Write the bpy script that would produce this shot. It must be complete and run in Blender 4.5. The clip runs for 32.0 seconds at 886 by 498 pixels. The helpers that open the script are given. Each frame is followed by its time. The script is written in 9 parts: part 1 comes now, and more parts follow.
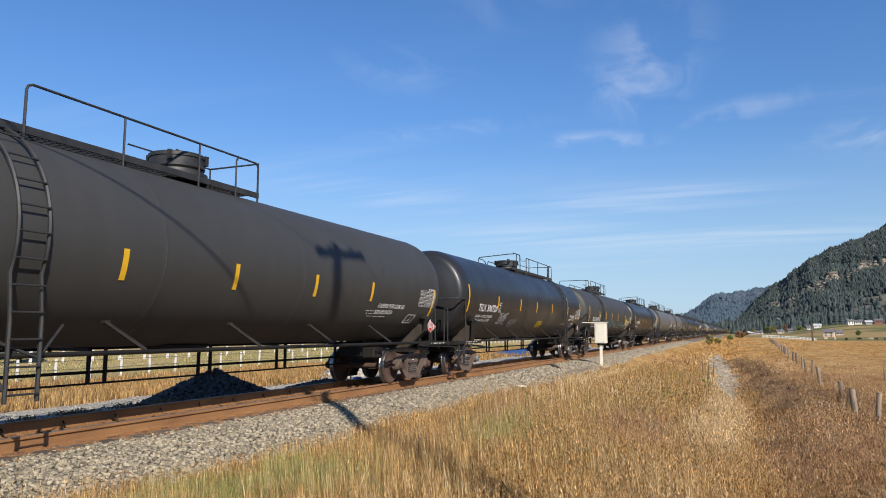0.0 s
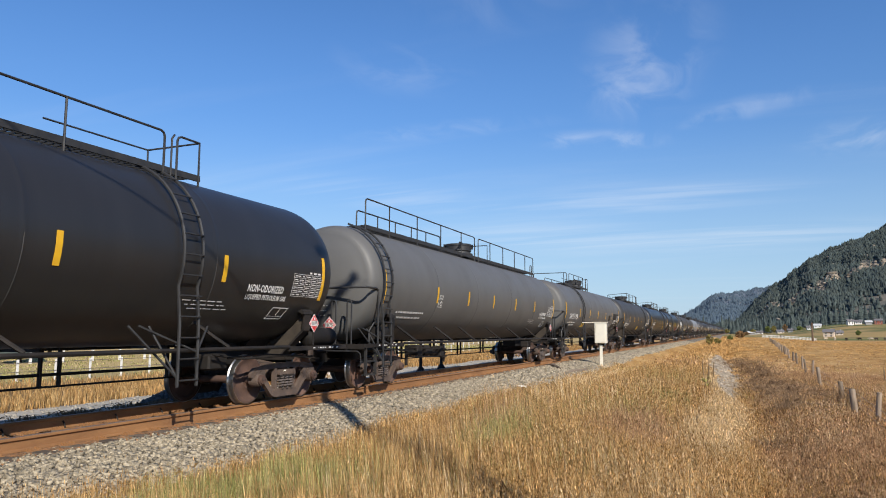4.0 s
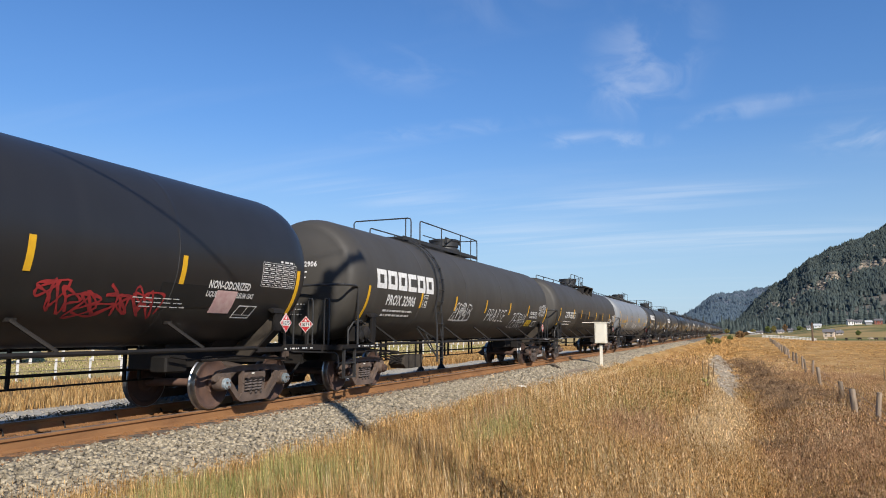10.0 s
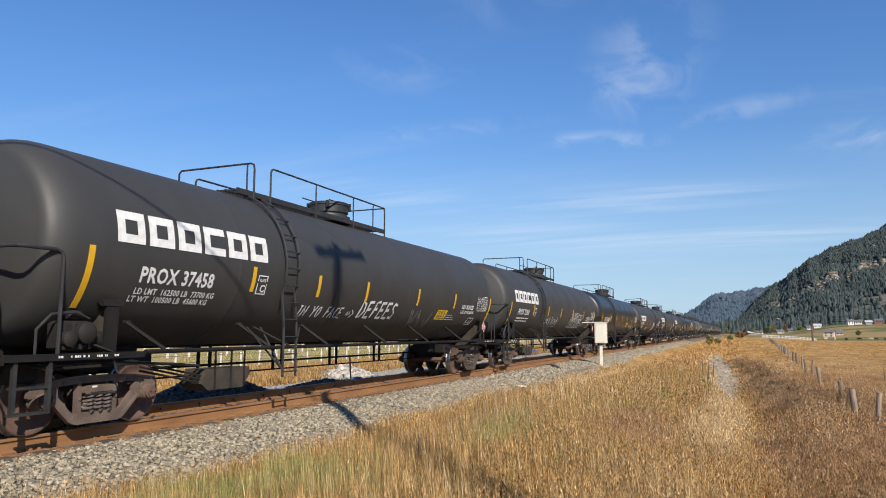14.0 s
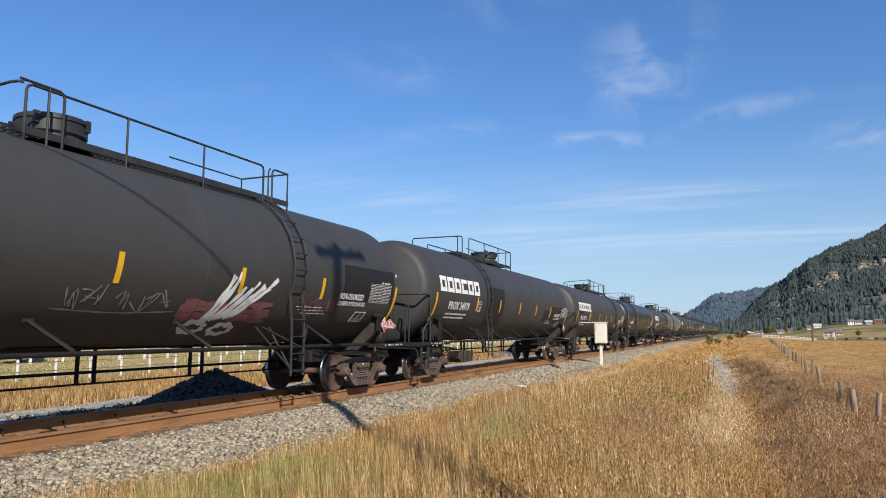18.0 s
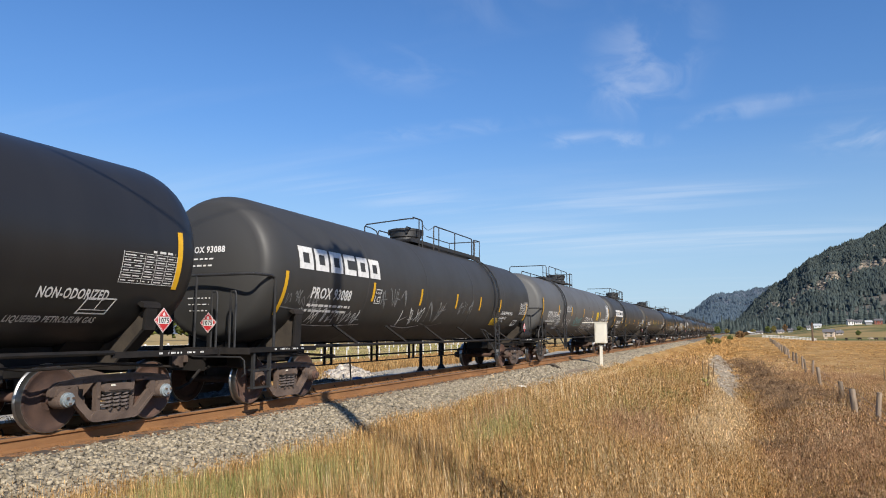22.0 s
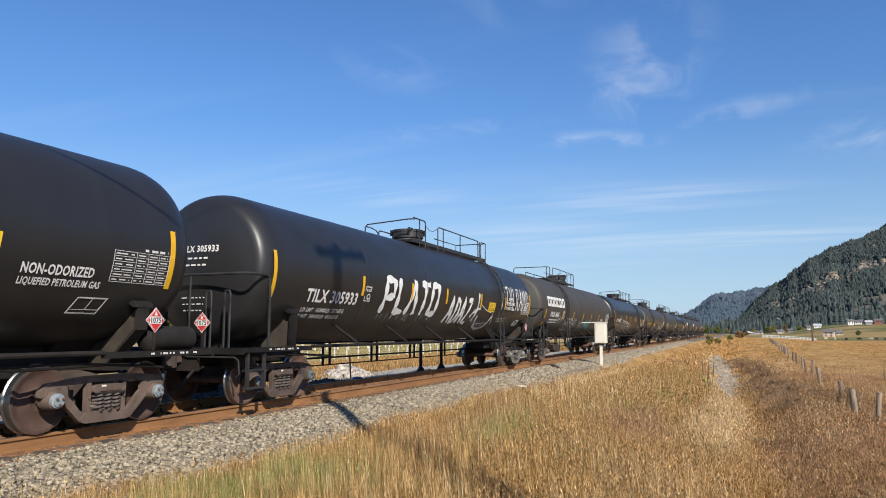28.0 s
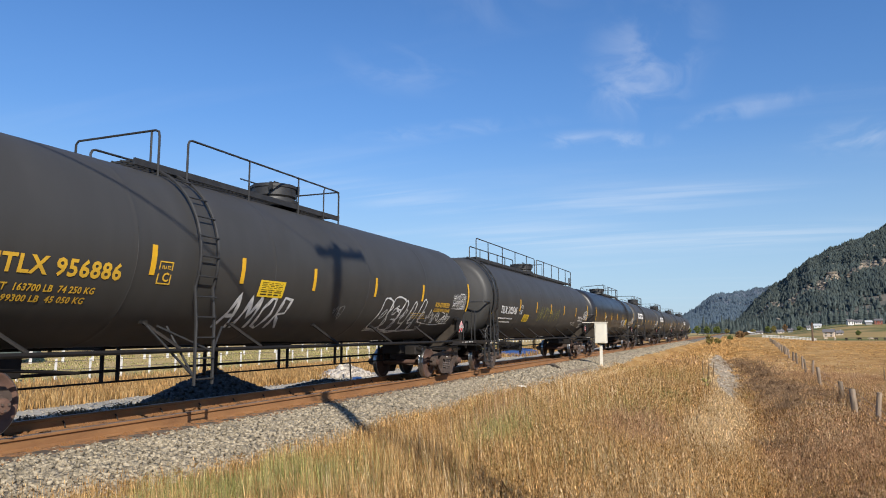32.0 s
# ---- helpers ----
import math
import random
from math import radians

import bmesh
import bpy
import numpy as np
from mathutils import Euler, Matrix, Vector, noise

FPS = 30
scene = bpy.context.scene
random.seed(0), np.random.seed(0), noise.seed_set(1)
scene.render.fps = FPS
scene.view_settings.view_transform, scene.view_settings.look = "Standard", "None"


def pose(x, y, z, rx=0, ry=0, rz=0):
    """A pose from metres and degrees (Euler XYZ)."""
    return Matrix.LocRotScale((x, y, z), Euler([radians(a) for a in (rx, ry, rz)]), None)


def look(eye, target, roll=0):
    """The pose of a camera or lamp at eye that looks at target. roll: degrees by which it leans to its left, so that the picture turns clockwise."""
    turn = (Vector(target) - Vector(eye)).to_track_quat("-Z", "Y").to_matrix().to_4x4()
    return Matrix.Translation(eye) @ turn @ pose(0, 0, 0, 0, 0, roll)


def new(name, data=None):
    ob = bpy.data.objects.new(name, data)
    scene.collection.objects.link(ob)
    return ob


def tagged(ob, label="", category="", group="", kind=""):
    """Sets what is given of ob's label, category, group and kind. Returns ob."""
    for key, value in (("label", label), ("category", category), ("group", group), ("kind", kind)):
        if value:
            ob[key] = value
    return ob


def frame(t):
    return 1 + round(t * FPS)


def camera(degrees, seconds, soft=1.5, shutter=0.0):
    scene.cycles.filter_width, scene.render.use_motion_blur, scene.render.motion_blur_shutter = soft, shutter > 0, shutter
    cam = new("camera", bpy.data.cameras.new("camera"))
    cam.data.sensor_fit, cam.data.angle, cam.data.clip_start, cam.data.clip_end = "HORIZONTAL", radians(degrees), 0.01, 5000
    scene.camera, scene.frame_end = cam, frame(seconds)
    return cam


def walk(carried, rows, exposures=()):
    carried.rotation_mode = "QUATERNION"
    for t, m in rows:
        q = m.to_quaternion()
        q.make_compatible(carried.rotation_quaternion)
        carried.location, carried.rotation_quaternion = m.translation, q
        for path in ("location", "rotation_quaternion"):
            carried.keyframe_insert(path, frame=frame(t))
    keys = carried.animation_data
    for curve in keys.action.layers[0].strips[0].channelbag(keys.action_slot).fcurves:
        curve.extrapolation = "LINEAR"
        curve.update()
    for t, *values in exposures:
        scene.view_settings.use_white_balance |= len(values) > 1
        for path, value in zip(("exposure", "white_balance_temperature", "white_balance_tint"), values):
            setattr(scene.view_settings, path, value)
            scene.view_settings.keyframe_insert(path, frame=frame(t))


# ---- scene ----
# The world: rail tops at z = 0, the track runs along +y at x = -TX, the train comes towards -y.
TX = 9.538
SPEED = 17.06
cam = camera(64.61, 32.0, soft=1.0)
EYE = pose(0, 0, 1.369, 90 + 6.76, 0, 22.53)
walk(cam, [(0.0, EYE), (32.0, EYE)])
scene.view_settings.exposure = 0.27

# ---- light ----
SUN_EL, SUN_X, SUN_Y = radians(34.0), 0.70, -0.714
sun_dir = Vector((SUN_X, SUN_Y, 0)).normalized() * math.cos(SUN_EL) + Vector((0, 0, math.sin(SUN_EL)))
sun = new("sun", bpy.data.lights.new("sun", "SUN"))
sun.data.energy, sun.data.angle, sun.data.color = 5.0, radians(0.48), (1.0, 0.93, 0.82)
sun.matrix_world = look(sun_dir * 100, (0, 0, 0))

world = bpy.data.worlds.new("sky_world")
scene.world = world
world.use_nodes = True
wn, wl = world.node_tree.nodes, world.node_tree.links
wn.clear()
w_out = wn.new("ShaderNodeOutputWorld")
w_bg = wn.new("ShaderNodeBackground")
w_sky = wn.new("ShaderNodeTexSky")
w_sky.sky_type, w_sky.sun_disc = "NISHITA", False
w_sky.sun_elevation, w_sky.sun_rotation = SUN_EL, math.atan2(SUN_X, SUN_Y)
w_sky.altitude, w_sky.air_density, w_sky.dust_density, w_sky.ozone_density = 400, 1.0, 0.1, 3.0
w_bg.inputs["Strength"].default_value = 0.12


# Thin cirrus: streaked noise laid on a high plane above the valley.
w_tc = wn.new("ShaderNodeTexCoord")
w_sep = wn.new("ShaderNodeSeparateXYZ")
wl.new(w_tc.outputs["Generated"], w_sep.inputs[0])
w_zc = wn.new("ShaderNodeMath"); w_zc.operation = "MAXIMUM"; w_zc.inputs[1].default_value = 0.03
wl.new(w_sep.outputs["Z"], w_zc.inputs[0])
w_za = wn.new("ShaderNodeMath"); w_za.operation = "ADD"; w_za.inputs[1].default_value = 0.08
wl.new(w_zc.outputs[0], w_za.inputs[0])
w_dx = wn.new("ShaderNodeMath"); w_dx.operation = "DIVIDE"
w_dy = wn.new("ShaderNodeMath"); w_dy.operation = "DIVIDE"
wl.new(w_sep.outputs["X"], w_dx.inputs[0]); wl.new(w_za.outputs[0], w_dx.inputs[1])
wl.new(w_sep.outputs["Y"], w_dy.inputs[0]); wl.new(w_za.outputs[0], w_dy.inputs[1])
w_cmb = wn.new("ShaderNodeCombineXYZ")
wl.new(w_dx.outputs[0], w_cmb.inputs[0]); wl.new(w_dy.outputs[0], w_cmb.inputs[1])


def cloud_layer(loc, rot, scl, nscale, detail, dist, lo, hi):
    mp = wn.new("ShaderNodeMapping")
    mp.inputs["Location"].default_value, mp.inputs["Rotation"].default_value, mp.inputs["Scale"].default_value = loc, rot, scl
    wl.new(w_cmb.outputs[0], mp.inputs[0])
    nz = wn.new("ShaderNodeTexNoise")
    nz.inputs["Scale"].default_value, nz.inputs["Detail"].default_value = nscale, detail
    nz.inputs["Roughness"].default_value, nz.inputs["Distortion"].default_value = 0.55, dist
    wl.new(mp.outputs[0], nz.inputs["Vector"])
    mr = wn.new("ShaderNodeMapRange"); mr.interpolation_type = "SMOOTHSTEP"
    mr.inputs["From Min"].default_value, mr.inputs["From Max"].default_value = lo, hi
    wl.new(nz.outputs["Fac"], mr.inputs["Value"])
    return mr.outputs[0]


def wmath(op, a, b):
    m = wn.new("ShaderNodeMath"); m.operation = op
    for i, s in enumerate((a, b)):
        if isinstance(s, (int, float)):
            m.inputs[i].default_value = s
        else:
            wl.new(s, m.inputs[i])
    return m.outputs[0]


def wisp(at, length, width, turn, amount, grain):
    """A soft-edged drift of cirrus on the high plane, frayed by streaked noise."""
    mp = wn.new("ShaderNodeMapping"); mp.vector_type = "TEXTURE"
    mp.inputs["Location"].default_value, mp.inputs["Rotation"].default_value, mp.inputs["Scale"].default_value = (*at, 0), (0, 0, radians(turn)), (length, width, 1)
    wl.new(w_cmb.outputs[0], mp.inputs[0])
    ln = wn.new("ShaderNodeVectorMath"); ln.operation = "LENGTH"
    wl.new(mp.outputs[0], ln.inputs[0])
    mr = wn.new("ShaderNodeMapRange"); mr.interpolation_type = "SMOOTHERSTEP"
    mr.inputs["From Min"].default_value, mr.inputs["From Max"].default_value = 0.0, 1.0
    mr.inputs["To Min"].default_value, mr.inputs["To Max"].default_value = amount, 0.0
    wl.new(ln.outputs["Value"], mr.inputs["Value"])
    return wmath("MULTIPLY", mr.outputs[0], grain)


c_fine = cloud_layer((1.3, 0.4, 0), (0, 0, 0.5), (2.2, 1.1, 1), 2.6, 9, 0.9, 0.36, 0.74)
c_lines = cloud_layer((0.6, 5.2, 0), (0, 0, -0.15), (0.35, 2.6, 1), 1.7, 8, 0.5, 0.36, 0.72)
c_streak = cloud_layer((0.6, 5.2, 0), (0, 0, -0.25), (0.16, 0.9, 1), 1.5, 7, 0.4, 0.50, 0.80)
c_all = wmath("MULTIPLY", c_streak, 0.14)
for row in (((-0.23, 2.18), 0.66, 0.27, 103, 0.24, c_fine), ((-0.46, 2.78), 0.42, 0.17, 20, 0.26, c_fine), ((-0.93, 1.92), 0.34, 0.26, 60, 0.09, c_fine), ((-1.0, 2.45), 0.6, 0.14, 8, 0.13, c_fine),
            ((0.47, 3.05), 0.34, 0.30, 40, 0.22, c_fine), ((0.05, 2.62), 0.40, 0.16, -25, 0.17, c_fine), ((-1.62, 3.26), 1.2, 0.42, 50, 0.22, c_lines), ((-0.45, 3.75), 1.2, 0.55, 2, 0.24, c_lines), ((0.0, 4.9), 1.6, 0.6, -8, 0.25, c_lines),
            ((-1.1, 4.5), 1.1, 0.7, 20, 0.24, c_lines), ((-0.55, 1.65), 0.4, 0.24, 20, 0.06, c_fine)):
    c_all = wmath("ADD", c_all, wisp(*row))
w_mix = wn.new("ShaderNodeMix"); w_mix.data_type = "RGBA"
wl.new(c_all, w_mix.inputs["Factor"])
w_hs = wn.new("ShaderNodeHueSaturation")
w_hs.inputs["Saturation"].default_value, w_hs.inputs["Value"].default_value = 1.22, 1.0
w_hs.inputs["Hue"].default_value = 0.507
wl.new(w_sky.outputs[0], w_hs.inputs["Color"])
# the valley's hazeless autumn air: the glow along the horizon stays modest
w_lo = wn.new("ShaderNodeMapRange"); w_lo.interpolation_type = "SMOOTHSTEP"
w_lo.inputs["From Min"].default_value, w_lo.inputs["From Max"].default_value = -0.02, 0.42
w_lo.inputs["To Min"].default_value, w_lo.inputs["To Max"].default_value = 0.72, 1.08
wl.new(w_sep.outputs["Z"], w_lo.inputs["Value"])
w_sc = wn.new("ShaderNodeVectorMath"); w_sc.operation = "SCALE"
wl.new(w_hs.outputs[0], w_sc.inputs[0]); wl.new(w_lo.outputs[0], w_sc.inputs["Scale"])
w_hz = wn.new("ShaderNodeMapRange"); w_hz.interpolation_type = "SMOOTHSTEP"
w_hz.inputs["From Min"].default_value, w_hz.inputs["From Max"].default_value = 0.0, 0.30
w_hz.inputs["To Min"].default_value, w_hz.inputs["To Max"].default_value = 0.75, 0.0
wl.new(w_sep.outputs["Z"], w_hz.inputs["Value"])
w_pb = wn.new("ShaderNodeMix"); w_pb.data_type = "RGBA"
w_pb.inputs["B"].default_value = (2.7, 4.0, 5.7, 1)
wl.new(w_hz.outputs[0], w_pb.inputs["Factor"]); wl.new(w_sc.outputs[0], w_pb.inputs["A"])
wl.new(w_pb.outputs["Result"], w_mix.inputs["A"])
w_mix.inputs["B"].default_value = (6.5, 6.7, 7.0, 1)
wl.new(w_mix.outputs["Result"], w_bg.inputs["Color"])
wl.new(w_bg.outputs[0], w_out.inputs["Surface"])

# ---- materials ----


def mat(name, c1, c2=None, rough=0.6, metal=0.0, scale=6.0, fine=60.0, bump=0.15, bump_dist=0.01, c3=None, rough2=None,
        spec=0.5, per="none", stretch=(1, 1, 1), dust=None, trans=0.0):
    """Two-scale noise between base colours, with fine relief; per: extra variation by object or by island."""
    m = bpy.data.materials.new(name)
    m.use_nodes = True
    nt = m.node_tree
    N, L = nt.nodes, nt.links
    b = N["Principled BSDF"]
    c2 = c2 or tuple(x * 0.75 for x in c1)
    c3 = c3 or tuple((x + y) / 2 for x, y in zip(c1, c2))
    tc = N.new("ShaderNodeTexCoord")
    mp = N.new("ShaderNodeMapping"); mp.inputs["Scale"].default_value = stretch
    L.new(tc.outputs["Object"], mp.inputs[0])
    if per == "object":
        oi = N.new("ShaderNodeObjectInfo")
        vm = N.new("ShaderNodeVectorMath"); vm.operation = "SCALE"; vm.inputs[0].default_value = (7, 13, 17)
        L.new(oi.outputs["Random"], vm.inputs["Scale"]); L.new(vm.outputs[0], mp.inputs["Location"])
    n1 = N.new("ShaderNodeTexNoise"); n1.inputs["Scale"].default_value, n1.inputs["Detail"].default_value = scale, 5
    n2 = N.new("ShaderNodeTexNoise"); n2.inputs["Scale"].default_value, n2.inputs["Detail"].default_value = fine, 3
    L.new(mp.outputs[0], n1.inputs["Vector"]); L.new(mp.outputs[0], n2.inputs["Vector"])
    r1 = N.new("ShaderNodeMapRange"); r1.inputs["From Min"].default_value, r1.inputs["From Max"].default_value = 0.35, 0.68
    L.new(n1.outputs["Fac"], r1.inputs["Value"])
    mx = N.new("ShaderNodeMix"); mx.data_type = "RGBA"
    mx.inputs["A"].default_value, mx.inputs["B"].default_value = (*c1, 1), (*c2, 1)
    L.new(r1.outputs[0], mx.inputs["Factor"])
    r2 = N.new("ShaderNodeMapRange"); r2.inputs["From Min"].default_value, r2.inputs["From Max"].default_value = 0.45, 0.75
    L.new(n2.outputs["Fac"], r2.inputs["Value"])
    mx2 = N.new("ShaderNodeMix"); mx2.data_type = "RGBA"; mx2.inputs["B"].default_value = (*c3, 1)
    L.new(r2.outputs[0], mx2.inputs["Factor"]); L.new(mx.outputs["Result"], mx2.inputs["A"])
    col = mx2.outputs["Result"]
    if per in ("object", "island"):
        src = N.new("ShaderNodeObjectInfo").outputs["Random"] if per == "object" else N.new("ShaderNodeNewGeometry").outputs["Random Per Island"]
        hs = N.new("ShaderNodeHueSaturation")
        rv = N.new("ShaderNodeMapRange"); rv.inputs["To Min"].default_value, rv.inputs["To Max"].default_value = 0.6, 1.35
        L.new(src, rv.inputs["Value"]); L.new(rv.outputs[0], hs.inputs["Value"]); L.new(col, hs.inputs["Color"])
        col = hs.outputs["Color"]
    L.new(col, b.inputs["Base Color"])
    rr = N.new("ShaderNodeMapRange")
    rr.inputs["To Min"].default_value, rr.inputs["To Max"].default_value = rough, rough2 if rough2 is not None else min(1, rough + 0.15)
    L.new(n1.outputs["Fac"], rr.inputs["Value"]); L.new(rr.outputs[0], b.inputs["Roughness"])
    b.inputs["Metallic"].default_value = metal
    b.inputs["Specular IOR Level"].default_value = spec
    if trans:
        b.inputs["Transmission Weight"].default_value = trans
    if bump:
        bp = N.new("ShaderNodeBump"); bp.inputs["Strength"].default_value, bp.inputs["Distance"].default_value = bump, bump_dist
        L.new(n2.outputs["Fac"], bp.inputs["Height"]); L.new(bp.outputs[0], b.inputs["Normal"])
    return m


def tank_mat(name, base, rough, streak=0.35):
    """Painted jacket: vertical grime streaks, faded patches, faint weld-seam rings, dust on the shoulders."""
    m = bpy.data.materials.new(name)
    m.use_nodes = True
    N, L = m.node_tree.nodes, m.node_tree.links
    b = N["Principled BSDF"]
    tc = N.new("ShaderNodeTexCoord")
    oi = N.new("ShaderNodeObjectInfo")
    vm = N.new("ShaderNodeVectorMath"); vm.operation = "SCALE"; vm.inputs[0].default_value = (11, 37, 5)
    L.new(oi.outputs["Random"], vm.inputs["Scale"])
    mp = N.new("ShaderNodeMapping"); mp.inputs["Scale"].default_value = (0.25, 2.2, 0.25)
    L.new(tc.outputs["Object"], mp.inputs[0]); L.new(vm.outputs[0], mp.inputs["Location"])
    n1 = N.new("ShaderNodeTexNoise"); n1.inputs["Scale"].default_value, n1.inputs["Detail"].default_value = 1.6, 6
    L.new(mp.outputs[0], n1.inputs["Vector"])
    mp2 = N.new("ShaderNodeMapping"); L.new(tc.outputs["Object"], mp2.inputs[0]); L.new(vm.outputs[0], mp2.inputs["Location"])
    n2 = N.new("ShaderNodeTexNoise"); n2.inputs["Scale"].default_value, n2.inputs["Detail"].default_value = 0.8, 4
    n3 = N.new("ShaderNodeTexNoise"); n3.inputs["Scale"].default_value, n3.inputs["Detail"].default_value = 90, 2
    L.new(mp2.outputs[0], n2.inputs["Vector"]); L.new(mp2.outputs[0], n3.inputs["Vector"])
    dusty = tuple(x * 1.5 + 0.018 for x in base)
    dark = tuple(x * 0.72 for x in base)
    r1 = N.new("ShaderNodeMapRange"); r1.inputs["From Min"].default_value, r1.inputs["From Max"].default_value = 0.42, 0.75
    r1.inputs["To Max"].default_value = streak
    L.new(n1.outputs["Fac"], r1.inputs["Value"])
    mx = N.new("ShaderNodeMix"); mx.data_type = "RGBA"
    mx.inputs["A"].default_value, mx.inputs["B"].default_value = (*base, 1), (*dusty, 1)
    L.new(r1.outputs[0], mx.inputs["Factor"])
    r2 = N.new("ShaderNodeMapRange"); r2.inputs["From Min"].default_value, r2.inputs["From Max"].default_value = 0.5, 0.8
    r2.inputs["To Max"].default_value = 0.6
    L.new(n2.outputs["Fac"], r2.inputs["Value"])
    mx2 = N.new("ShaderNodeMix"); mx2.data_type = "RGBA"; mx2.inputs["B"].default_value = (*dark, 1)
    L.new(r2.outputs[0], mx2.inputs["Factor"]); L.new(mx.outputs["Result"], mx2.inputs["A"])
    L.new(mx2.outputs["Result"], b.inputs["Base Color"])
    rr = N.new("ShaderNodeMapRange"); rr.inputs["To Min"].default_value, rr.inputs["To Max"].default_value = rough - 0.05, rough + 0.16
    L.new(n2.outputs["Fac"], rr.inputs["Value"]); L.new(rr.outputs[0], b.inputs["Roughness"])
    # long shallow dents of the sheet-metal jacket and orange-peel paint
    mp4 = N.new("ShaderNodeMapping"); mp4.inputs["Scale"].default_value = (0.6, 0.9, 0.6); L.new(tc.outputs["Object"], mp4.inputs[0])
    n4 = N.new("ShaderNodeTexNoise"); n4.inputs["Scale"].default_value, n4.inputs["Detail"].default_value = 0.9, 1
    L.new(mp4.outputs[0], n4.inputs["Vector"])
    bp1 = N.new("ShaderNodeBump"); bp1.inputs["Strength"].default_value, bp1.inputs["Distance"].default_value = 0.09, 0.06
    L.new(n4.outputs["Fac"], bp1.inputs["Height"])
    bp2 = N.new("ShaderNodeBump"); bp2.inputs["Strength"].default_value, bp2.inputs["Distance"].default_value = 0.12, 0.003
    L.new(n3.outputs["Fac"], bp2.inputs["Height"]); L.new(bp1.outputs[0], bp2.inputs["Normal"])
    L.new(bp2.outputs[0], b.inputs["Normal"])
    return m


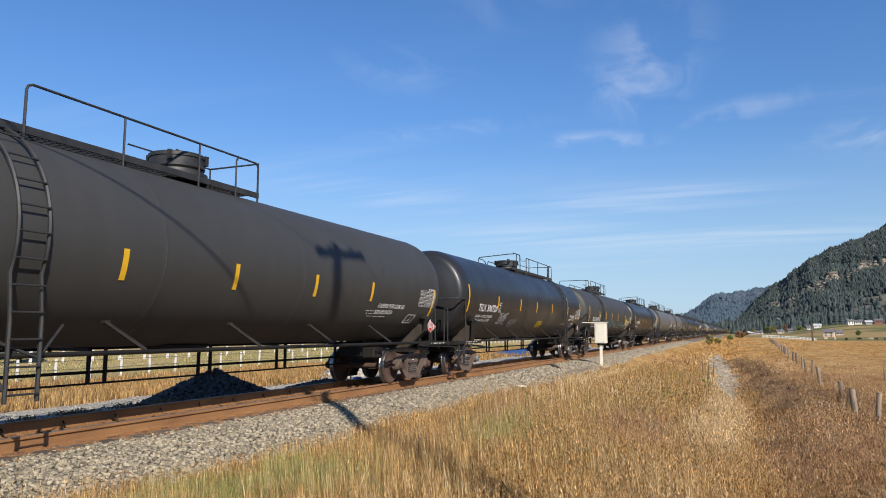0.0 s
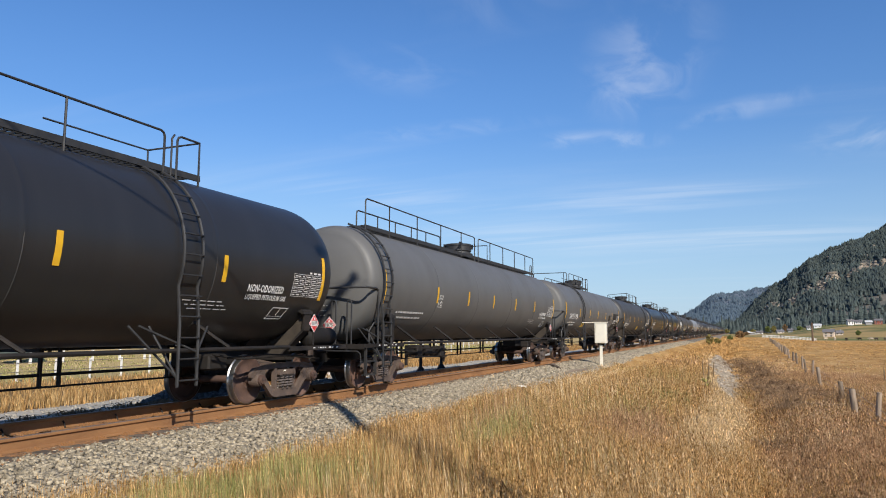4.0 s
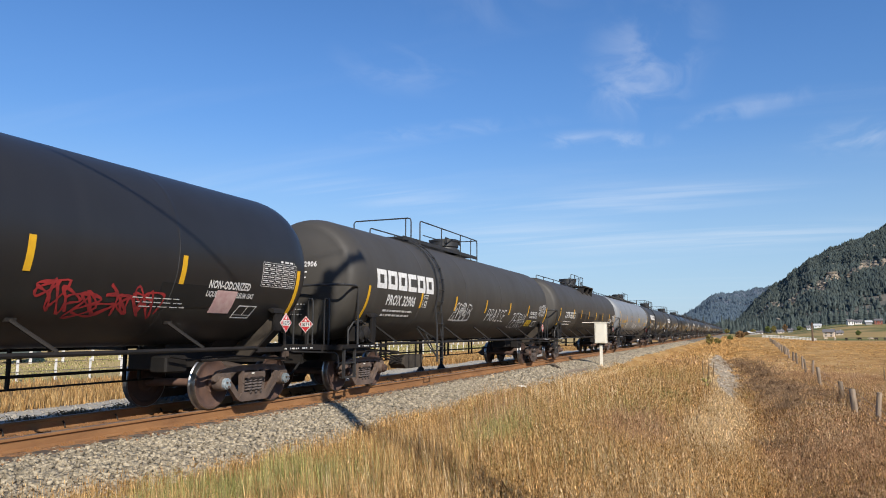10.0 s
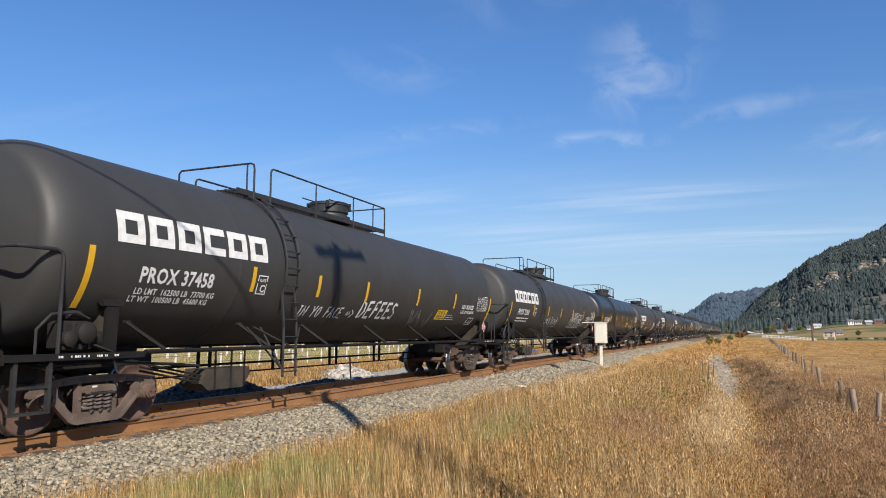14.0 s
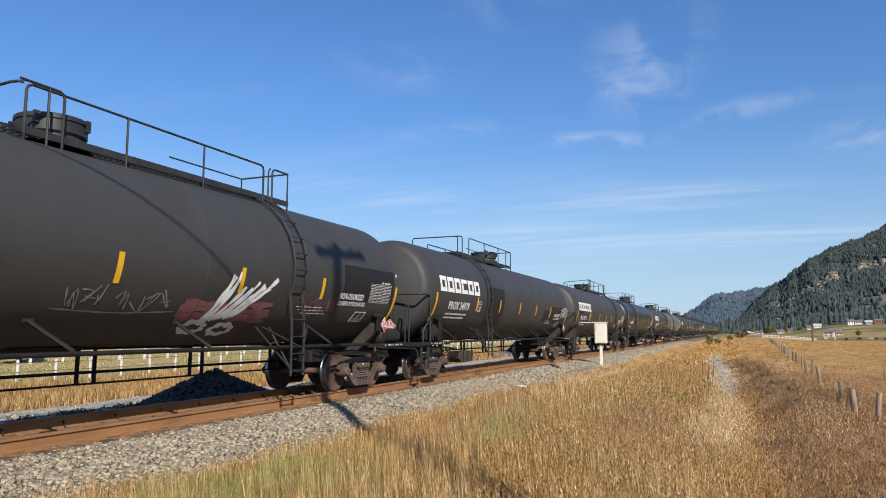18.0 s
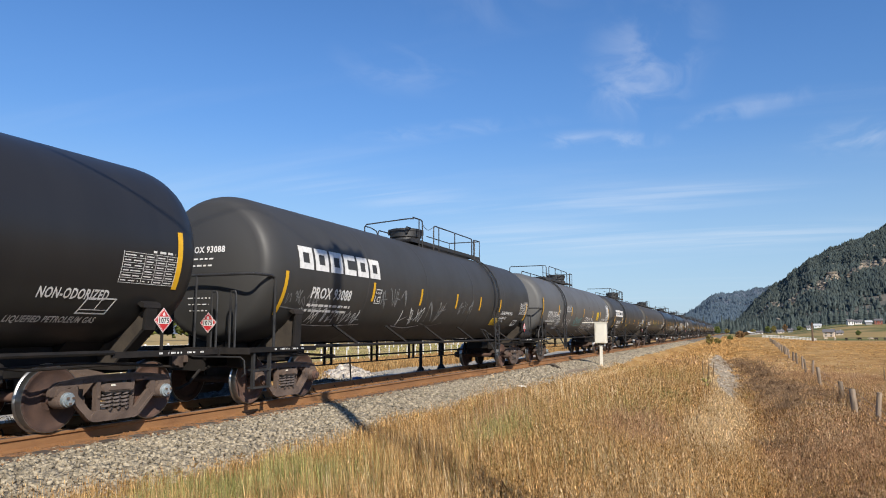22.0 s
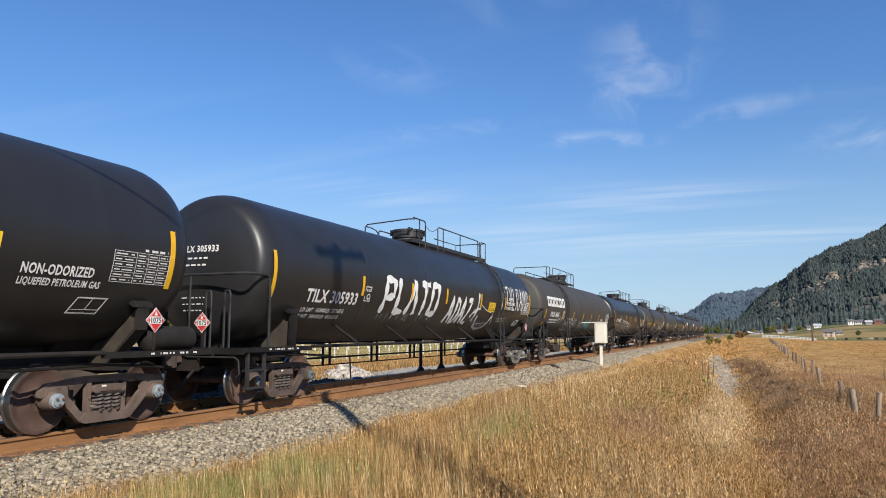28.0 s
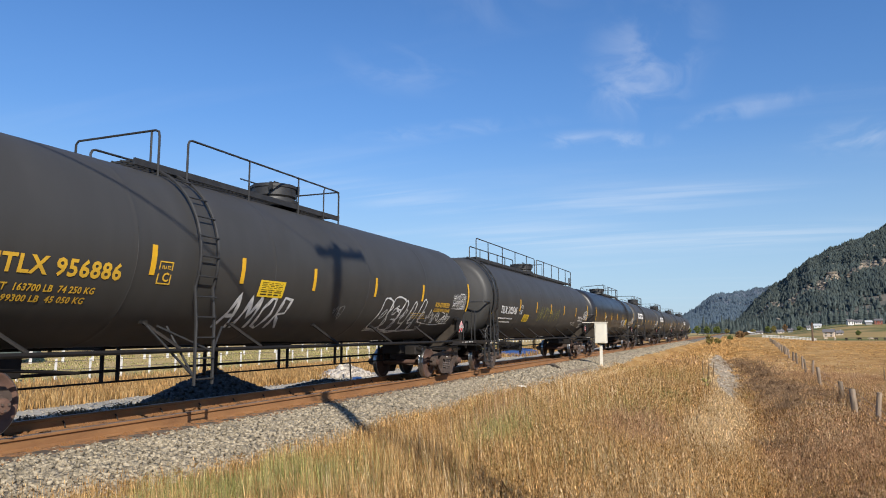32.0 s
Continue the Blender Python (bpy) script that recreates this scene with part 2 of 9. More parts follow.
M = {
    "black": tank_mat("black_tank_paint", (0.019, 0.0185, 0.019), 0.34, 0.12),
    "char": tank_mat("charcoal_tank_paint", (0.039, 0.0375, 0.035), 0.52, 0.15),
    "brown": tank_mat("weathered_brown_black_paint", (0.047, 0.042, 0.035), 0.56, 0.24),
    "grey": tank_mat("grey_tank_paint", (0.098, 0.096, 0.092), 0.5, 0.12),
    "light": tank_mat("light_grey_tank_paint", (0.19, 0.20, 0.21), 0.45, 0.18),
    "frame": mat("underframe_black_grime", (0.009, 0.0085, 0.008), (0.024, 0.019, 0.016), 0.65, 0, 3, 40, 0.3, per="object", spec=0.3),
    "dusty": mat("dusty_brown_underframe", (0.062, 0.050, 0.038), (0.034, 0.028, 0.023), 0.8, 0, 4, 40, 0.3, spec=0.3),
    "gr_hand": mat("spray_paint_bright_white", (0.74, 0.74, 0.72), (0.6, 0.6, 0.58), 0.7, 0, 7, 60, 0.02),
    "rail_paint": mat("railing_black_paint", (0.018, 0.018, 0.019), (0.035, 0.034, 0.033), 0.45, 0, 5, 60, 0.1),
    "truck": mat("truck_cast_steel_dust", (0.066, 0.045, 0.035), (0.118, 0.083, 0.064), 0.8, 0, 4, 45, 0.5, per="object"),
    "truck_grey": mat("truck_cast_steel_grey", (0.105, 0.088, 0.074), (0.17, 0.146, 0.124), 0.75, 0, 4, 45, 0.5, per="object"),
    "wheel": mat("rusty_wheel_plate", (0.080, 0.046, 0.036), (0.135, 0.076, 0.054), 0.75, 0.1, 5, 40, 0.4, per="object"),
    "tread": mat("polished_wheel_tread", (0.42, 0.42, 0.42), (0.25, 0.24, 0.23), 0.28, 1.0, 9, 60, 0.05),
    "bearing": mat("bearing_cap_blue_grey", (0.16, 0.20, 0.22), (0.30, 0.32, 0.33), 0.5, 0.2, 20, 80, 0.2, per="object"),
    "spring": mat("coil_spring_steel", (0.16, 0.13, 0.12), (0.09, 0.07, 0.06), 0.6, 0.3, 20, 60, 0.2),
    "yellow": mat("yellow_reflective_tape", (0.72, 0.40, 0.015), (0.62, 0.34, 0.02), 0.4, 0, 8, 60, 0.05),
    "ysign": mat("yellow_sign_vinyl", (0.78, 0.52, 0.02), (0.7, 0.46, 0.03), 0.45, 0, 6, 60, 0.05),
    "white": mat("white_stencil_paint", (0.74, 0.73, 0.70), (0.55, 0.54, 0.52), 0.6, 0, 9, 70, 0.05),
    "ylet": mat("yellow_stencil_paint", (0.68, 0.40, 0.03), (0.55, 0.32, 0.03), 0.6, 0, 9, 70, 0.05),
    "red": mat("red_placard", (0.55, 0.025, 0.03), (0.45, 0.03, 0.03), 0.45, 0, 10, 60, 0.05),
    "pink": mat("faded_pink_placard", (0.60, 0.43, 0.40), (0.50, 0.30, 0.29), 0.6, 0, 10, 60, 0.05),
    "patch": mat("repaint_patch_black", (0.007, 0.007, 0.007), (0.011, 0.0105, 0.010), 0.55, 0, 3, 60, 0.05),
    "gr_white": mat("spray_paint_white", (0.7, 0.7, 0.68), (0.4, 0.4, 0.4), 0.7, 0, 7, 60, 0.02),
    "gr_grey": mat("spray_paint_faded_grey", (0.22, 0.22, 0.21), (0.12, 0.12, 0.12), 0.7, 0, 7, 60, 0.02),
    "gr_teal": mat("spray_paint_teal", (0.14, 0.44, 0.46), (0.09, 0.28, 0.28), 0.7, 0, 7, 60, 0.02),
    "gr_yel": mat("spray_paint_yellow_green", (0.22, 0.20, 0.05), (0.15, 0.14, 0.04), 0.7, 0, 7, 60, 0.02),
    "gr_pink": mat("spray_paint_dusty_pink", (0.24, 0.09, 0.09), (0.15, 0.06, 0.06), 0.7, 0, 7, 60, 0.02),
    "gr_red": mat("spray_paint_red", (0.42, 0.03, 0.03), (0.22, 0.02, 0.022), 0.7, 0, 7, 60, 0.02),
    "rust_rail": mat("rusty_rail_web", (0.30, 0.148, 0.056), (0.19, 0.088, 0.034), 0.8, 0, 2.5, 50, 0.4, stretch=(1, 0.4, 1)),
    "rail_top": mat("worn_rail_head", (0.20, 0.12, 0.085), (0.30, 0.22, 0.18), 0.45, 0.5, 3, 40, 0.1),
    "tie": mat("creosoted_tie", (0.075, 0.055, 0.042), (0.12, 0.09, 0.065), 0.9, 0, 4, 40, 0.6, stretch=(0.3, 3, 3), per="object"),
    "stone": mat("grey_ballast_stone", (0.33, 0.275, 0.190), (0.15, 0.125, 0.085), 0.9, 0, 12, 60, 0.3, per="island", c3=(0.43, 0.36, 0.26)),
    "bed": mat("ballast_bed", (0.13, 0.108, 0.078), (0.06, 0.050, 0.037), 0.95, 0, 9, 34, 1.0, 0.03, c3=(0.32, 0.28, 0.22)),
    "fines": mat("rust_stained_fines", (0.34, 0.155, 0.058), (0.13, 0.072, 0.036), 0.95, 0, 9, 40, 1.0, 0.03, c3=(0.19, 0.125, 0.075)),
    "seam": mat("worn_weld_seam", (0.075, 0.073, 0.070), (0.02, 0.02, 0.02), 0.6, 0, 2.5, 60, 0.1),
    "zinc": mat("galvanised_steel", (0.5, 0.5, 0.5), (0.4, 0.4, 0.4), 0.45, 0.7, 8, 50, 0.1),
    "whitebox": mat("white_cabinet_paint", (0.74, 0.70, 0.58), (0.66, 0.62, 0.52), 0.5, 0, 4, 50, 0.05),
    "greywood": mat("weathered_grey_wood", (0.27, 0.205, 0.145), (0.15, 0.11, 0.078), 0.9, 0, 6, 50, 0.6, stretch=(5, 5, 0.5), per="object"),
    "pole": mat("brown_pole_wood", (0.14, 0.09, 0.06), (0.10, 0.065, 0.04), 0.9, 0, 5, 50, 0.5, stretch=(5, 5, 0.4)),
    "wire": mat("fence_wire", (0.2, 0.18, 0.17), (0.14, 0.10, 0.08), 0.6, 0.6, 5, 50, 0),
}

# ---- mesh building ----


class Geo:
    """Collects vertices and faces of one mesh; material slots by name."""

    def __init__(self):
        self.v, self.f, self.m, self.slots, self.cur = [], [], [], [], 0

    def use(self, name):
        if name not in self.slots:
            self.slots.append(name)
        self.cur = self.slots.index(name)
        return self

    def add(self, vs, fs):
        o = len(self.v)
        self.v.extend([tuple(p) for p in vs])
        self.f.extend([tuple(i + o for i in f) for f in fs])
        self.m.extend([self.cur] * len(fs))
        return self

    def box(self, x0, x1, y0, y1, z0, z1, bev=0.0):
        if bev:
            b = bev
            vs, fs = [], []
            for z, i in ((z0, b), (z0 + b, 0), (z1 - b, 0), (z1, b)):
                x_0, x_1, y_0, y_1 = x0 + i, x1 - i, y0 + i, y1 - i
                vs += [(x_0 + b, y_0, z), (x_1 - b, y_0, z), (x_1, y_0 + b, z), (x_1, y_1 - b, z), (x_1 - b, y_1, z), (x_0 + b, y_1, z), (x_0, y_1 - b, z), (x_0, y_0 + b, z)]
            for k in range(3):
                for i in range(8):
                    j = (i + 1) % 8
                    fs.append((k * 8 + i, k * 8 + j, k * 8 + 8 + j, k * 8 + 8 + i))
            fs += [tuple(range(7, -1, -1)), tuple(range(24, 32))]
            return self.add(vs, fs)
        vs = [(x0, y0, z0), (x1, y0, z0), (x1, y1, z0), (x0, y1, z0), (x0, y0, z1), (x1, y0, z1), (x1, y1, z1), (x0, y1, z1)]
        return self.add(vs, [(3, 2, 1, 0), (4, 5, 6, 7), (0, 1, 5, 4), (1, 2, 6, 5), (2, 3, 7, 6), (3, 0, 4, 7)])

    def tube(self, pts, r, n=8, cap=True, closed=False):
        pts = [Vector(p) for p in pts]
        vs, fs = [], []
        ref = None
        for i, p in enumerate(pts):
            a, b = pts[max(i - 1, 0)], pts[min(i + 1, len(pts) - 1)]
            if closed:
                a, b = pts[i - 1], pts[(i + 1) % len(pts)]
            d = (b - a).normalized()
            if ref is None:
                ref = Vector((0, 0, 1)) if abs(d.z) < 0.9 else Vector((1, 0, 0))
            u = (ref - d * ref.dot(d)).normalized()
            ref = u
            w = d.cross(u)
            rad = r[i] if isinstance(r, (list, tuple)) else r
            vs += [p + (u * math.cos(2 * math.pi * k / n) + w * math.sin(2 * math.pi * k / n)) * rad for k in range(n)]
        m = len(pts)
        for i in range(m if closed else m - 1):
            j = (i + 1) % m
            for k in range(n):
                l = (k + 1) % n
                fs.append((i * n + k, i * n + l, j * n + l, j * n + k))
        if cap and not closed:
            fs += [tuple(range(n - 1, -1, -1)), tuple((m - 1) * n + k for k in range(n))]
        return self.add(vs, fs)

    def lathe(self, prof, axis="y", at=(0, 0, 0), n=24, closed=False):
        """prof: (along, radius) pairs turned round the axis."""
        vs, fs = [], []
        for a, r in prof:
            for k in range(n):
                c, s = math.cos(2 * math.pi * k / n) * r, math.sin(2 * math.pi * k / n) * r
                p = {"y": (c, a, s), "x": (a, c, s), "z": (c, s, a)}[axis]
                vs.append((p[0] + at[0], p[1] + at[1], p[2] + at[2]))
        m = len(prof)
        for i in range(m if closed else m - 1):
            for k in range(n):
                l = (k + 1) % n
                q = (i * n + k, i * n + l, ((i + 1) % m) * n + l, ((i + 1) % m) * n + k)
                fs.append(q if axis != "y" else q[::-1])
        if not closed:
            for i, e in ((0, 1), (m - 1, -1)):
                if prof[i][1] > 1e-4:
                    fs.append(tuple(i * n + k for k in range(n))[::(-1 if (e == 1) != (axis == "y") else 1)])
        return self.add(vs, fs)

    def prism(self, poly, x0, x1, axis="x"):
        """A polygon of (a, b) pairs, pushed along the axis: x -> (y, z), y -> (x, z), z -> (x, y)."""
        n = len(poly)
        put = {"x": lambda t, a, b: (t, a, b), "y": lambda t, a, b: (a, t, b), "z": lambda t, a, b: (a, b, t)}[axis]
        vs = [put(x0, a, b) for a, b in poly] + [put(x1, a, b) for a, b in poly]
        fs = [(i, (i + 1) % n, n + (i + 1) % n, n + i) for i in range(n)] + [tuple(range(n - 1, -1, -1)), tuple(range(n, 2 * n))]
        return self.add(vs, fs)

    def mesh(self, name, smooth=40):
        me = bpy.data.meshes.new(name)
        me.from_pydata(self.v, [], self.f)
        for s in self.slots:
            me.materials.append(M[s])
        if len(self.slots) > 1:
            me.polygons.foreach_set("material_index", self.m)
        bm = bmesh.new()
        bm.from_mesh(me)
        bmesh.ops.recalc_face_normals(bm, faces=bm.faces)
        bm.to_mesh(me)
        bm.free()
        if smooth:
            me.shade_smooth()
            me.set_sharp_from_angle(angle=radians(smooth))
        return me


MESH = {}


def shared(key, make, smooth=40):
    """One mesh for all parts that look alike."""
    if key not in MESH:
        g = Geo()
        make(g)
        MESH[key] = g.mesh(key[0] if isinstance(key, tuple) else key, smooth)
    return MESH[key]


def part(name, mesh, parent, at=(0, 0, 0), label="", turn=None, lift=0.0):
    """lift: metres by which a tank's marking is shifted up along the shell's curve."""
    ob = new(name, mesh)
    ob.parent = parent
    ob.location = at
    if lift:
        a = -lift / R
        c = Vector((0, 0, CZ))
        ob.rotation_euler = (0, a, 0)
        ob.location = Vector(at) + c - Matrix.Rotation(a, 3, "Y") @ c
    if turn:
        ob.rotation_euler = [radians(a) for a in turn]
    if label:
        ob["label"] = label
    return ob


def raw_mesh(name, vs, fs, material, smooth=False):
    """A large joined mesh straight from arrays of vertices and equal-sided faces."""
    vs, fs = np.asarray(vs, np.float32), np.asarray(fs, np.int32)
    me = bpy.data.meshes.new(name)
    k = fs.shape[1]
    me.vertices.add(len(vs)); me.vertices.foreach_set("co", vs.ravel())
    me.loops.add(fs.size); me.loops.foreach_set("vertex_index", fs.ravel())
    me.polygons.add(len(fs)); me.polygons.foreach_set("loop_start", np.arange(0, fs.size, k, dtype=np.int32))
    me.polygons.foreach_set("loop_total", np.full(len(fs), k, np.int32))
    me.update(calc_edges=True); me.validate()
    me.materials.append(material)
    if smooth:
        me.shade_smooth()
    return me


# ---- ground ----
RNG = np.random.default_rng(5)


def smooth01(a, b, x):
    t = np.clip((x - a) / (b - a), 0, 1)
    return t * t * (3 - 2 * t)


def waves(x, y, s, seed=0):
    """Cheap uneven relief, about -1 to 1."""
    a = 0.7 * seed
    return (np.sin(x / s + 1.3 + a + 0.8 * np.sin(y / s * 0.7 + a)) * np.cos(y / s * 0.9 + 0.4 + a) + 0.5 * np.sin(x / s * 2.3 + y / s * 1.7 + 2.1 + a)) / 1.5


def ground_z(x, y):
    """Height of the ground: trackbed, grass verge, ditch, bank with fence, fields and the valley's edge."""
    x, y = np.asarray(x, float), np.asarray(y, float)
    d = x + TX
    z = np.full(np.broadcast(x, y).shape, -0.95)
    near = -0.36 - 0.40 * smooth01(2.4, 4.6, d)
    near = near - 0.46 * np.exp(-((x - 0.95 + 0.0225 * y) / 0.85) ** 2) - 0.15 * smooth01(-2.5, -1, x) - 1.7 * smooth01(60, 300, y) * smooth01(4, 40, x)
    far = -0.30 - 0.32 * smooth01(-2.0, -4.0, d)
    far = far - 0.25 * smooth01(-8.0, -14.0, d)
    z = np.where(d > 0, near, far)
    # raised spot beside the camera's stand
    r = np.hypot(x - 0.5, y + 0.5)
    z = z + (-0.25 + 0.95) * (1 - smooth01(1.5, 4.5, r)) * (d > 4)
    edge = smooth01(2.3, 4.0, np.abs(d))
    z = z + edge * (0.05 * waves(x, y, 1.3, 1) + 0.06 * waves(x, y, 4.7, 2))
    # the fields rise towards the settlement far off
    z = z + 9.0 * smooth01(380, 700, y) * smooth01(20, 90, x) + 2.0 * smooth01(380, 640, y) * smooth01(5, 30, x)
    return z


def axis_steps(lo, hi, fine_lo, fine_hi, step, grow=1.18):
    a = list(np.arange(fine_lo, fine_hi + 1e-6, step))
    s, p = step, fine_hi
    while p < hi:
        s *= grow
        p += s
        a.append(min(p, hi))
    s, p = step, fine_lo
    while p > lo:
        s *= grow
        p -= s
        a.insert(0, max(p, lo))
    return np.array(a)


gxs = axis_steps(-4500, 4500, -14, 8, 0.35)
gys = axis_steps(-4000, 4600, -2, 60, 0.7)
GX, GY = np.meshgrid(gxs, gys)
GZ = ground_z(GX, GY)
nx, ny = len(gxs), len(gys)
idx = np.arange(nx * ny).reshape(ny, nx)
quads = np.stack([idx[:-1, :-1], idx[:-1, 1:], idx[1:, 1:], idx[1:, :-1]], -1).reshape(-1, 4)


def ground_mat():
    m = bpy.data.materials.new("dry_grass_ground")
    m.use_nodes = True
    N, L = m.node_tree.nodes, m.node_tree.links
    b = N["Principled BSDF"]
    b.inputs["Roughness"].default_value = 0.95
    b.inputs["Specular IOR Level"].default_value = 0.1
    tc = N.new("ShaderNodeTexCoord")

    def nz(scale, detail=5, stretch=(1, 1, 1)):
        mp = N.new("ShaderNodeMapping"); mp.inputs["Scale"].default_value = stretch
        L.new(tc.outputs["Object"], mp.inputs[0])
        n = N.new("ShaderNodeTexNoise"); n.inputs["Scale"].default_value, n.inputs["Detail"].default_value = scale, detail
        L.new(mp.outputs[0], n.inputs["Vector"])
        return n.outputs["Fac"]

    def ramp(src, *stops):
        r = N.new("ShaderNodeValToRGB")
        e = r.color_ramp.elements
        e[0].position, e[0].color = stops[0][0], (*stops[0][1], 1)
        e[1].position, e[1].color = stops[-1][0], (*stops[-1][1], 1)
        for p, c in stops[1:-1]:
            x = e.new(p); x.color = (*c, 1)
        L.new(src, r.inputs[0])
        return r.outputs["Color"]

    big = ramp(nz(0.12), (0.30, (0.21, 0.12, 0.047)), (0.5, (0.28, 0.172, 0.068)), (0.68, (0.20, 0.14, 0.06)))
    fine = ramp(nz(7.0, 8), (0.25, (0.045, 0.029, 0.014)), (0.5, (0.14, 0.09, 0.042)), (0.75, (0.36, 0.245, 0.125)))
    mx = N.new("ShaderNodeMix"); mx.data_type = "RGBA"; mx.inputs["Factor"].default_value = 0.5
    L.new(big, mx.inputs["A"]); L.new(fine, mx.inputs["B"])
    # green irrigated fields far along the valley
    sep = N.new("ShaderNodeSeparateXYZ"); L.new(tc.outputs["Object"], sep.inputs[0])
    far = N.new("ShaderNodeMapRange"); far.interpolation_type = "SMOOTHSTEP"
    far.inputs["From Min"].default_value, far.inputs["From Max"].default_value = 330, 420
    L.new(sep.outputs["Y"], far.inputs["Value"])
    fields = ramp(nz(0.008, 2, (1, 2.5, 1)), (0.40, (0.085, 0.105, 0.038)), (0.47, (0.32, 0.22, 0.095)), (0.55, (0.30, 0.215, 0.09)), (0.60, (0.095, 0.12, 0.042)))
    mx2 = N.new("ShaderNodeMix"); mx2.data_type = "RGBA"
    L.new(far.outputs[0], mx2.inputs["Factor"]); L.new(fields, mx2.inputs["B"])
    # the even golden meadow past the verge
    mead = N.new("ShaderNodeMapRange"); mead.interpolation_type = "SMOOTHSTEP"
    mead.inputs["From Min"].default_value, mead.inputs["From Max"].default_value = 28, 46
    mead.inputs["To Max"].default_value = 0.85
    L.new(sep.outputs["Y"], mead.inputs["Value"])
    mxm = N.new("ShaderNodeMix"); mxm.data_type = "RGBA"
    L.new(mead.outputs[0], mxm.inputs["Factor"]); L.new(mx.outputs["Result"], mxm.inputs["A"])
    L.new(ramp(nz(0.35, 8, (1, 0.5, 1)), (0.32, (0.28, 0.155, 0.052)), (0.5, (0.42, 0.245, 0.088)), (0.70, (0.54, 0.36, 0.16))), mxm.inputs["B"])
    L.new(mxm.outputs["Result"], mx2.inputs["A"])
    # the greener paddock across the track
    pad_ = N.new("ShaderNodeMapRange"); pad_.inputs["From Min"].default_value, pad_.inputs["From Max"].default_value = -27.0, -29.5
    pad_.inputs["To Max"].default_value = 0.75
    L.new(sep.outputs["X"], pad_.inputs["Value"])
    mx3 = N.new("ShaderNodeMix"); mx3.data_type = "RGBA"
    L.new(pad_.outputs[0], mx3.inputs["Factor"]); L.new(mx2.outputs["Result"], mx3.inputs["A"])
    L.new(ramp(nz(0.05, 5), (0.35, (0.33, 0.27, 0.12)), (0.65, (0.46, 0.34, 0.17))), mx3.inputs["B"])
    L.new(mx3.outputs["Result"], b.inputs["Base Color"])
    bp = N.new("ShaderNodeBump"); bp.inputs["Strength"].default_value, bp.inputs["Distance"].default_value = 0.8, 0.05
    L.new(nz(14, 6), bp.inputs["Height"]); L.new(bp.outputs[0], b.inputs["Normal"])
    return m


ground = new("ground", raw_mesh("ground", np.stack([GX, GY, GZ], -1).reshape(-1, 3), quads, ground_mat(), True))
tagged(ground, "dry golden grassland on the valley floor", "ground", kind="structure")

# ---- track ----
RAIL = [(-0.076, 0), (-0.076, 0.012), (-0.012, 0.03), (-0.009, 0.135), (-0.037, 0.15), (-0.037, 0.178), (-0.028, 0.186), (0.028, 0.186),
        (0.037, 0.178), (0.037, 0.15), (0.009, 0.135), (0.012, 0.03), (0.076, 0.012), (0.076, 0)]
ballast = Geo().use("bed")
prof = [(-3.6, -0.75), (-2.1, -0.27), (-1.35, -0.245), (1.35, -0.215), (1.65, -0.215), (2.4, -0.31), (3.1, -0.48), (4.2, -1.0)]
ballast.prism([(a, b) for a, b in prof] + [(4.0, -1.6), (-3.2, -1.6)], -60, 1500, "y")
bed = new("ballast_bed", ballast.mesh("ballast_bed", 0))
bed.location = (-TX, 0, 0)
tagged(bed, "grey crushed-stone trackbed under the rails", "trackbed", kind="structure")
for side, nm in ((1, "camera"), (-1, "field")):
    g = Geo().use("rust_rail")
    g.prism([(a, b - 0.186) for a, b in RAIL], -60, 1500, "y")
    g.use("rail_top").box(-0.030, 0.030, -60, 1500, -0.001, 0.003)
    r = new("rail", g.mesh("rail", 35))
    r.location = (-TX + side * 0.7535, 0, -0.003)
    tagged(r, "rust-brown steel running rail on wooden ties", "rail", "rails of the track", "structure")

# ---- tank cars ----
R, CZ = 1.50, 2.63          # tank radius and height of its axis


def on_tank(y, s, lift=0.0):
    """The point of the tank's near side at y, s metres along the arc above the horizontal through the axis."""
    a = s / R
    return ((R + lift) * math.cos(a), y, CZ + (R + lift) * math.sin(a))


def decal(g, y0, y1, s0, s1, lift=0.006, thick=0.004, n=None, slant=0.0):
    """A thin curved plate on the near side."""
    n = n or max(1, int((s1 - s0) / 0.12))
    vs, fs = [], []
    for i in range(n + 1):
        s = s0 + (s1 - s0) * i / n
        k = slant * (s - s0)
        for l in (lift, lift + thick):
            vs += [on_tank(y0 + k, s, l), on_tank(y1 + k, s, l)]
    for i in range(n):
        o = i * 4
        fs += [(o + 2, o + 3, o + 7, o + 6), (o, o + 4, o + 5, o + 1), (o, o + 2, o + 6, o + 4), (o + 1, o + 5, o + 7, o + 3)]
    fs += [(0, 1, 3, 2), (n * 4, n * 4 + 2, n * 4 + 3, n * 4 + 1)]
    g.add(vs, fs)


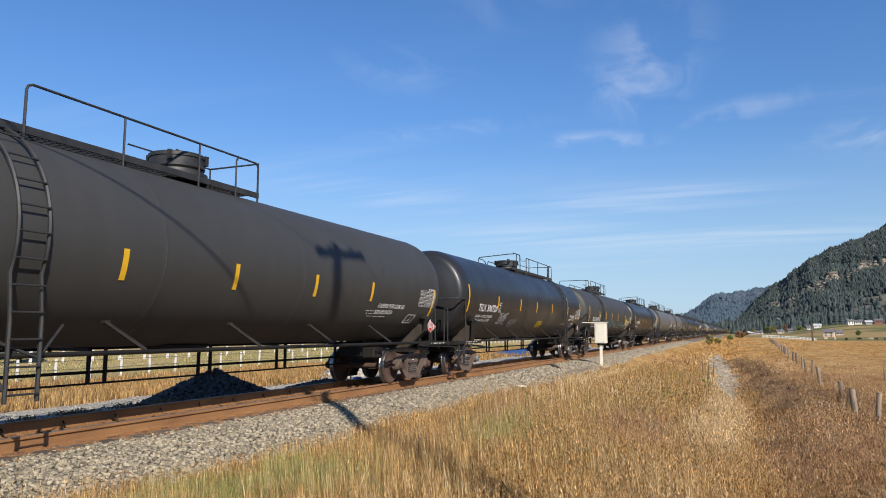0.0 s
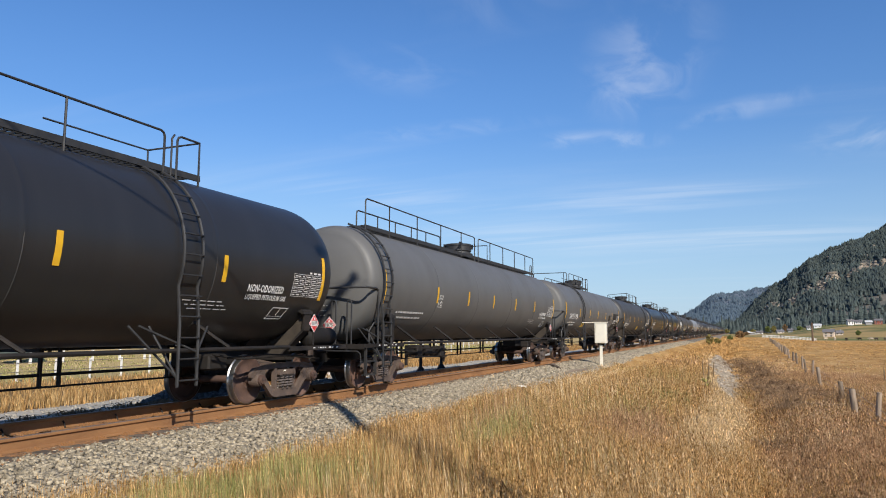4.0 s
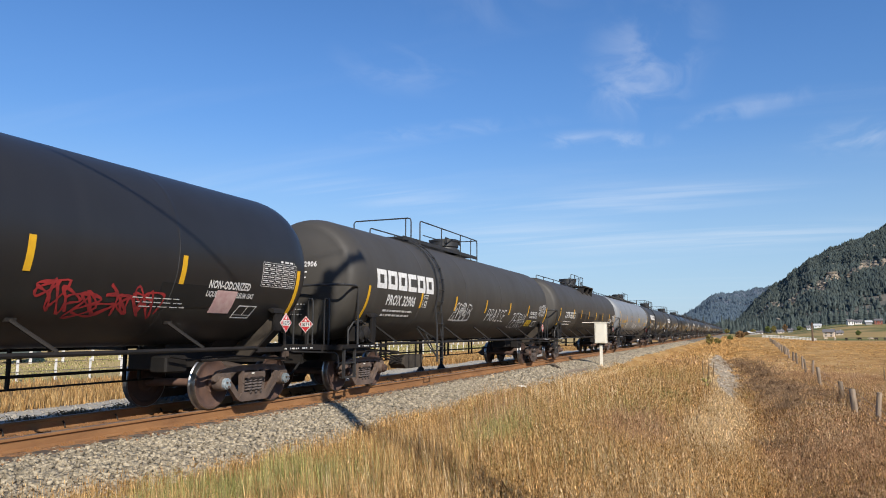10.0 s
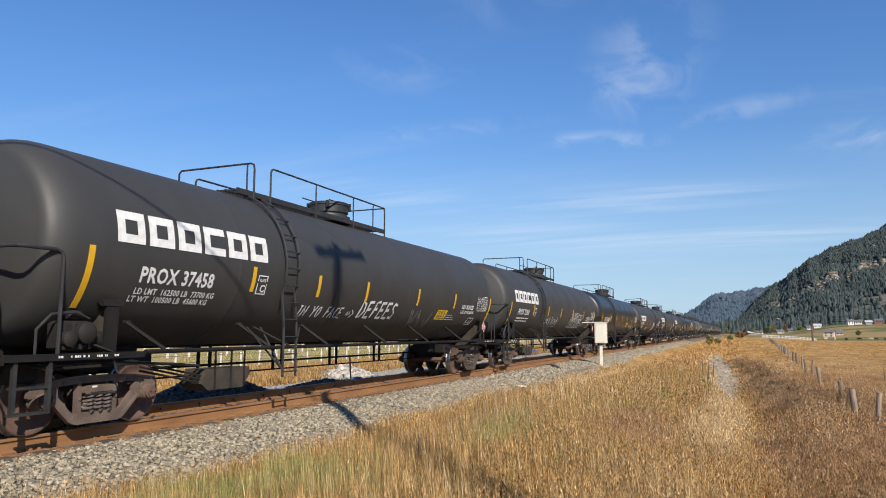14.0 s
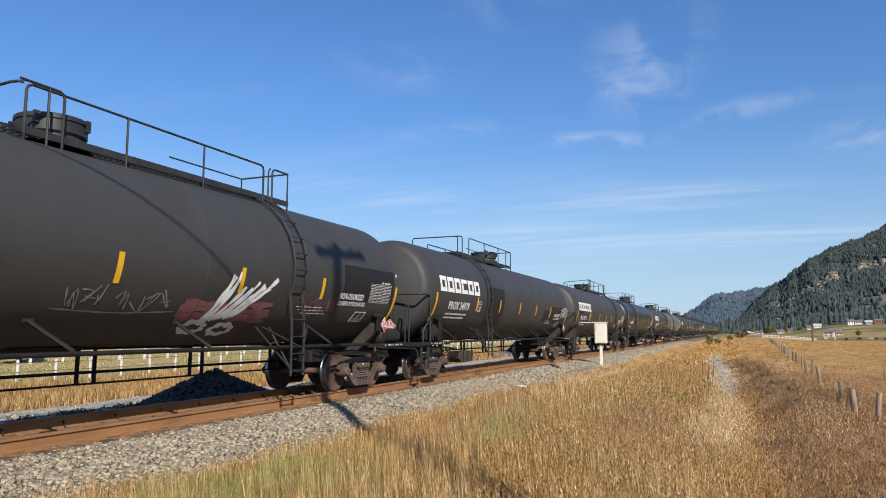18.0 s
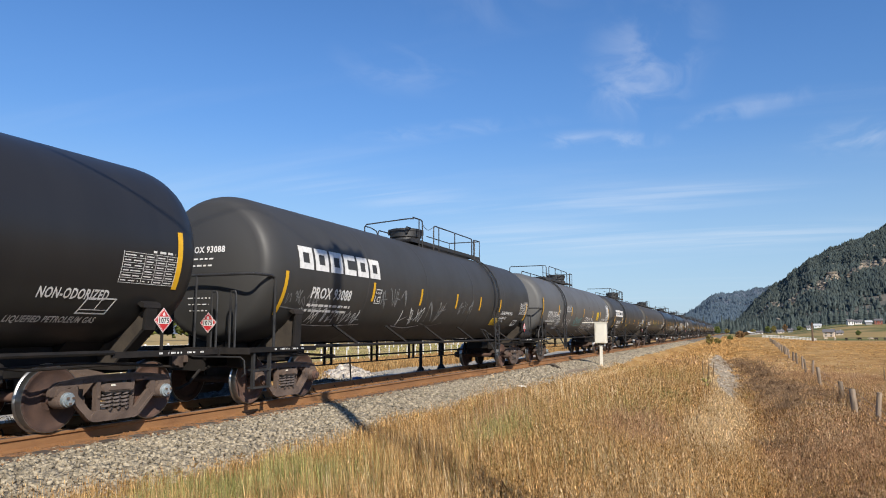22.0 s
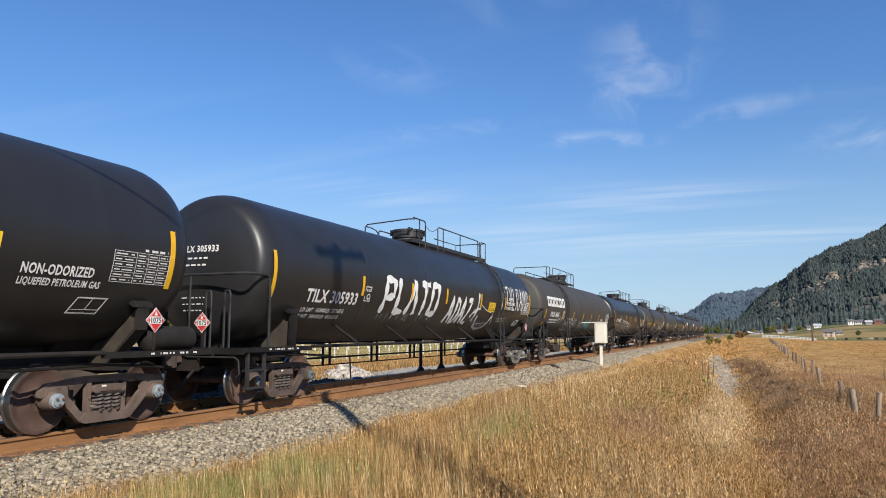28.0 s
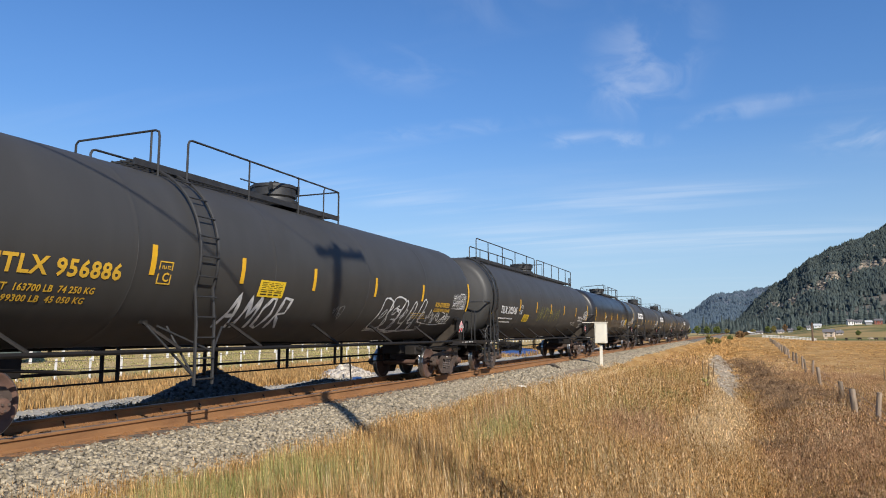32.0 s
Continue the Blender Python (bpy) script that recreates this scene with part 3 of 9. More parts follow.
def stroke(g, pts, w, lift=0.007):
    """A sprayed line through (y, s) points, as a ribbon on the tank."""
    out = []
    for i in range(len(pts) - 1):
        a, b = pts[i], pts[i + 1]
        k = max(1, int(math.hypot(b[0] - a[0], b[1] - a[1]) / 0.12))
        out += [(a[0] + (b[0] - a[0]) * j / k, a[1] + (b[1] - a[1]) * j / k) for j in range(k)]
    out.append(pts[-1])
    vs, fs = [], []
    for i, p in enumerate(out):
        a, b = out[max(i - 1, 0)], out[min(i + 1, len(out) - 1)]
        dy, ds = b[0] - a[0], b[1] - a[1]
        l = math.hypot(dy, ds) or 1
        ww = w * (0.8 + 0.3 * math.sin(i * 1.7))
        ny, ns = -ds / l * ww / 2, dy / l * ww / 2
        vs += [on_tank(p[0] + ny, p[1] + ns, lift), on_tank(p[0] - ny, p[1] - ns, lift)]
    fs = [(2 * i, 2 * i + 1, 2 * i + 3, 2 * i + 2) for i in range(len(out) - 1)]
    g.add(vs, fs)


TEXTS = {}


def letters(body, size, wide=1.0):
    """Flat outline of a line of text as (points, faces), starting at the origin; the built-in font."""
    key = (body, size, wide)
    if key not in TEXTS:
        cu = bpy.data.curves.new("lettering", "FONT")
        cu.body, cu.size, cu.resolution_u, cu.offset = body, size * 1.38, 2, size * 0.04
        cu.space_character = 1.08
        ob = bpy.data.objects.new("lettering", cu)
        scene.collection.objects.link(ob)
        dg = bpy.context.evaluated_depsgraph_get()
        me = bpy.data.meshes.new_from_object(ob.evaluated_get(dg))
        bm = bmesh.new(); bm.from_mesh(me)
        for k in range(1, int(size / 0.09) + 1):
            bmesh.ops.bisect_plane(bm, geom=bm.verts[:] + bm.edges[:] + bm.faces[:], plane_co=(0, k * 0.09, 0), plane_no=(0, 1, 0))
        bm.verts.index_update()
        TEXTS[key] = ([(v.co.x * wide, v.co.y) for v in bm.verts], [tuple(v.index for v in f.verts) for f in bm.faces])
        bm.free()
        bpy.data.objects.remove(ob); bpy.data.curves.remove(cu); bpy.data.meshes.remove(me)
    return TEXTS[key]


def write(g, body, y, s, size, wide=1.0, lift=0.008):
    pts, fs = letters(body, size, wide)
    g.add([on_tank(y + a, s + b, lift) for a, b in pts], fs)


def bars(g, y, s, length, height, rnd, lift=0.008):
    """A line of unreadable small stencil: a row of short plain bars."""
    p = y
    while p < y + length:
        w = min(rnd.uniform(0.05, 0.22), y + length - p)
        decal(g, p, p + w, s, s + height, lift, 0.002, 1)
        p += w + rnd.uniform(0.03, 0.07)


def block_mark(g, y, s, h, k):
    """One of the six plain square shapes of the owner's mark: a ring, some of them open at one side."""
    w, t = h * 1.08, h * 0.27
    decal(g, y, y + t * 1.1, s, s + h, 0.008, 0.003)
    decal(g, y + t * 1.1, y + w, s + h - t, s + h, 0.008, 0.003)
    decal(g, y + t * 1.1, y + w, s, s + t, 0.008, 0.003)
    if k != 3:
        decal(g, y + w - t * 1.1, y + w, s + t, s + h - t, 0.008, 0.003)


def fit_write(g, body, y0, y1, s, size):
    """A line of text stretched to run from y0 to y1."""
    pts, _ = letters(body, size)
    write(g, body, y0, s, size, (y1 - y0) / max(p[0] for p in pts))


def head_depth(r):
    """How far the dished end stands out at radius r: a shallow crown and a tight knuckle."""
    if r <= 1.22:
        return 0.80 - 0.22 * (r / 1.22) ** 2
    return 0.58 * math.sqrt(max(0.0, 1 - ((r - 1.22) / 0.28) ** 2.2))


def head_point(x, z, half, lift=0.012):
    """A point of the leading dished end, z measured from the tank's axis."""
    return (x, -(half - 1.50) - head_depth(math.hypot(x, z)) - lift, CZ + z)


def head_write(g, body, half, x, z, size):
    pts, fs = letters(body, size, 0.9)
    g.add([head_point(x + a, z + b, half) for a, b in pts], fs)


def head_bars(g, half, x, z, length, height, rnd):
    p = x
    while p < x + length:
        w = min(rnd.uniform(0.04, 0.14), x + length - p)
        g.add([head_point(a, b, half) for a, b in ((p, z), (p + w, z), (p + w, z + height), (p, z + height))], [(0, 1, 2, 3)])
        p += w + 0.04


def make_tank(g, half, material):
    g.use(material)
    c = half - 1.50                     # where the cylinder meets the dished heads
    prof = [(-c - head_depth(r), r) for r in (0.0, 0.3, 0.6, 0.9, 1.1, 1.22, 1.30, 1.36, 1.41, 1.45, 1.475, 1.49)] + [(-c, R)]
    body = [(-c, R), (-c + 0.06, R)]
    for y in (-c * 0.62, -c * 0.22, c * 0.22, c * 0.62):
        body += [(y - 0.09, R), (y - 0.035, R), (y - 0.02, R + 0.003), (y + 0.02, R + 0.003), (y + 0.035, R), (y + 0.09, R)]
    prof = prof[:-1] + body + [(c - 0.06, R), (c, R)] + [(-a, r) for a, r in reversed(prof[:-1])]
    g.lathe(prof, "y", (0, 0, CZ), 56)


def make_rail_loop(g, y0, y1, x, z0, z1, posts, drop0=True, drop1=True):
    r = 0.09
    pts = []
    if drop0:
        pts += [(x, y0, z0), (x, y0, z1 - r), (x, y0 + 0.3 * r, z1 - 0.3 * r), (x, y0 + r, z1)]
    else:
        pts += [(x, y0, z1)]
    if drop1:
        pts += [(x, y1 - r, z1), (x, y1 - 0.3 * r, z1 - 0.3 * r), (x, y1, z1 - r), (x, y1, z0)]
    else:
        pts += [(x, y1, z1)]
    g.use("rail_paint").tube(pts, 0.021, 8)
    for p in posts:
        g.tube([(x, p, z0), (x, p, z1)], 0.019, 6)


def make_grating(g, y0, y1, w):
    g.use("rail_paint")
    for x in (-w, w - 0.04):
        g.box(x, x + 0.04, y0, y1, -0.09, 0.02)
    k = int((y1 - y0) / 0.12)
    for i in range(k):
        y = y0 + (y1 - y0) * (i + 0.5) / k
        g.box(-w + 0.04, w - 0.04, y - 0.012, y + 0.012, -0.03, 0.01)
    for x in np.linspace(-w + 0.12, w - 0.12, 6):
        g.box(x - 0.008, x + 0.008, y0, y1, -0.02, 0.012)


def make_dome(g):
    g.use("rail_paint").lathe([(0, 0.55), (0.06, 0.55), (0.07, 0.47), (0.12, 0.46), (0.16, 0.50), (0.34, 0.50)], "z", (0, 0, 0), 28)


def make_lid(g):
    g.use("rail_paint").lathe([(0.34, 0.52), (0.40, 0.52), (0.415, 0.50), (0.43, 0.3), (0.435, 0.0)], "z", (0, 0, 0), 28)
    for k in range(4):
        a = k * math.pi / 2 + 0.5
        g.box(0.52 * math.cos(a) - 0.03, 0.52 * math.cos(a) + 0.03, 0.52 * math.sin(a) - 0.04, 0.52 * math.sin(a) + 0.04, 0.24, 0.42)


def make_handle(g):
    g.use("frame").tube([(0.1, -0.15, 0.42), (0.1, -0.15, 0.5), (0.1, 0.15, 0.5), (0.1, 0.15, 0.42)], 0.016, 6)


def stile(g, y):
    """One side of the ladder: follows the tank from the walkway, then hangs to the sill and below."""
    g.use("rail_paint")
    pts = []
    for i in range(15):
        a = radians(72 - 92 * i / 14)
        pts.append(((R + 0.07) * math.cos(a), y, CZ + (R + 0.07) * math.sin(a)))
    pts += [(R + 0.03, y, 1.5), (R + 0.03, y, 0.52)]
    g.tube(pts, 0.028, 6)


def make_rung(g):
    g.use("rail_paint").tube([(0.0, 0, 0), (0.035, 0.0, 0.0), (0.035, 0.42, 0.0), (0.0, 0.42, 0)], 0.014, 6)


def make_brace(g):
    g.use("frame").tube([(1.02, 0, 1.52), (1.24, 0.20, 1.30), (1.44, 0.38, 1.11)], 0.03, 6)
    g.box(0.98, 1.04, -0.08, 0.08, 1.50, 1.56)


def rounded(pts, r=0.03, n=3):
    """A polygon with its corners rounded off."""
    out = []
    m = len(pts)
    for i in range(m):
        p, a, b = (Vector((*pts[(i + k) % m], 0)) for k in (0, -1, 1))
        ua, ub = a - p, b - p
        d = min(r, ua.length * 0.45, ub.length * 0.45)
        p0, p1 = p + ua.normalized() * d, p + ub.normalized() * d
        for k in range(n + 1):
            t = k / n
            q = p0 * (1 - t) ** 2 + p * 2 * t * (1 - t) + p1 * t * t
            out.append((q.x, q.y))
    return out


def make_side_frame(g, key="truck"):
    """Three-piece truck's cast side frame: slim top chord, V-shaped tension members, triangular windows, spring nest."""
    g.use(key)
    g.prism(rounded([(-1.09, 0.50), (-1.08, 0.60), (-0.98, 0.685), (-0.62, 0.735), (-0.30, 0.755), (0.30, 0.755), (0.62, 0.735), (0.98, 0.685), (1.08, 0.60), (1.09, 0.50), (0.99, 0.50), (0.94, 0.585), (0.60, 0.635), (0.30, 0.655), (-0.30, 0.655), (-0.60, 0.635), (-0.94, 0.585), (-0.99, 0.50)], 0.03), -0.01, 0.055, "x")
    # raised lip along the top chord
    g.prism(rounded([(-1.0, 0.655), (-0.62, 0.710), (-0.30, 0.730), (0.30, 0.730), (0.62, 0.710), (1.0, 0.655), (0.98, 0.690), (0.62, 0.740), (0.30, 0.760), (-0.30, 0.760), (-0.62, 0.740), (-0.98, 0.690)], 0.012, 2), 0.05, 0.075, "x")
    for p in (1, -1):
        # inner jaw of the pedestal
        g.prism(rounded([(p * 0.77, 0.61), (p * 0.66, 0.63), (p * 0.64, 0.50), (p * 0.71, 0.38), (p * 0.77, 0.37)][::p], 0.03), -0.01, 0.06, "x")
        # tension member down to the spring seat, with its lip, and the column beside the springs
        g.prism(rounded([(p * 0.76, 0.44), (p * 0.66, 0.51), (p * 0.56, 0.42), (p * 0.43, 0.27), (p * 0.34, 0.235), (p * 0.34, 0.12), (p * 0.46, 0.13)][::p], 0.035), -0.01, 0.055, "x")
        g.prism(rounded([(p * 0.745, 0.415), (p * 0.715, 0.44), (p * 0.43, 0.165), (p * 0.34, 0.15), (p * 0.34, 0.12), (p * 0.455, 0.13)][::p], 0.012, 2), 0.05, 0.078, "x")
        g.prism(rounded([(p * 0.345, 0.67), (p * 0.275, 0.67), (p * 0.265, 0.20), (p * 0.335, 0.19)][::p], 0.02), -0.02, 0.065, "x")
        # adapter over the bearing, and the bearing's round housing
        g.prism(rounded([(p * 0.889 - 0.125, 0.50), (p * 0.889 + 0.115, 0.50), (p * 0.889 + 0.10, 0.60), (p * 0.889 - 0.10, 0.60)], 0.025), -0.03, 0.085, "x")
        g.lathe([(-0.06, 0.128), (0.07, 0.128), (0.10, 0.118), (0.128, 0.112), (0.135, 0.10)], "x", (0.0, p * 0.889, 0.457), 20)
        g.box(0.055, 0.07, p * 0.54 - 0.035, p * 0.54 + 0.035, 0.660, 0.690)
        g.lathe([(0.0, 0.022), (0.02, 0.022), (0.025, 0.0)], "x", (0.062, p * 0.305, 0.44), 8)
    g.prism(rounded([(-0.45, 0.125), (-0.36, 0.095), (0.36, 0.095), (0.45, 0.125), (0.42, 0.19), (0.33, 0.255), (-0.33, 0.255), (-0.42, 0.19)], 0.035), -0.05, 0.085, "x")
    # end of the bolster in its window, with its pockets
    g.prism(rounded([(-0.27, 0.51), (0.27, 0.51), (0.27, 0.60), (0.17, 0.625), (-0.17, 0.625), (-0.27, 0.60)], 0.03), -0.09, 0.13, "x")
    g.prism(rounded([(-0.20, 0.53), (0.20, 0.53), (0.16, 0.59), (-0.16, 0.59)], 0.02), 0.13, 0.145, "x")
    g.use("frame").box(0.09, 0.1315, -0.25, 0.25, 0.488, 0.512)
    g.use("whitebox").box(0.1455, 0.148, -0.17, -0.09, 0.592, 0.618)


def make_spring(g):
    g.use("spring")
    pts = [(0.07 * math.cos(t * 0.785), 0.07 * math.sin(t * 0.785), 0.26 + 0.24 * t / 36) for t in range(37)]
    g.tube(pts, 0.019, 5)


def make_cap(g, key="bearing"):
    g.use(key).lathe([(0.0, 0.10), (0.05, 0.10), (0.055, 0.085), (0.075, 0.08), (0.08, 0.03), (0.082, 0.0)], "x", (0, 0, 0), 18)
    g.use("truck")
    for k in range(3):
        a = k * 2.094 + 0.5
        g.box(0.075, 0.10, 0.05 * math.cos(a) - 0.014, 0.05 * math.cos(a) + 0.014, 0.05 * math.sin(a) - 0.014, 0.05 * math.sin(a) + 0.014)


def make_wheel(g):
    """Outer face towards +x, tread on the rail head."""
    face = [(-0.02, 0.0), (-0.02, 0.13), (-0.012, 0.15), (-0.035, 0.19), (-0.045, 0.30), (-0.025, 0.36), (-0.004, 0.40), (0.0, 0.41), (-0.001, 0.440)]
    rim = [(-0.002, 0.449), (-0.014, 0.455), (-0.095, 0.462), (-0.105, 0.475), (-0.118, 0.483), (-0.135, 0.478), (-0.14, 0.46)]
    back = [(-0.14, 0.39), (-0.10, 0.36), (-0.11, 0.19), (-0.15, 0.14), (-0.15, 0.0)]
    g.use("wheel").lathe(face + rim + back, "x", (0, 0, 0), 40)
    g.use("tread")
    for k in range((len(face) - 1) * 40, (len(face) + len(rim) - 1) * 40):
        g.m[k] = g.cur
    g.use("wheel")
    for k in range(3):
        a = k * 2.094
        g.box(-0.052, -0.044, 0.27 * math.cos(a) - 0.03, 0.27 * math.cos(a) + 0.03, 0.27 * math.sin(a) - 0.03, 0.27 * math.sin(a) + 0.03)


def make_axle(g):
    g.use("wheel").lathe([(-1.02, 0.0), (-1.02, 0.075), (-0.80, 0.085), (-0.62, 0.085), (-0.3, 0.072), (0.3, 0.072), (0.62, 0.085), (0.80, 0.085), (1.02, 0.075), (1.02, 0.0)], "x", (0, 0, 0), 16)


def make_bolster(g):
    g.use("truck").prism([(-1.05, 0.5), (-0.95, 0.68), (-0.3, 0.80), (0.3, 0.80), (0.95, 0.68), (1.05, 0.5), (0.95, 0.46), (0.3, 0.42), (-0.3, 0.42), (-0.95, 0.46)], -0.19, 0.19, "y")
    g.lathe([(0.78, 0.2), (0.92, 0.2)], "z", (0, 0, 0), 16)


def make_brake_beam(g):
    g.use("truck").box(-0.8, 0.8, -0.06, 0.06, 0.34, 0.44)
    for s in (-0.75, 0.75):
        g.box(s - 0.05, s + 0.05, -0.02, 0.14, 0.30, 0.55)


def make_sill(g):
    """Stub sill from under the tank to the coupler; origin at the coupling, +y into the car."""
    g.use("frame").box(-0.30, 0.30, 0.42, 3.9, 0.72, 1.02, 0.02)
    g.box(-0.42, 0.42, 0.38, 0.46, 0.66, 1.08)
    g.box(-0.25, 0.25, 1.2, 3.6, 1.02, 1.22)
    g.prism([(-0.30, 1.02), (0.30, 1.02), (0.62, 1.32), (-0.62, 1.32)], 1.9, 2.6, "y")


def make_coupler(g):
    g.use("truck").box(-0.08, 0.08, 0.16, 0.55, 0.80, 0.95, 0.02)
    g.prism([(-0.17, 0.24), (0.10, 0.24), (0.17, 0.10), (0.17, -0.06), (0.05, -0.10), (0.04, 0.02), (-0.06, 0.06), (-0.17, 0.02)], 0.73, 1.02, "z")


def make_saddle(g, e):
    """Transverse webs that carry the tank: concave to its belly, with a capped outer flange; e: -1 leading, 1 trailing end."""
    g.use("dusty")
    for s in (1, -1):
        arc = [((R + 0.015) * math.cos(radians(a)), CZ + (R + 0.015) * math.sin(radians(a))) for a in range(-34, -77, -6)]
        if e < 0:
            foot = [(0.25, 1.0), (1.30, 1.0), (1.34, 1.75)]
        else:
            foot = [(0.10, 0.86), (0.72, 0.86), (1.31, 1.42), (1.34, 1.75)]
        pts = [(s * x, z) for x, z in arc + foot]
        g.prism(pts[::s], -0.012, 0.012, "y")
        # flange along the outer edge and its bent cap
        g.use("frame")
        g.prism([(s * 1.30, 1.0 if e < 0 else 1.40), (s * 1.345, 1.0 if e < 0 else 1.40), (s * 1.375, 1.74), (s * 1.33, 1.74)][::s], -0.11, 0.11, "y")
        g.prism([(s * 1.24, 1.79), (s * 1.33, 1.735), (s * 1.385, 1.735), (s * 1.37, 1.80), (s * 1.30, 1.835)][::s], -0.17, 0.17, "y")
        if e > 0:
            g.prism([(s * 0.70, 0.84), (s * 0.745, 0.84), (s * 1.345, 1.40), (s * 1.30, 1.42)][::s], -0.11, 0.11, "y")
        g.use("dusty")
    g.use("frame").box(-0.95, 0.95, -0.16, 0.16, 0.80, 0.90)


def make_end_rail(g):
    """Tall bent hand-rail over the end platform, with its posts; +y into the car."""
    g.use("rail_paint")
    x1 = 1.42
    g.tube([(x1, 1.16, 1.05), (x1, 1.16, 2.34), (x1, 1.13, 2.41), (x1, 1.05, 2.44), (x1, 0.62, 2.44), (x1 - 0.03, 0.54, 2.44), (x1 - 0.12, 0.50, 2.44), (-1.25, 0.50, 2.44), (-1.35, 0.50, 2.36), (-1.35, 0.50, 1.05)], 0.027, 8)
    g.tube([(0.1, 0.50, 1.02), (0.1, 0.50, 2.44)], 0.024, 6)
    g.tube([(-0.2, 0.50, 2.44), (-0.2, 0.38, 2.54), (-0.2, 0.30, 2.54)], 0.03, 6)
    for px in (0.52, 0.95):
        g.tube([(px, 0.46, 0.95), (px, 0.46, 2.06), (px + 0.02, 0.46, 2.12), (px + 0.10, 0.46, 2.12), (px + 0.12, 0.46, 2.06), (px + 0.12, 0.46, 0.95)], 0.022, 6)


def make_end_deck(g):
    g.use("frame").box(-1.40, 1.40, 0.42, 1.30, 1.02, 1.05)


def make_end_beam(g):
    g.use("frame").box(-1.46, 1.46, 0.375, 0.418, 0.97, 1.09)


def make_edge_beam(g):
    g.use("frame").box(-0.0225, 0.0225, 0.42, 2.6, 1.0, 1.09)


def make_step(g):
    """Corner sill steps below the end deck."""
    g.use("rail_paint")
    for y in (0.60, 1.08):
        g.box(1.36, 1.42, y - 0.025, y + 0.025, 0.34, 1.02)
    for z in (0.34, 0.66):
        g.box(1.28, 1.42, 0.60, 1.08, z, z + 0.03)


def make_air_tank(g):
    g.use("frame").lathe([(-0.52, 0.0), (-0.50, 0.12), (-0.44, 0.19), (0.44, 0.19), (0.50, 0.12), (0.52, 0.0)], "y", (0, 0, 0), 20)


def make_brake_gear(g):
    """Brake cylinder, levers and valve block hung beside the stub sill."""
    g.use("frame").lathe([(-0.3, 0.0), (-0.3, 0.17), (0.12, 0.17), (0.2, 0.08), (0.5, 0.05)], "y", (0.95, 0.2, 0.82), 14)
    g.box(0.75, 1.15, -0.75, -0.40, 0.70, 1.0, 0.03)
    g.box(0.85, 1.20, 0.85, 1.1, 0.62, 0.95, 0.03)
    for s in (0.6, 0.72, 0.84):
        g.tube([(1.1, -1.3, s + 0.1), (1.1, 1.5, s)], 0.02, 6)
    g.box(1.0, 1.06, -1.3, -1.22, 0.45, 1.0)
    g.box(1.0, 1.06, 1.42, 1.5, 0.45, 1.0)


def make_brake_valve(g):
    """Cast valve block with its pipes on the end deck's edge."""
    g.use("frame").box(1.05, 1.33, -0.30, 0.22, 1.12, 1.52, 0.04)
    g.lathe([(0.0, 0.0), (0.0, 0.15), (0.16, 0.15), (0.2, 0.1), (0.2, 0.0)], "x", (1.26, 0.06, 1.36), 14)
    g.lathe([(0.0, 0.0), (0.0, 0.11), (0.12, 0.11), (0.15, 0.06), (0.15, 0.0)], "x", (1.30, -0.20, 1.28), 12)
    g.lathe([(-0.18, 0.0), (-0.18, 0.12), (0.14, 0.12), (0.2, 0.05)], "y", (1.2, 0.40, 1.26), 12)
    g.box(1.10, 1.28, -0.12, 0.10, 1.52, 1.66, 0.03)
    g.use("rail_paint").tube([(1.32, 0.15, 1.55), (1.34, -0.1, 1.64), (1.34, -0.45, 1.60), (1.30, -0.62, 1.40), (1.30, -0.62, 1.08)], 0.02, 6)
    g.tube([(1.36, 0.2, 1.2), (1.38, 0.5, 1.10), (1.38, 0.62, 0.8)], 0.018, 6)
    for k in range(4):
        g.box(1.32, 1.35, -0.26 + 0.13 * k, -0.22 + 0.13 * k, 1.14, 1.50)


def make_sill_note(g):
    """Small white stencil along the deck's edge, past reading."""
    g.use("white")
    q = random.Random(5)
    p = -0.2
    while p < 0.75:
        w = q.uniform(0.015, 0.035)
        g.box(1.4575, 1.4595, p, p + w, 1.033, 1.062)
        p += w + q.choice((0.008, 0.008, 0.010, 0.04, 0.12))


def make_air_hose(g):
    """Sagging hose from the angle cock to the next car, on its gladhand."""
    g.use("frame").tube([(0.36, 0.62, 0.72), (0.36, 0.36, 0.66), (0.33, 0.16, 0.46), (0.24, 0.02, 0.36), (0.18, -0.02, 0.36)], 0.028, 6)
    g.tube([(0.36, 0.60, 0.72), (0.36, 1.6, 0.76), (0.42, 3.2, 0.80)], 0.022, 6)


def make_uncoupling_rod(g):
    g.use("rail_paint").tube([(0.0, 0.34, 1.0), (0.25, 0.34, 0.92), (1.30, 0.36, 0.92), (1.38, 0.36, 0.86), (1.40, 0.36, 0.62), (1.34, 0.36, 0.58)], 0.016, 6)


def make_end_pipes(g):
    """Brake pipes and rods running under the end of the car."""
    g.use("frame").tube([(1.12, 0.7, 0.98), (1.15, 1.4, 0.88), (1.10, 2.9, 0.90), (1.05, 4.2, 0.80)], 0.022, 6)
    g.tube([(1.28, 0.9, 0.92), (1.30, 2.0, 0.95), (1.28, 3.6, 0.86)], 0.016, 6)
    g.box(0.65, 1.0, 0.75, 1.25, 0.70, 0.98, 0.03)


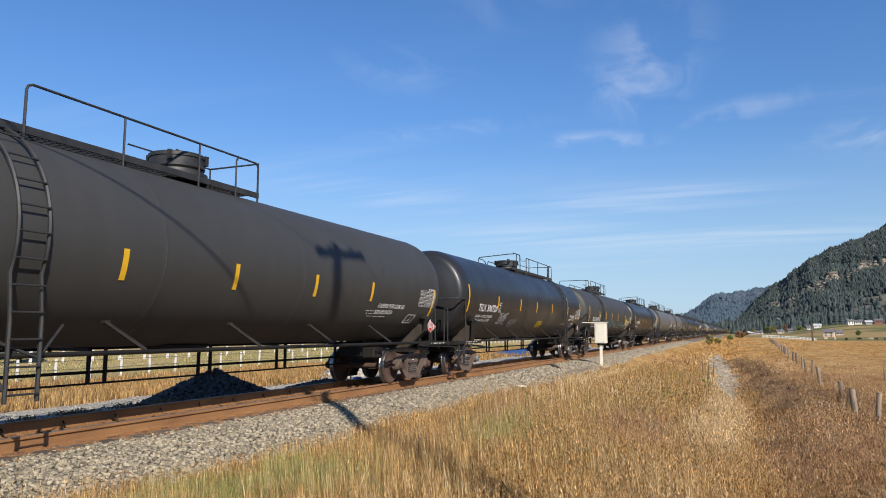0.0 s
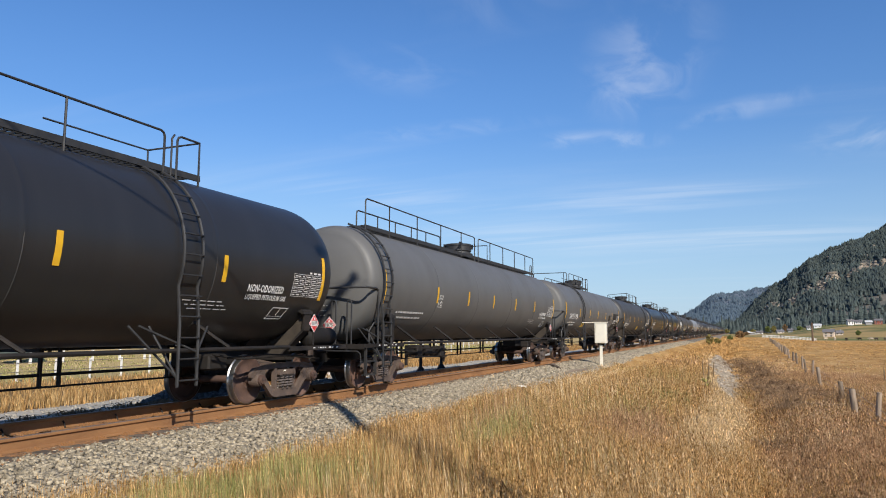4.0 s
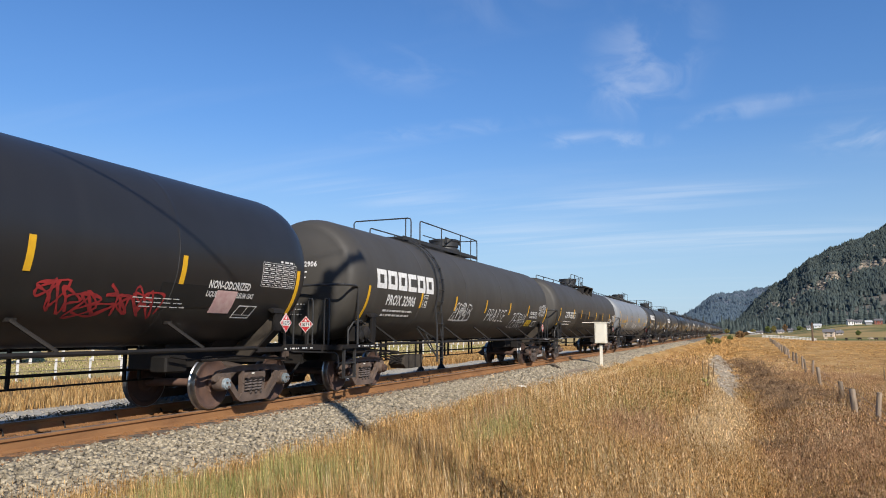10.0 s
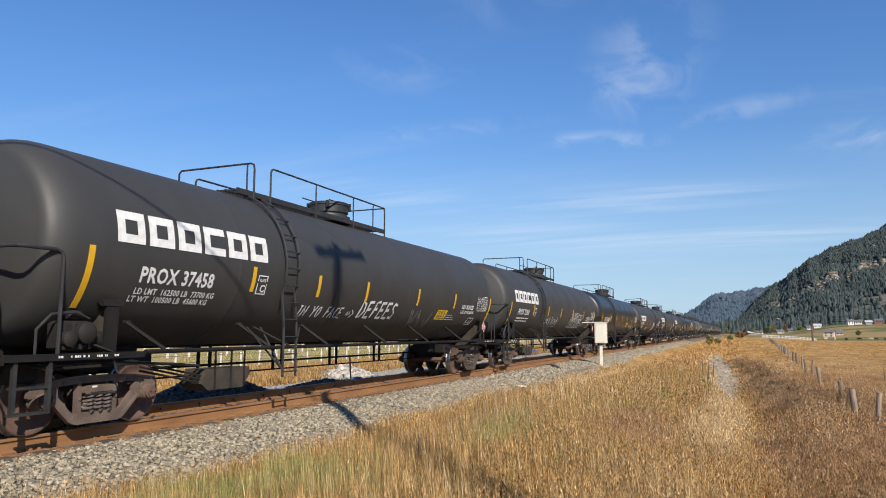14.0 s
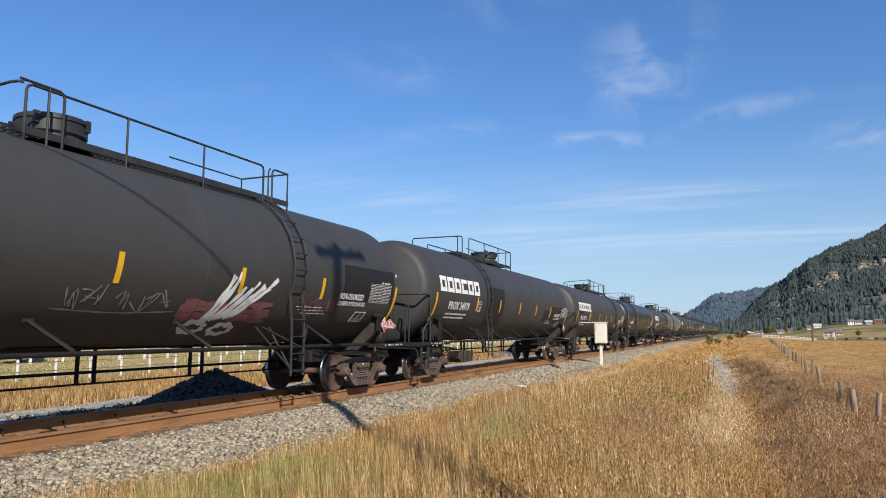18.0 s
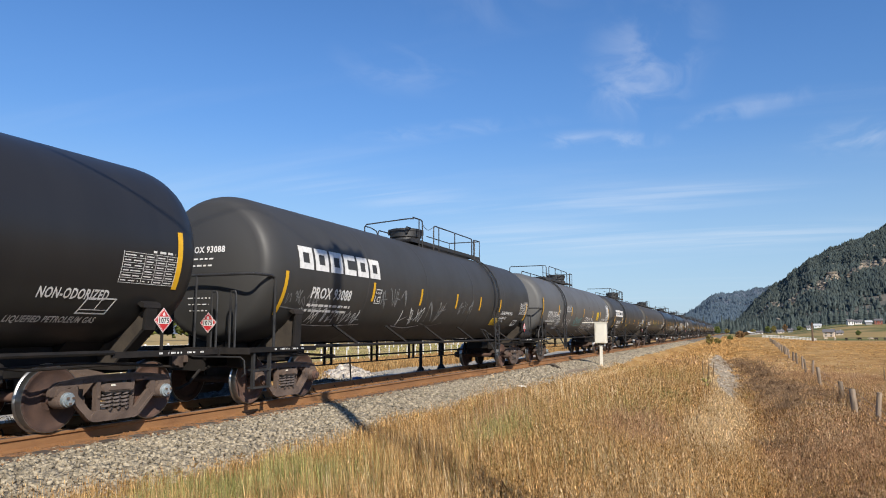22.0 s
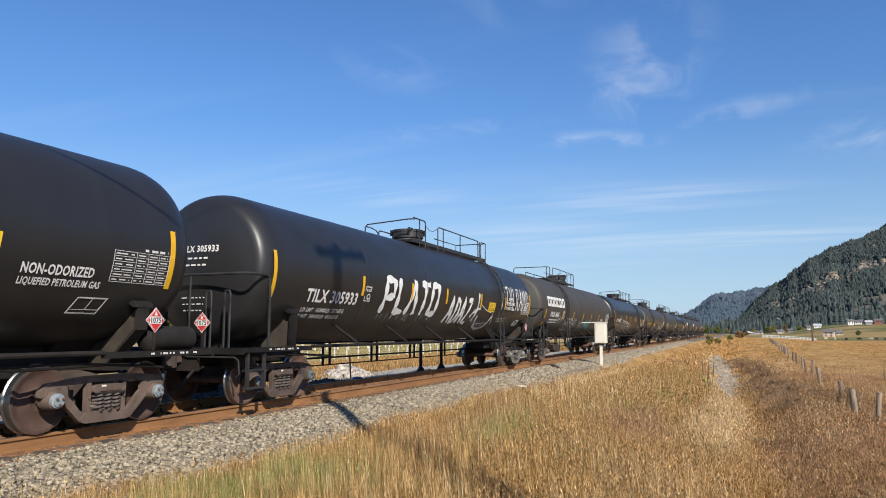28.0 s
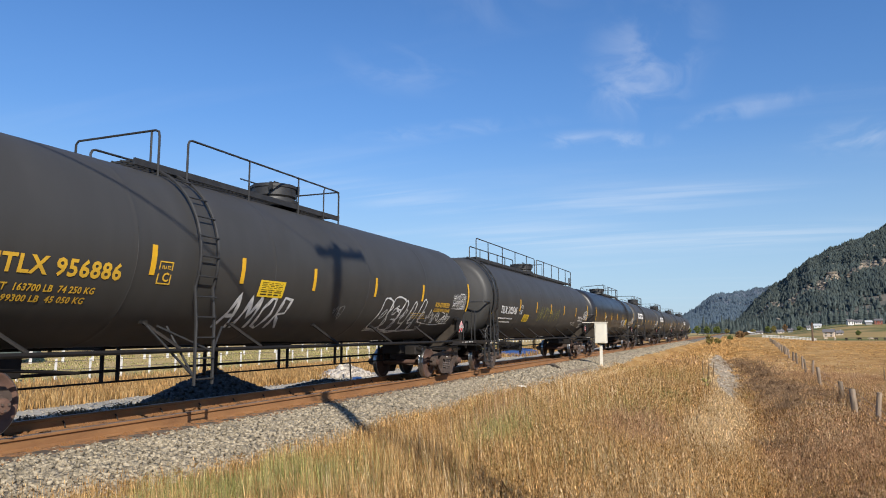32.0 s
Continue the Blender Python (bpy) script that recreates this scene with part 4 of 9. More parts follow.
def make_reservoir(g):
    """Brown hopper-shaped brake reservoir slung by straps."""
    g.use("dusty").prism([(-0.62, 0.50), (-0.46, 0.38), (0.46, 0.38), (0.66, 0.62), (0.62, 0.74), (-0.50, 0.74)], 0.72, 1.18, "x")
    g.use("frame")
    for y in (-0.3, 0.12, 0.48):
        g.box(1.18, 1.195, y - 0.02, y + 0.02, 0.40, 1.06)
        g.box(0.72, 1.195, y - 0.02, y + 0.02, 1.03, 1.06)
    for s in (0.80, 0.86, 0.92):
        g.tube([(1.1, -1.9, s - 0.02), (1.1, -0.6, s - 0.28), (1.1, -0.5, s - 0.30)], 0.018, 5)


def make_hand_brake(g):
    g.use("frame").lathe([(0, 0.0), (0, 0.27), (0.03, 0.29), (0.06, 0.27)], "y", (-0.75, 0.50, 1.62), 18)
    g.box(-0.90, -0.60, 0.54, 0.72, 1.32, 1.85, 0.03)


def make_side_pipe(g, half):
    g.use("frame").tube([(1.45, -half + 2.6, 1.08), (1.45, half - 2.6, 1.08)], 0.035, 8)


def make_far_pipe(g, half):
    g.use("frame").tube([(-1.45, -half + 2.6, 1.08), (-1.45, half - 2.6, 1.08)], 0.035, 8)
    g.tube([(-0.5, -half + 2.6, 0.70), (-0.5, half - 2.6, 0.70)], 0.026, 8)
    g.tube([(-0.5, -half + 2.6, 0.51), (-0.5, half - 2.6, 0.51)], 0.018, 6)


def make_hanger(g):
    for d in (0, 0.34):
        g.use("frame").box(-0.52, -0.46, d, d + 0.04, 0.50, 1.16)
    g.box(-1.46, -0.46, 0.0, 0.05, 1.05, 1.10)


def make_bottom_gear(g):
    """Skid under the tank's belly."""
    g.use("frame").prism([(-0.6, 1.14), (0.6, 1.14), (0.35, 1.0), (-0.35, 1.0)], -0.25, 0.25, "x")


def make_placard(g, edge, face):
    """A diamond hazard plate, its face towards +x."""
    def dia(r, x0, x1):
        g.prism([(0, -r), (r, 0), (0, r), (-r, 0)], x0, x1, "x")
    g.use("white"); dia(0.192, 0, 0.005)
    g.use(edge); dia(0.180, 0.005, 0.008)
    g.use("white"); dia(0.168, 0.008, 0.0095)
    g.use(face); dia(0.160, 0.0095, 0.011)
    g.use("white").box(0.011, 0.014, -0.118, 0.118, -0.055, 0.055)
    g.prism([(0, 0.135), (0.03, 0.085), (0.018, 0.068), (-0.018, 0.068), (-0.03, 0.085)], 0.011, 0.013, "x")
    g.use("patch")
    pts, fs = letters("1075", 0.085, 0.9)
    g.add([(0.0155, a - 0.115, b - 0.042) for a, b in pts], fs)


def make_bracket(g):
    g.use("frame").box(-0.03, 0.0, -0.02, 0.02, -0.45, 0.05)


# mark, number, paint, kind, flip, owner's mark, emergency sign (start, height), lettering, then paint patches and graffiti (style, paint, from, to, height, size)
P_, S_, B_, K_ = "patch", "scrawl", "bubble", "blocks"
CARS = [
    ("", "", "char", "std", 1, False, None, "white", ()),
    ("TILX", "306720", "black", "std", -1, False, (0.42, -0.98, 0.85, 0.33), "white", (("gname", "gr_white", -5.42, -4.35, -0.80, 0.48), ("kay", "gr_white", -3.85, -3.0, -0.98, 0.40), (S_, "gr_white", 4.95, 5.85, 0.30, 0.70))),
    ("TILX", "308479", "char", "std", 1, False, (6.0, -0.50, 0.72, 0.47), "white", (("scribble", "gr_white", -3.0, -2.25, -0.88, 0.45), (S_, "gr_teal", -1.9, 0.2, -0.78, 0.66), (S_, "gr_white", 1.0, 1.95, -0.85, 0.42),
        (S_, "gr_teal", 2.7, 5.0, -0.72, 0.46), ("scribble", "gr_teal", -4.3, -3.95, -0.75, 0.5), (S_, "gr_grey", -8.0, -6.6, -1.02, 0.3))),
    ("TILX", "306513", "black", "std", -1, False, None, "white", ()),
    ("", "", "grey", "tall", 1, False, None, "white", ()),
    ("GATX", "211936", "grey", "std", 1, False, (-4.15, -0.86, 0.80, 0.32), "white", ((P_, "patch", 4.35, 5.0, -0.32, 0.38), (P_, "patch", 6.25, 8.5, -0.50, 1.05))),
    ("SHQX", "50640", "char", "std", -1, False, (0.40, -0.96, 0.85, 0.32), "white", ((S_, "gr_grey", -8.0, -4.9, -0.27, 0.24),)),
    ("TILX", "306508", "black", "std", -1, False, (3.44, -0.74, 0.75, 0.32), "white", ()),
    ("CBTX", "785606", "black", "std", 1, False, (1.08, -0.26, 0.6, 0.43), "white", (("scribble", "gr_red", 2.97, 5.0, -0.86, 0.68), (P_, "patch", 4.95, 6.5, -0.70, 0.40), (P_, "pink", 6.22, 6.75, -0.78, 0.44),)),
    ("PROX", "32906", "brown", "std", 1, True, (5.96, -0.94, 0.75, 0.30), "white", ((B_, "gr_white", -2.7, -1.2, -0.66, 0.5), ("praise", "gr_white", 0.5, 2.75, -0.68, 0.46), ("zeus", "gr_white", 3.6, 5.8, -0.86, 0.66))),
    ("CGTX", "65255", "brown", "long", 1, False, None, "white", ((P_, "patch", -4.2, -2.08, -0.80, 1.15), (P_, "patch", -1.66, -1.38, -0.76, 1.02), (P_, "patch", -1.38, 0.84, -0.79, 0.86), (P_, "patch", 0.84, 1.94, -0.94, 0.46), (P_, "patch", 2.25, 3.22, -0.63, 1.0), (P_, "patch", 3.22, 4.4, -0.85, 0.60))),
    ("UTLX", "950577", "light", "full", 1, False, (1.92, -0.22, 0.65, 0.34), "ylet", ((S_, "gr_hand", -5.45, -4.05, -0.74, 0.46), ("zero", "gr_hand", -1.35, 0.0, -0.78, 0.40), ("scribble", "gr_hand", 0.75, 1.45, -0.84, 0.50), (S_, "gr_white", 3.2, 5.2, -0.80, 0.24))),
    ("PROX", "37458", "char", "std", 1, True, (4.08, -0.78, 0.75, 0.32), "white", (("face", "gr_hand", -3.07, -0.75, -0.88, 0.26), ("defees", "gr_hand", -0.6, 1.35, -0.76, 0.42), (S_, "gr_grey", 2.3, 3.9, -0.98, 0.66))),
    ("PROX", "32861", "char", "std", 1, True, None, "white", ((S_, "gr_white", -3.0, -0.5, -0.8, 0.5), (B_, "gr_white", 2.2, 5.0, -0.7, 0.7))),
    ("CBTX", "784865", "black", "std", 1, False, (2.84, -0.71, 0.80, 0.30), "white", (("scribble", "gr_grey", 4.55, 5.05, -0.85, 0.50),)),
    ("PROX", "32283", "char", "std", -1, True, (-3.24, -0.95, 0.85, 0.30), "white", ((S_, "gr_grey", -0.68, 1.3, -0.84, 0.36), ("smear", "gr_pink", 1.5, 4.0, -0.98, 0.45), ("splash", "gr_hand", 1.9, 3.9, -0.86, 1.30), (S_, "gr_pink", 4.9, 6.2, -0.80, 0.36), (P_, "patch", 6.3, 8.75, -0.15, 0.80))),
    ("PROX", "34979", "char", "std", 1, True, None, "white", ((P_, "patch", -3.7, -2.0, -0.40, 1.48), (P_, "patch", 4.05, 5.05, -0.55, 0.56), (P_, "patch", 5.4, 8.6, -0.46, 0.80))),
    ("PROX", "39735", "char", "std", -1, True, None, "white", ((P_, "patch", -8.1, -6.93, -0.15, 0.15), (P_, "patch", -6.15, -5.57, -0.74, 0.28), (P_, "patch", 0.56, 1.28, -0.72, 0.26), (P_, "pink", 4.85, 5.3, -0.80, 0.28))),
    ("TILX", "309889", "black", "std", 1, False, None, "white", ((S_, "gr_teal", -5.95, -5.35, -0.80, 0.42), (S_, "gr_yel", -4.4, -2.95, 0.12, 0.50), (S_, "gr_grey", -1.6, 1.1, -0.78, 0.66), (S_, "gr_grey", -3.9, -2.6, -0.85, 0.22))),
    ("PROX", "93088", "char", "std", -1, True, (4.45, -0.94, 0.76, 0.31), "white", ((S_, "gr_grey", -8.5, -7.3, -0.62, 0.35), (S_, "gr_white", -7.9, -5.2, -1.0, 0.42), (S_, "gr_grey", -4.6, -3.1, -0.45, 0.55), (S_, "gr_white", -3.2, -1.7, -0.92, 0.6),
        (S_, "gr_grey", -1.5, -0.2, -0.7, 0.8), (S_, "gr_grey", 0.8, 2.0, -0.5, 0.5))),
    ("GATX", "218344", "grey", "std", 1, False, (4.29, -0.28, 0.70, 0.49), "white", ((S_, "gr_white", -4.35, -3.1, -0.03, 0.28), (B_, "gr_white", -6.0, -5.25, -0.9, 0.5), (S_, "gr_white", -4.4, -2.6, -0.88, 0.6), (S_, "gr_teal", -2.0, 0.0, -0.7, 0.42),
        ("swollen", "gr_hand", 0.45, 4.2, -0.93, 1.02), (S_, "gr_white", -7.9, -5.6, -0.68, 0.22), ("scribble", "gr_white", 8.0, 8.6, 0.12, 0.85))),
    ("PROX", "36488", "char", "std", 1, True, (-2.51, -0.83, 0.78, 0.31), "white", ((P_, "patch", -4.3, -3.33, -0.65, 0.80), (P_, "patch", -1.58, -0.05, -0.92, 0.62), (P_, "patch", 0.22, 2.7, -1.00, 0.66), (P_, "patch", 2.9, 4.7, -1.08, 0.66))),
    ("TILX", "202112", "brown", "full", 1, False, None, "white", ((S_, "gr_yel", -3.0, 1.0, -0.4, 0.5), (P_, "patch", 6.0, 6.9, -0.6, 0.4))),
    ("", "", "black", "std", -1, False, (5.55, -0.3, 0.62, 0.47), "white", ((B_, "gr_white", -2.0, 1.6, -0.78, 0.45), (B_, "gr_white", 2.1, 3.5, -0.7, 0.6), (B_, "gr_white", 3.8, 5.3, -0.8, 0.6))),
    ("TILX", "305933", "black", "std", -1, False, (3.59, -0.38, 0.70, 0.34), "white", ((K_, "gr_hand", -4.55, -0.95, -0.34, 0.95), ("adaz", "gr_hand", -0.15, 1.9, -0.62, 0.85), ("hook", "gr_white", 2.0, 4.3, -0.50, 1.10), ("pty", "gr_white", 5.0, 8.6, 0.02, 0.85), (P_, "patch", 5.55, 6.8, -0.19, 0.56))),
    ("PROX", "34884", "brown", "std", 1, True, None, "white", ((S_, "gr_white", -5.95, -4.9, -0.72, 0.40), (B_, "gr_white", -4.2, -1.45, -0.95, 0.62), ("smear", "gr_grey", -0.5, 0.75, -1.0, 0.66), ("scribble", "gr_teal", 0.95, 2.65, -0.92, 0.78), ("edges", "patch", 1.8, 3.6, -0.38, 0.94))),
    ("TILX", "306921", "black", "std", -1, False, (5.44, -0.30, 0.58, 0.48), "white", (("outline", "gr_hand", -4.9, -0.75, -0.95, 1.16), (S_, "gr_white", -0.6, 0.6, -0.88, 0.40))),
    ("UTLX", "956886", "char", "std", 1, False, (-2.28, -0.46, 0.78, 0.32), "ylet", (("amor", "gr_white", -3.0, -1.05, -0.98, 0.74), (S_, "gr_grey", 0.55, 1.0, -0.85, 0.36), (B_, "gr_white", 2.7, 5.6, -0.92, 0.88), (S_, "gr_white", 5.7, 7.4, -0.88, 0.42))),
    ("TILX", "202546", "char", "tall", 1, False, (-4.6, -0.7, 0.8, 0.32), "white", ((S_, "gr_yel", -2.4, 1.6, -0.5, 0.7), (S_, "gr_grey", -8.8, -8.2, 0.6, 0.8))),
    ("", "", "black", "std", -1, False, (4.2, -0.5, 0.6, 0.45), "white", ((S_, "gr_grey", -2.4, 1.5, -0.7, 0.7), (S_, "gr_white", 2.0, 4.5, -0.6, 0.6))),
    ("PROX", "", "char", "std", 1, True, None, "white", ()),
    ("PROX", "", "char", "std", 1, True, None, "white", ()),
    ("", "", "char", "std", 1, False, None, "white", ()),
    ("PROX", "", "char", "std", 1, True, None, "white", ()),
]
# by car: first tall stripe, short stripes, last tall stripe, how far the stripes sit below the usual, number (from, to, base, size), owner's mark (from, base)
DETAIL = {
    0: (-8.7, (-5.2, -2.67, -0.21, 2.35, 4.82), 8.55, 0.07, None, None),
    1: (-8.97, (-5.84, -2.92, -0.36, 2.45, 5.76), 8.85, None, (-7.9, -5.90, -0.54, 0.25), None),
    2: (-9.02, (-5.64, -3.17, -0.71, 2.13, 5.75), 9.1, None, (-7.8, -5.82, -0.58, 0.25), None),
    3: (-8.9, (-5.86, -2.85, -0.54, 2.42, 5.66), 8.75, None, (-7.8, -5.90, -0.55, 0.25), None),
    5: (-8.9, (-5.3, -2.45, 0.25, 3.11, 5.69), 8.8, None, None, None),
    6: (-8.6, (-5.26, -2.31, 0.25, 2.63, 5.85), 8.4, None, (-7.55, -5.37, -0.78, 0.27), None),
    7: (-9.0, (-5.86, -2.93, -0.49, 2.35, 5.78), 8.88, None, (-7.95, -5.90, -0.55, 0.28), None),
    8: (-8.39, (-5.25, -2.65, 0.0, 2.68, 5.33), 8.47, 0.05, (-8.05, -5.38, -0.58, 0.30), None),
    9: (-8.4, (-5.31, -2.67, 0.26, 3.09, 5.73), 8.75, 0.15, (-7.41, -5.70, -0.58, 0.27), (-8.04, -0.18)),
    10: (-8.44, (-5.27, -3.22, -1.05, 1.32, 3.66, 6.25), 8.65, 0.05, (-7.28, -5.18, -0.53, 0.33), None),
    11: (-8.6, (-5.26, -2.51, 0.10, 2.76, 5.34), 8.57, None, (-7.60, -5.56, -0.53, 0.24), None),
    12: (-8.29, (-4.76, -2.57, -0.46, 2.49, 5.24), 8.59, 0.08, (-7.39, -5.80, -0.53, 0.24), (-7.88, 0.02)),
    14: (-8.6, (-5.3, -2.6, 0.2, 2.95, 5.56), 8.6, 0.04, None, None),
    15: (-8.68, (-5.45, -2.66, 0.08, 2.80, 5.46), 8.89, 0.12, (-7.62, -5.87, -0.56, 0.25), (-7.80, -0.20)),
    16: (-8.53, (-4.97, -2.45, 0.17, 2.67, 5.27), 8.72, 0.09, (-7.52, -5.72, -0.56, 0.25), (-8.30, -0.04)),
    17: (-8.6, (-5.11, -1.73, 0.72, 2.86, 5.14), 8.55, 0.12, (-7.68, -6.00, -0.56, 0.23), (-8.30, -0.05)),
    18: (-9.08, (-5.73, -3.25, -0.78, 2.06, 5.44), 8.8, None, (-7.9, -5.94, -0.60, 0.27), None),
    19: (-8.66, (-5.04, -2.23, 0.49, 2.70, 4.93), 8.45, 0.07, (-7.71, -6.07, -0.56, 0.24), (-8.25, 0.02)),
    20: (-9.04, (-5.93, -2.93, 0.30, 3.03, 5.60), 8.86, None, (-8.04, -5.90, -0.55, 0.27), None),
    21: (-8.53, (-4.91, -3.0, -0.65, 2.17, 5.04), 8.56, 0.15, (-7.52, -5.77, -0.66, 0.25), (-8.18, -0.12)),
    24: (-9.09, (-5.62, -2.9, -0.4, 2.72, 5.48), 8.87, None, (-7.89, -5.80, -0.64, 0.28), None),
    25: (-8.64, (-5.07, -2.56, 0.11, 2.53, 5.03), 8.63, 0.19, (-7.66, -5.95, -0.53, 0.24), (-8.35, -0.05)),
    26: (-8.97, (-6.03, -3.2, -0.45, 2.3, 5.22), 8.79, None, (-7.97, -5.92, -0.53, 0.26), None),
    27: (-8.34, (-4.9, -2.81, -0.49, 2.22, 5.02), 8.63, None, (-7.50, -5.45, -0.53, 0.24), None),
}
# by car, towards the leading end: rail start, rail end, tall cross rail (or the dome rail's end), dome, ladder
TOPS = {
    0: (-3.73, 1.40, -4.4, -0.2, -4.18), 2: (-3.93, 1.77, -4.6, 0.07, -4.49), 5: (-4.18, 1.40, -4.75, -0.05, -4.54), 8: (-3.18, 1.29, -4.0, -0.2, -3.62), 9: (-3.6, 1.62, -4.25, -0.1, -4.17),
    12: (-3.2, 2.02, -3.75, 0.1, -3.68), 16: (-3.54, 1.66, -4.2, -0.05, -3.85), 18: (-4.04, 1.71, -4.69, -0.1, -4.53), 20: (-4.4, 1.22, -4.95, -0.3, -4.81), 21: (-3.6, 1.57, -4.2, -0.1, -3.91),
    25: (-3.7, 1.47, -4.35, -0.15, -4.29), 27: (-3.36, 1.83, -4.04, 0.05, -3.78), 1: (1.03, 5.91, 0.0, -0.08, 5.1), 6: (0.93, 6.2, 0.37, 0.1, 5.0), 7: (1.25, 6.06, 0.17, 0.05, 4.6),
    15: (0.0, 5.26, -0.3, 0.0, 4.45), 17: (0.0, 5.57, -0.1, 0.05, 4.68), 19: (0.6, 5.02, -0.3, -0.2, 4.33), 24: (0.9, 5.67, -0.1, -0.1, 4.89), 26: (0.95, 5.85, -0.05, -0.1, 4.79),
}
# stencilled contents: words, from and to (from the trailing end), base, size
CONTENTS = {
    "usual": (("NON-ODORIZED", -3.9, -2.82, -0.53, 0.14), ("LIQUEFIED PETROLEUM GAS", -3.9, -2.67, -0.68, 0.10)),
    0: (("LIQUEFIED PETROLEUM GAS", -4.86, -3.36, -0.67, 0.11), ("NOT-ODORIZED", -4.9, -3.95, -0.84, 0.11)),
    2: (("NON-ODORIZED", -3.83, -2.66, -0.50, 0.15), ("LIQUIFIED", -3.5, -2.76, -0.70, 0.14), ("PETROLEUM GAS", -3.78, -2.49, -0.84, 0.13)),
    14: (("LIQUEFIED", -4.26, -3.64, -0.84, 0.12), ("PETROLEUM GAS", -4.26, -3.34, -0.99, 0.12), ("NON-ODORIZED", -4.23, -3.32, -1.14, 0.12)),
    18: (("NON-ODORIZED", -3.72, -2.61, -0.85, 0.16), ("LIQUEFIED PETROLEUM GAS", -3.96, -2.59, -1.27, 0.12)),
    19: (("LIQUEFIED PETROLEUM GAS", -4.89, -3.41, -0.62, 0.13), ("NOT-ODORIZED", -4.87, -4.01, -0.81, 0.11)),
    24: (("LIQUEFIED", -4.45, -3.81, -0.06, 0.12), ("PETROLEUM GAS", -4.6, -3.66, -0.24, 0.12), ("NON-ODORIZED", -4.6, -3.72, -0.42, 0.12)),
    25: (("NON-ODORIZED", -4.4, -3.5, -0.55, 0.11), ("LIQUEFIED PETROLEUM GAS", -4.55, -3.11, -0.70, 0.10)),
}
CONTENTS[7] = ()
CONTENTS[20] = CONTENTS["usual"] + (("FRA AIP", -4.63, -4.06, -0.65, 0.12),)
# trucks whose castings are bare grey: car and end
GREY_TRUCKS = ((2, 1), (24, 1))
# rear coupling of each car at 0 s, along y
REAR = [20.45, 41.05, 62.1, 82.6, 103.1, 123.6, 143.55, 164.2, 183.95, 203.95, 224.1, 244.35, 264.0, 284.4, 304.45, 324.65, 344.75, 364.95, 385.45,
        405.65, 426.05, 446.05, 466.85, 487.65, 508.25, 528.45, 549.05, 568.9, 589.2, 609.4, 629.6, 649.8, 670.0, 690.2]
REAR = [y - 0.12 for y in REAR]
PAINT = {"black": "glossy black", "char": "dull charcoal", "brown": "weathered brown-black", "grey": "grey", "light": "light grey"}
rnd = random.Random(7)


def curve_through(pts, closed=False, k=4):
    """Points along a smooth line through the given ones."""
    n = len(pts)
    out = []
    for i in range(n if closed else n - 1):
        p = [pts[(i + d) % n] if closed else pts[min(max(i + d, 0), n - 1)] for d in (-1, 0, 1, 2)]
        for j in range(k):
            t = j / k
            out.append(tuple(0.5 * (2 * p[1][c] + (p[2][c] - p[0][c]) * t + (2 * p[0][c] - 5 * p[1][c] + 4 * p[2][c] - p[3][c]) * t * t
                                    + (3 * p[1][c] - p[0][c] - 3 * p[2][c] + p[3][c]) * t ** 3) for c in (0, 1)))
    out.append(out[0] if closed else pts[-1])
    return out


def scrawl(g, ya, yb, mid, h, r):
    """A run of hand-sprayed letter-like loops and strokes."""
    n = max(2, round((yb - ya) / (0.75 * h)))
    w = (yb - ya) / n
    for k in range(n):
        y, s = ya + k * w, mid - h / 2 + r.uniform(-0.04, 0.06)
        pts = [(y + w * r.uniform(-0.1, 0.15), s + h * r.uniform(0.5, 1.0))]
        for j in range(r.randint(3, 5)):
            pts.append((y + w * r.uniform(0.0, 1.0), s + h * ((j + k) % 2 * 0.75 + r.uniform(0.0, 0.3))))
        stroke(g, curve_through(pts), max(0.02, 0.055 * h + 0.008))
        if r.random() < 0.5:
            stroke(g, [(y + w * 0.2, s + h * r.uniform(0.3, 0.6)), (y + w * 0.9, s + h * r.uniform(0.35, 0.7))], 0.05 * h)
    if r.random() < 0.6:
        stroke(g, curve_through([(ya - 0.1, mid - h * 0.5), ((ya + yb) / 2, mid - h * 0.62), (yb + 0.15, mid - h * 0.45)]), 0.03)


FIGURES = ([(0.0, 0.0), (0.02, 0.6), (0.05, 1.0), (0.7, 1.02), (0.95, 0.8), (0.7, 0.55), (1.0, 0.3), (0.8, 0.0)], [(0.0, 0.0), (0.05, 1.0), (0.4, 1.0), (0.38, 0.35), (0.95, 0.3), (0.95, 0.0)],
           [(0.05, 0.15), (0.02, 1.0), (0.35, 1.0), (0.36, 0.45), (0.65, 0.45), (0.66, 1.02), (1.0, 1.0), (0.95, 0.15), (0.5, -0.03)], [(0.1, 0.1), (0.0, 0.55), (0.15, 0.95), (0.5, 1.05), (0.9, 0.9), (1.0, 0.45), (0.8, 0.05), (0.4, -0.03)],
           [(0.0, 0.0), (0.0, 1.0), (1.0, 1.03), (0.95, 0.75), (0.42, 0.72), (0.9, 0.55), (0.85, 0.36), (0.42, 0.34), (0.95, 0.28), (0.9, 0.0)], [(0.0, 0.0), (0.3, 1.0), (0.75, 1.05), (1.05, 0.0), (0.7, 0.02), (0.5, 0.3), (0.35, 0.0)])


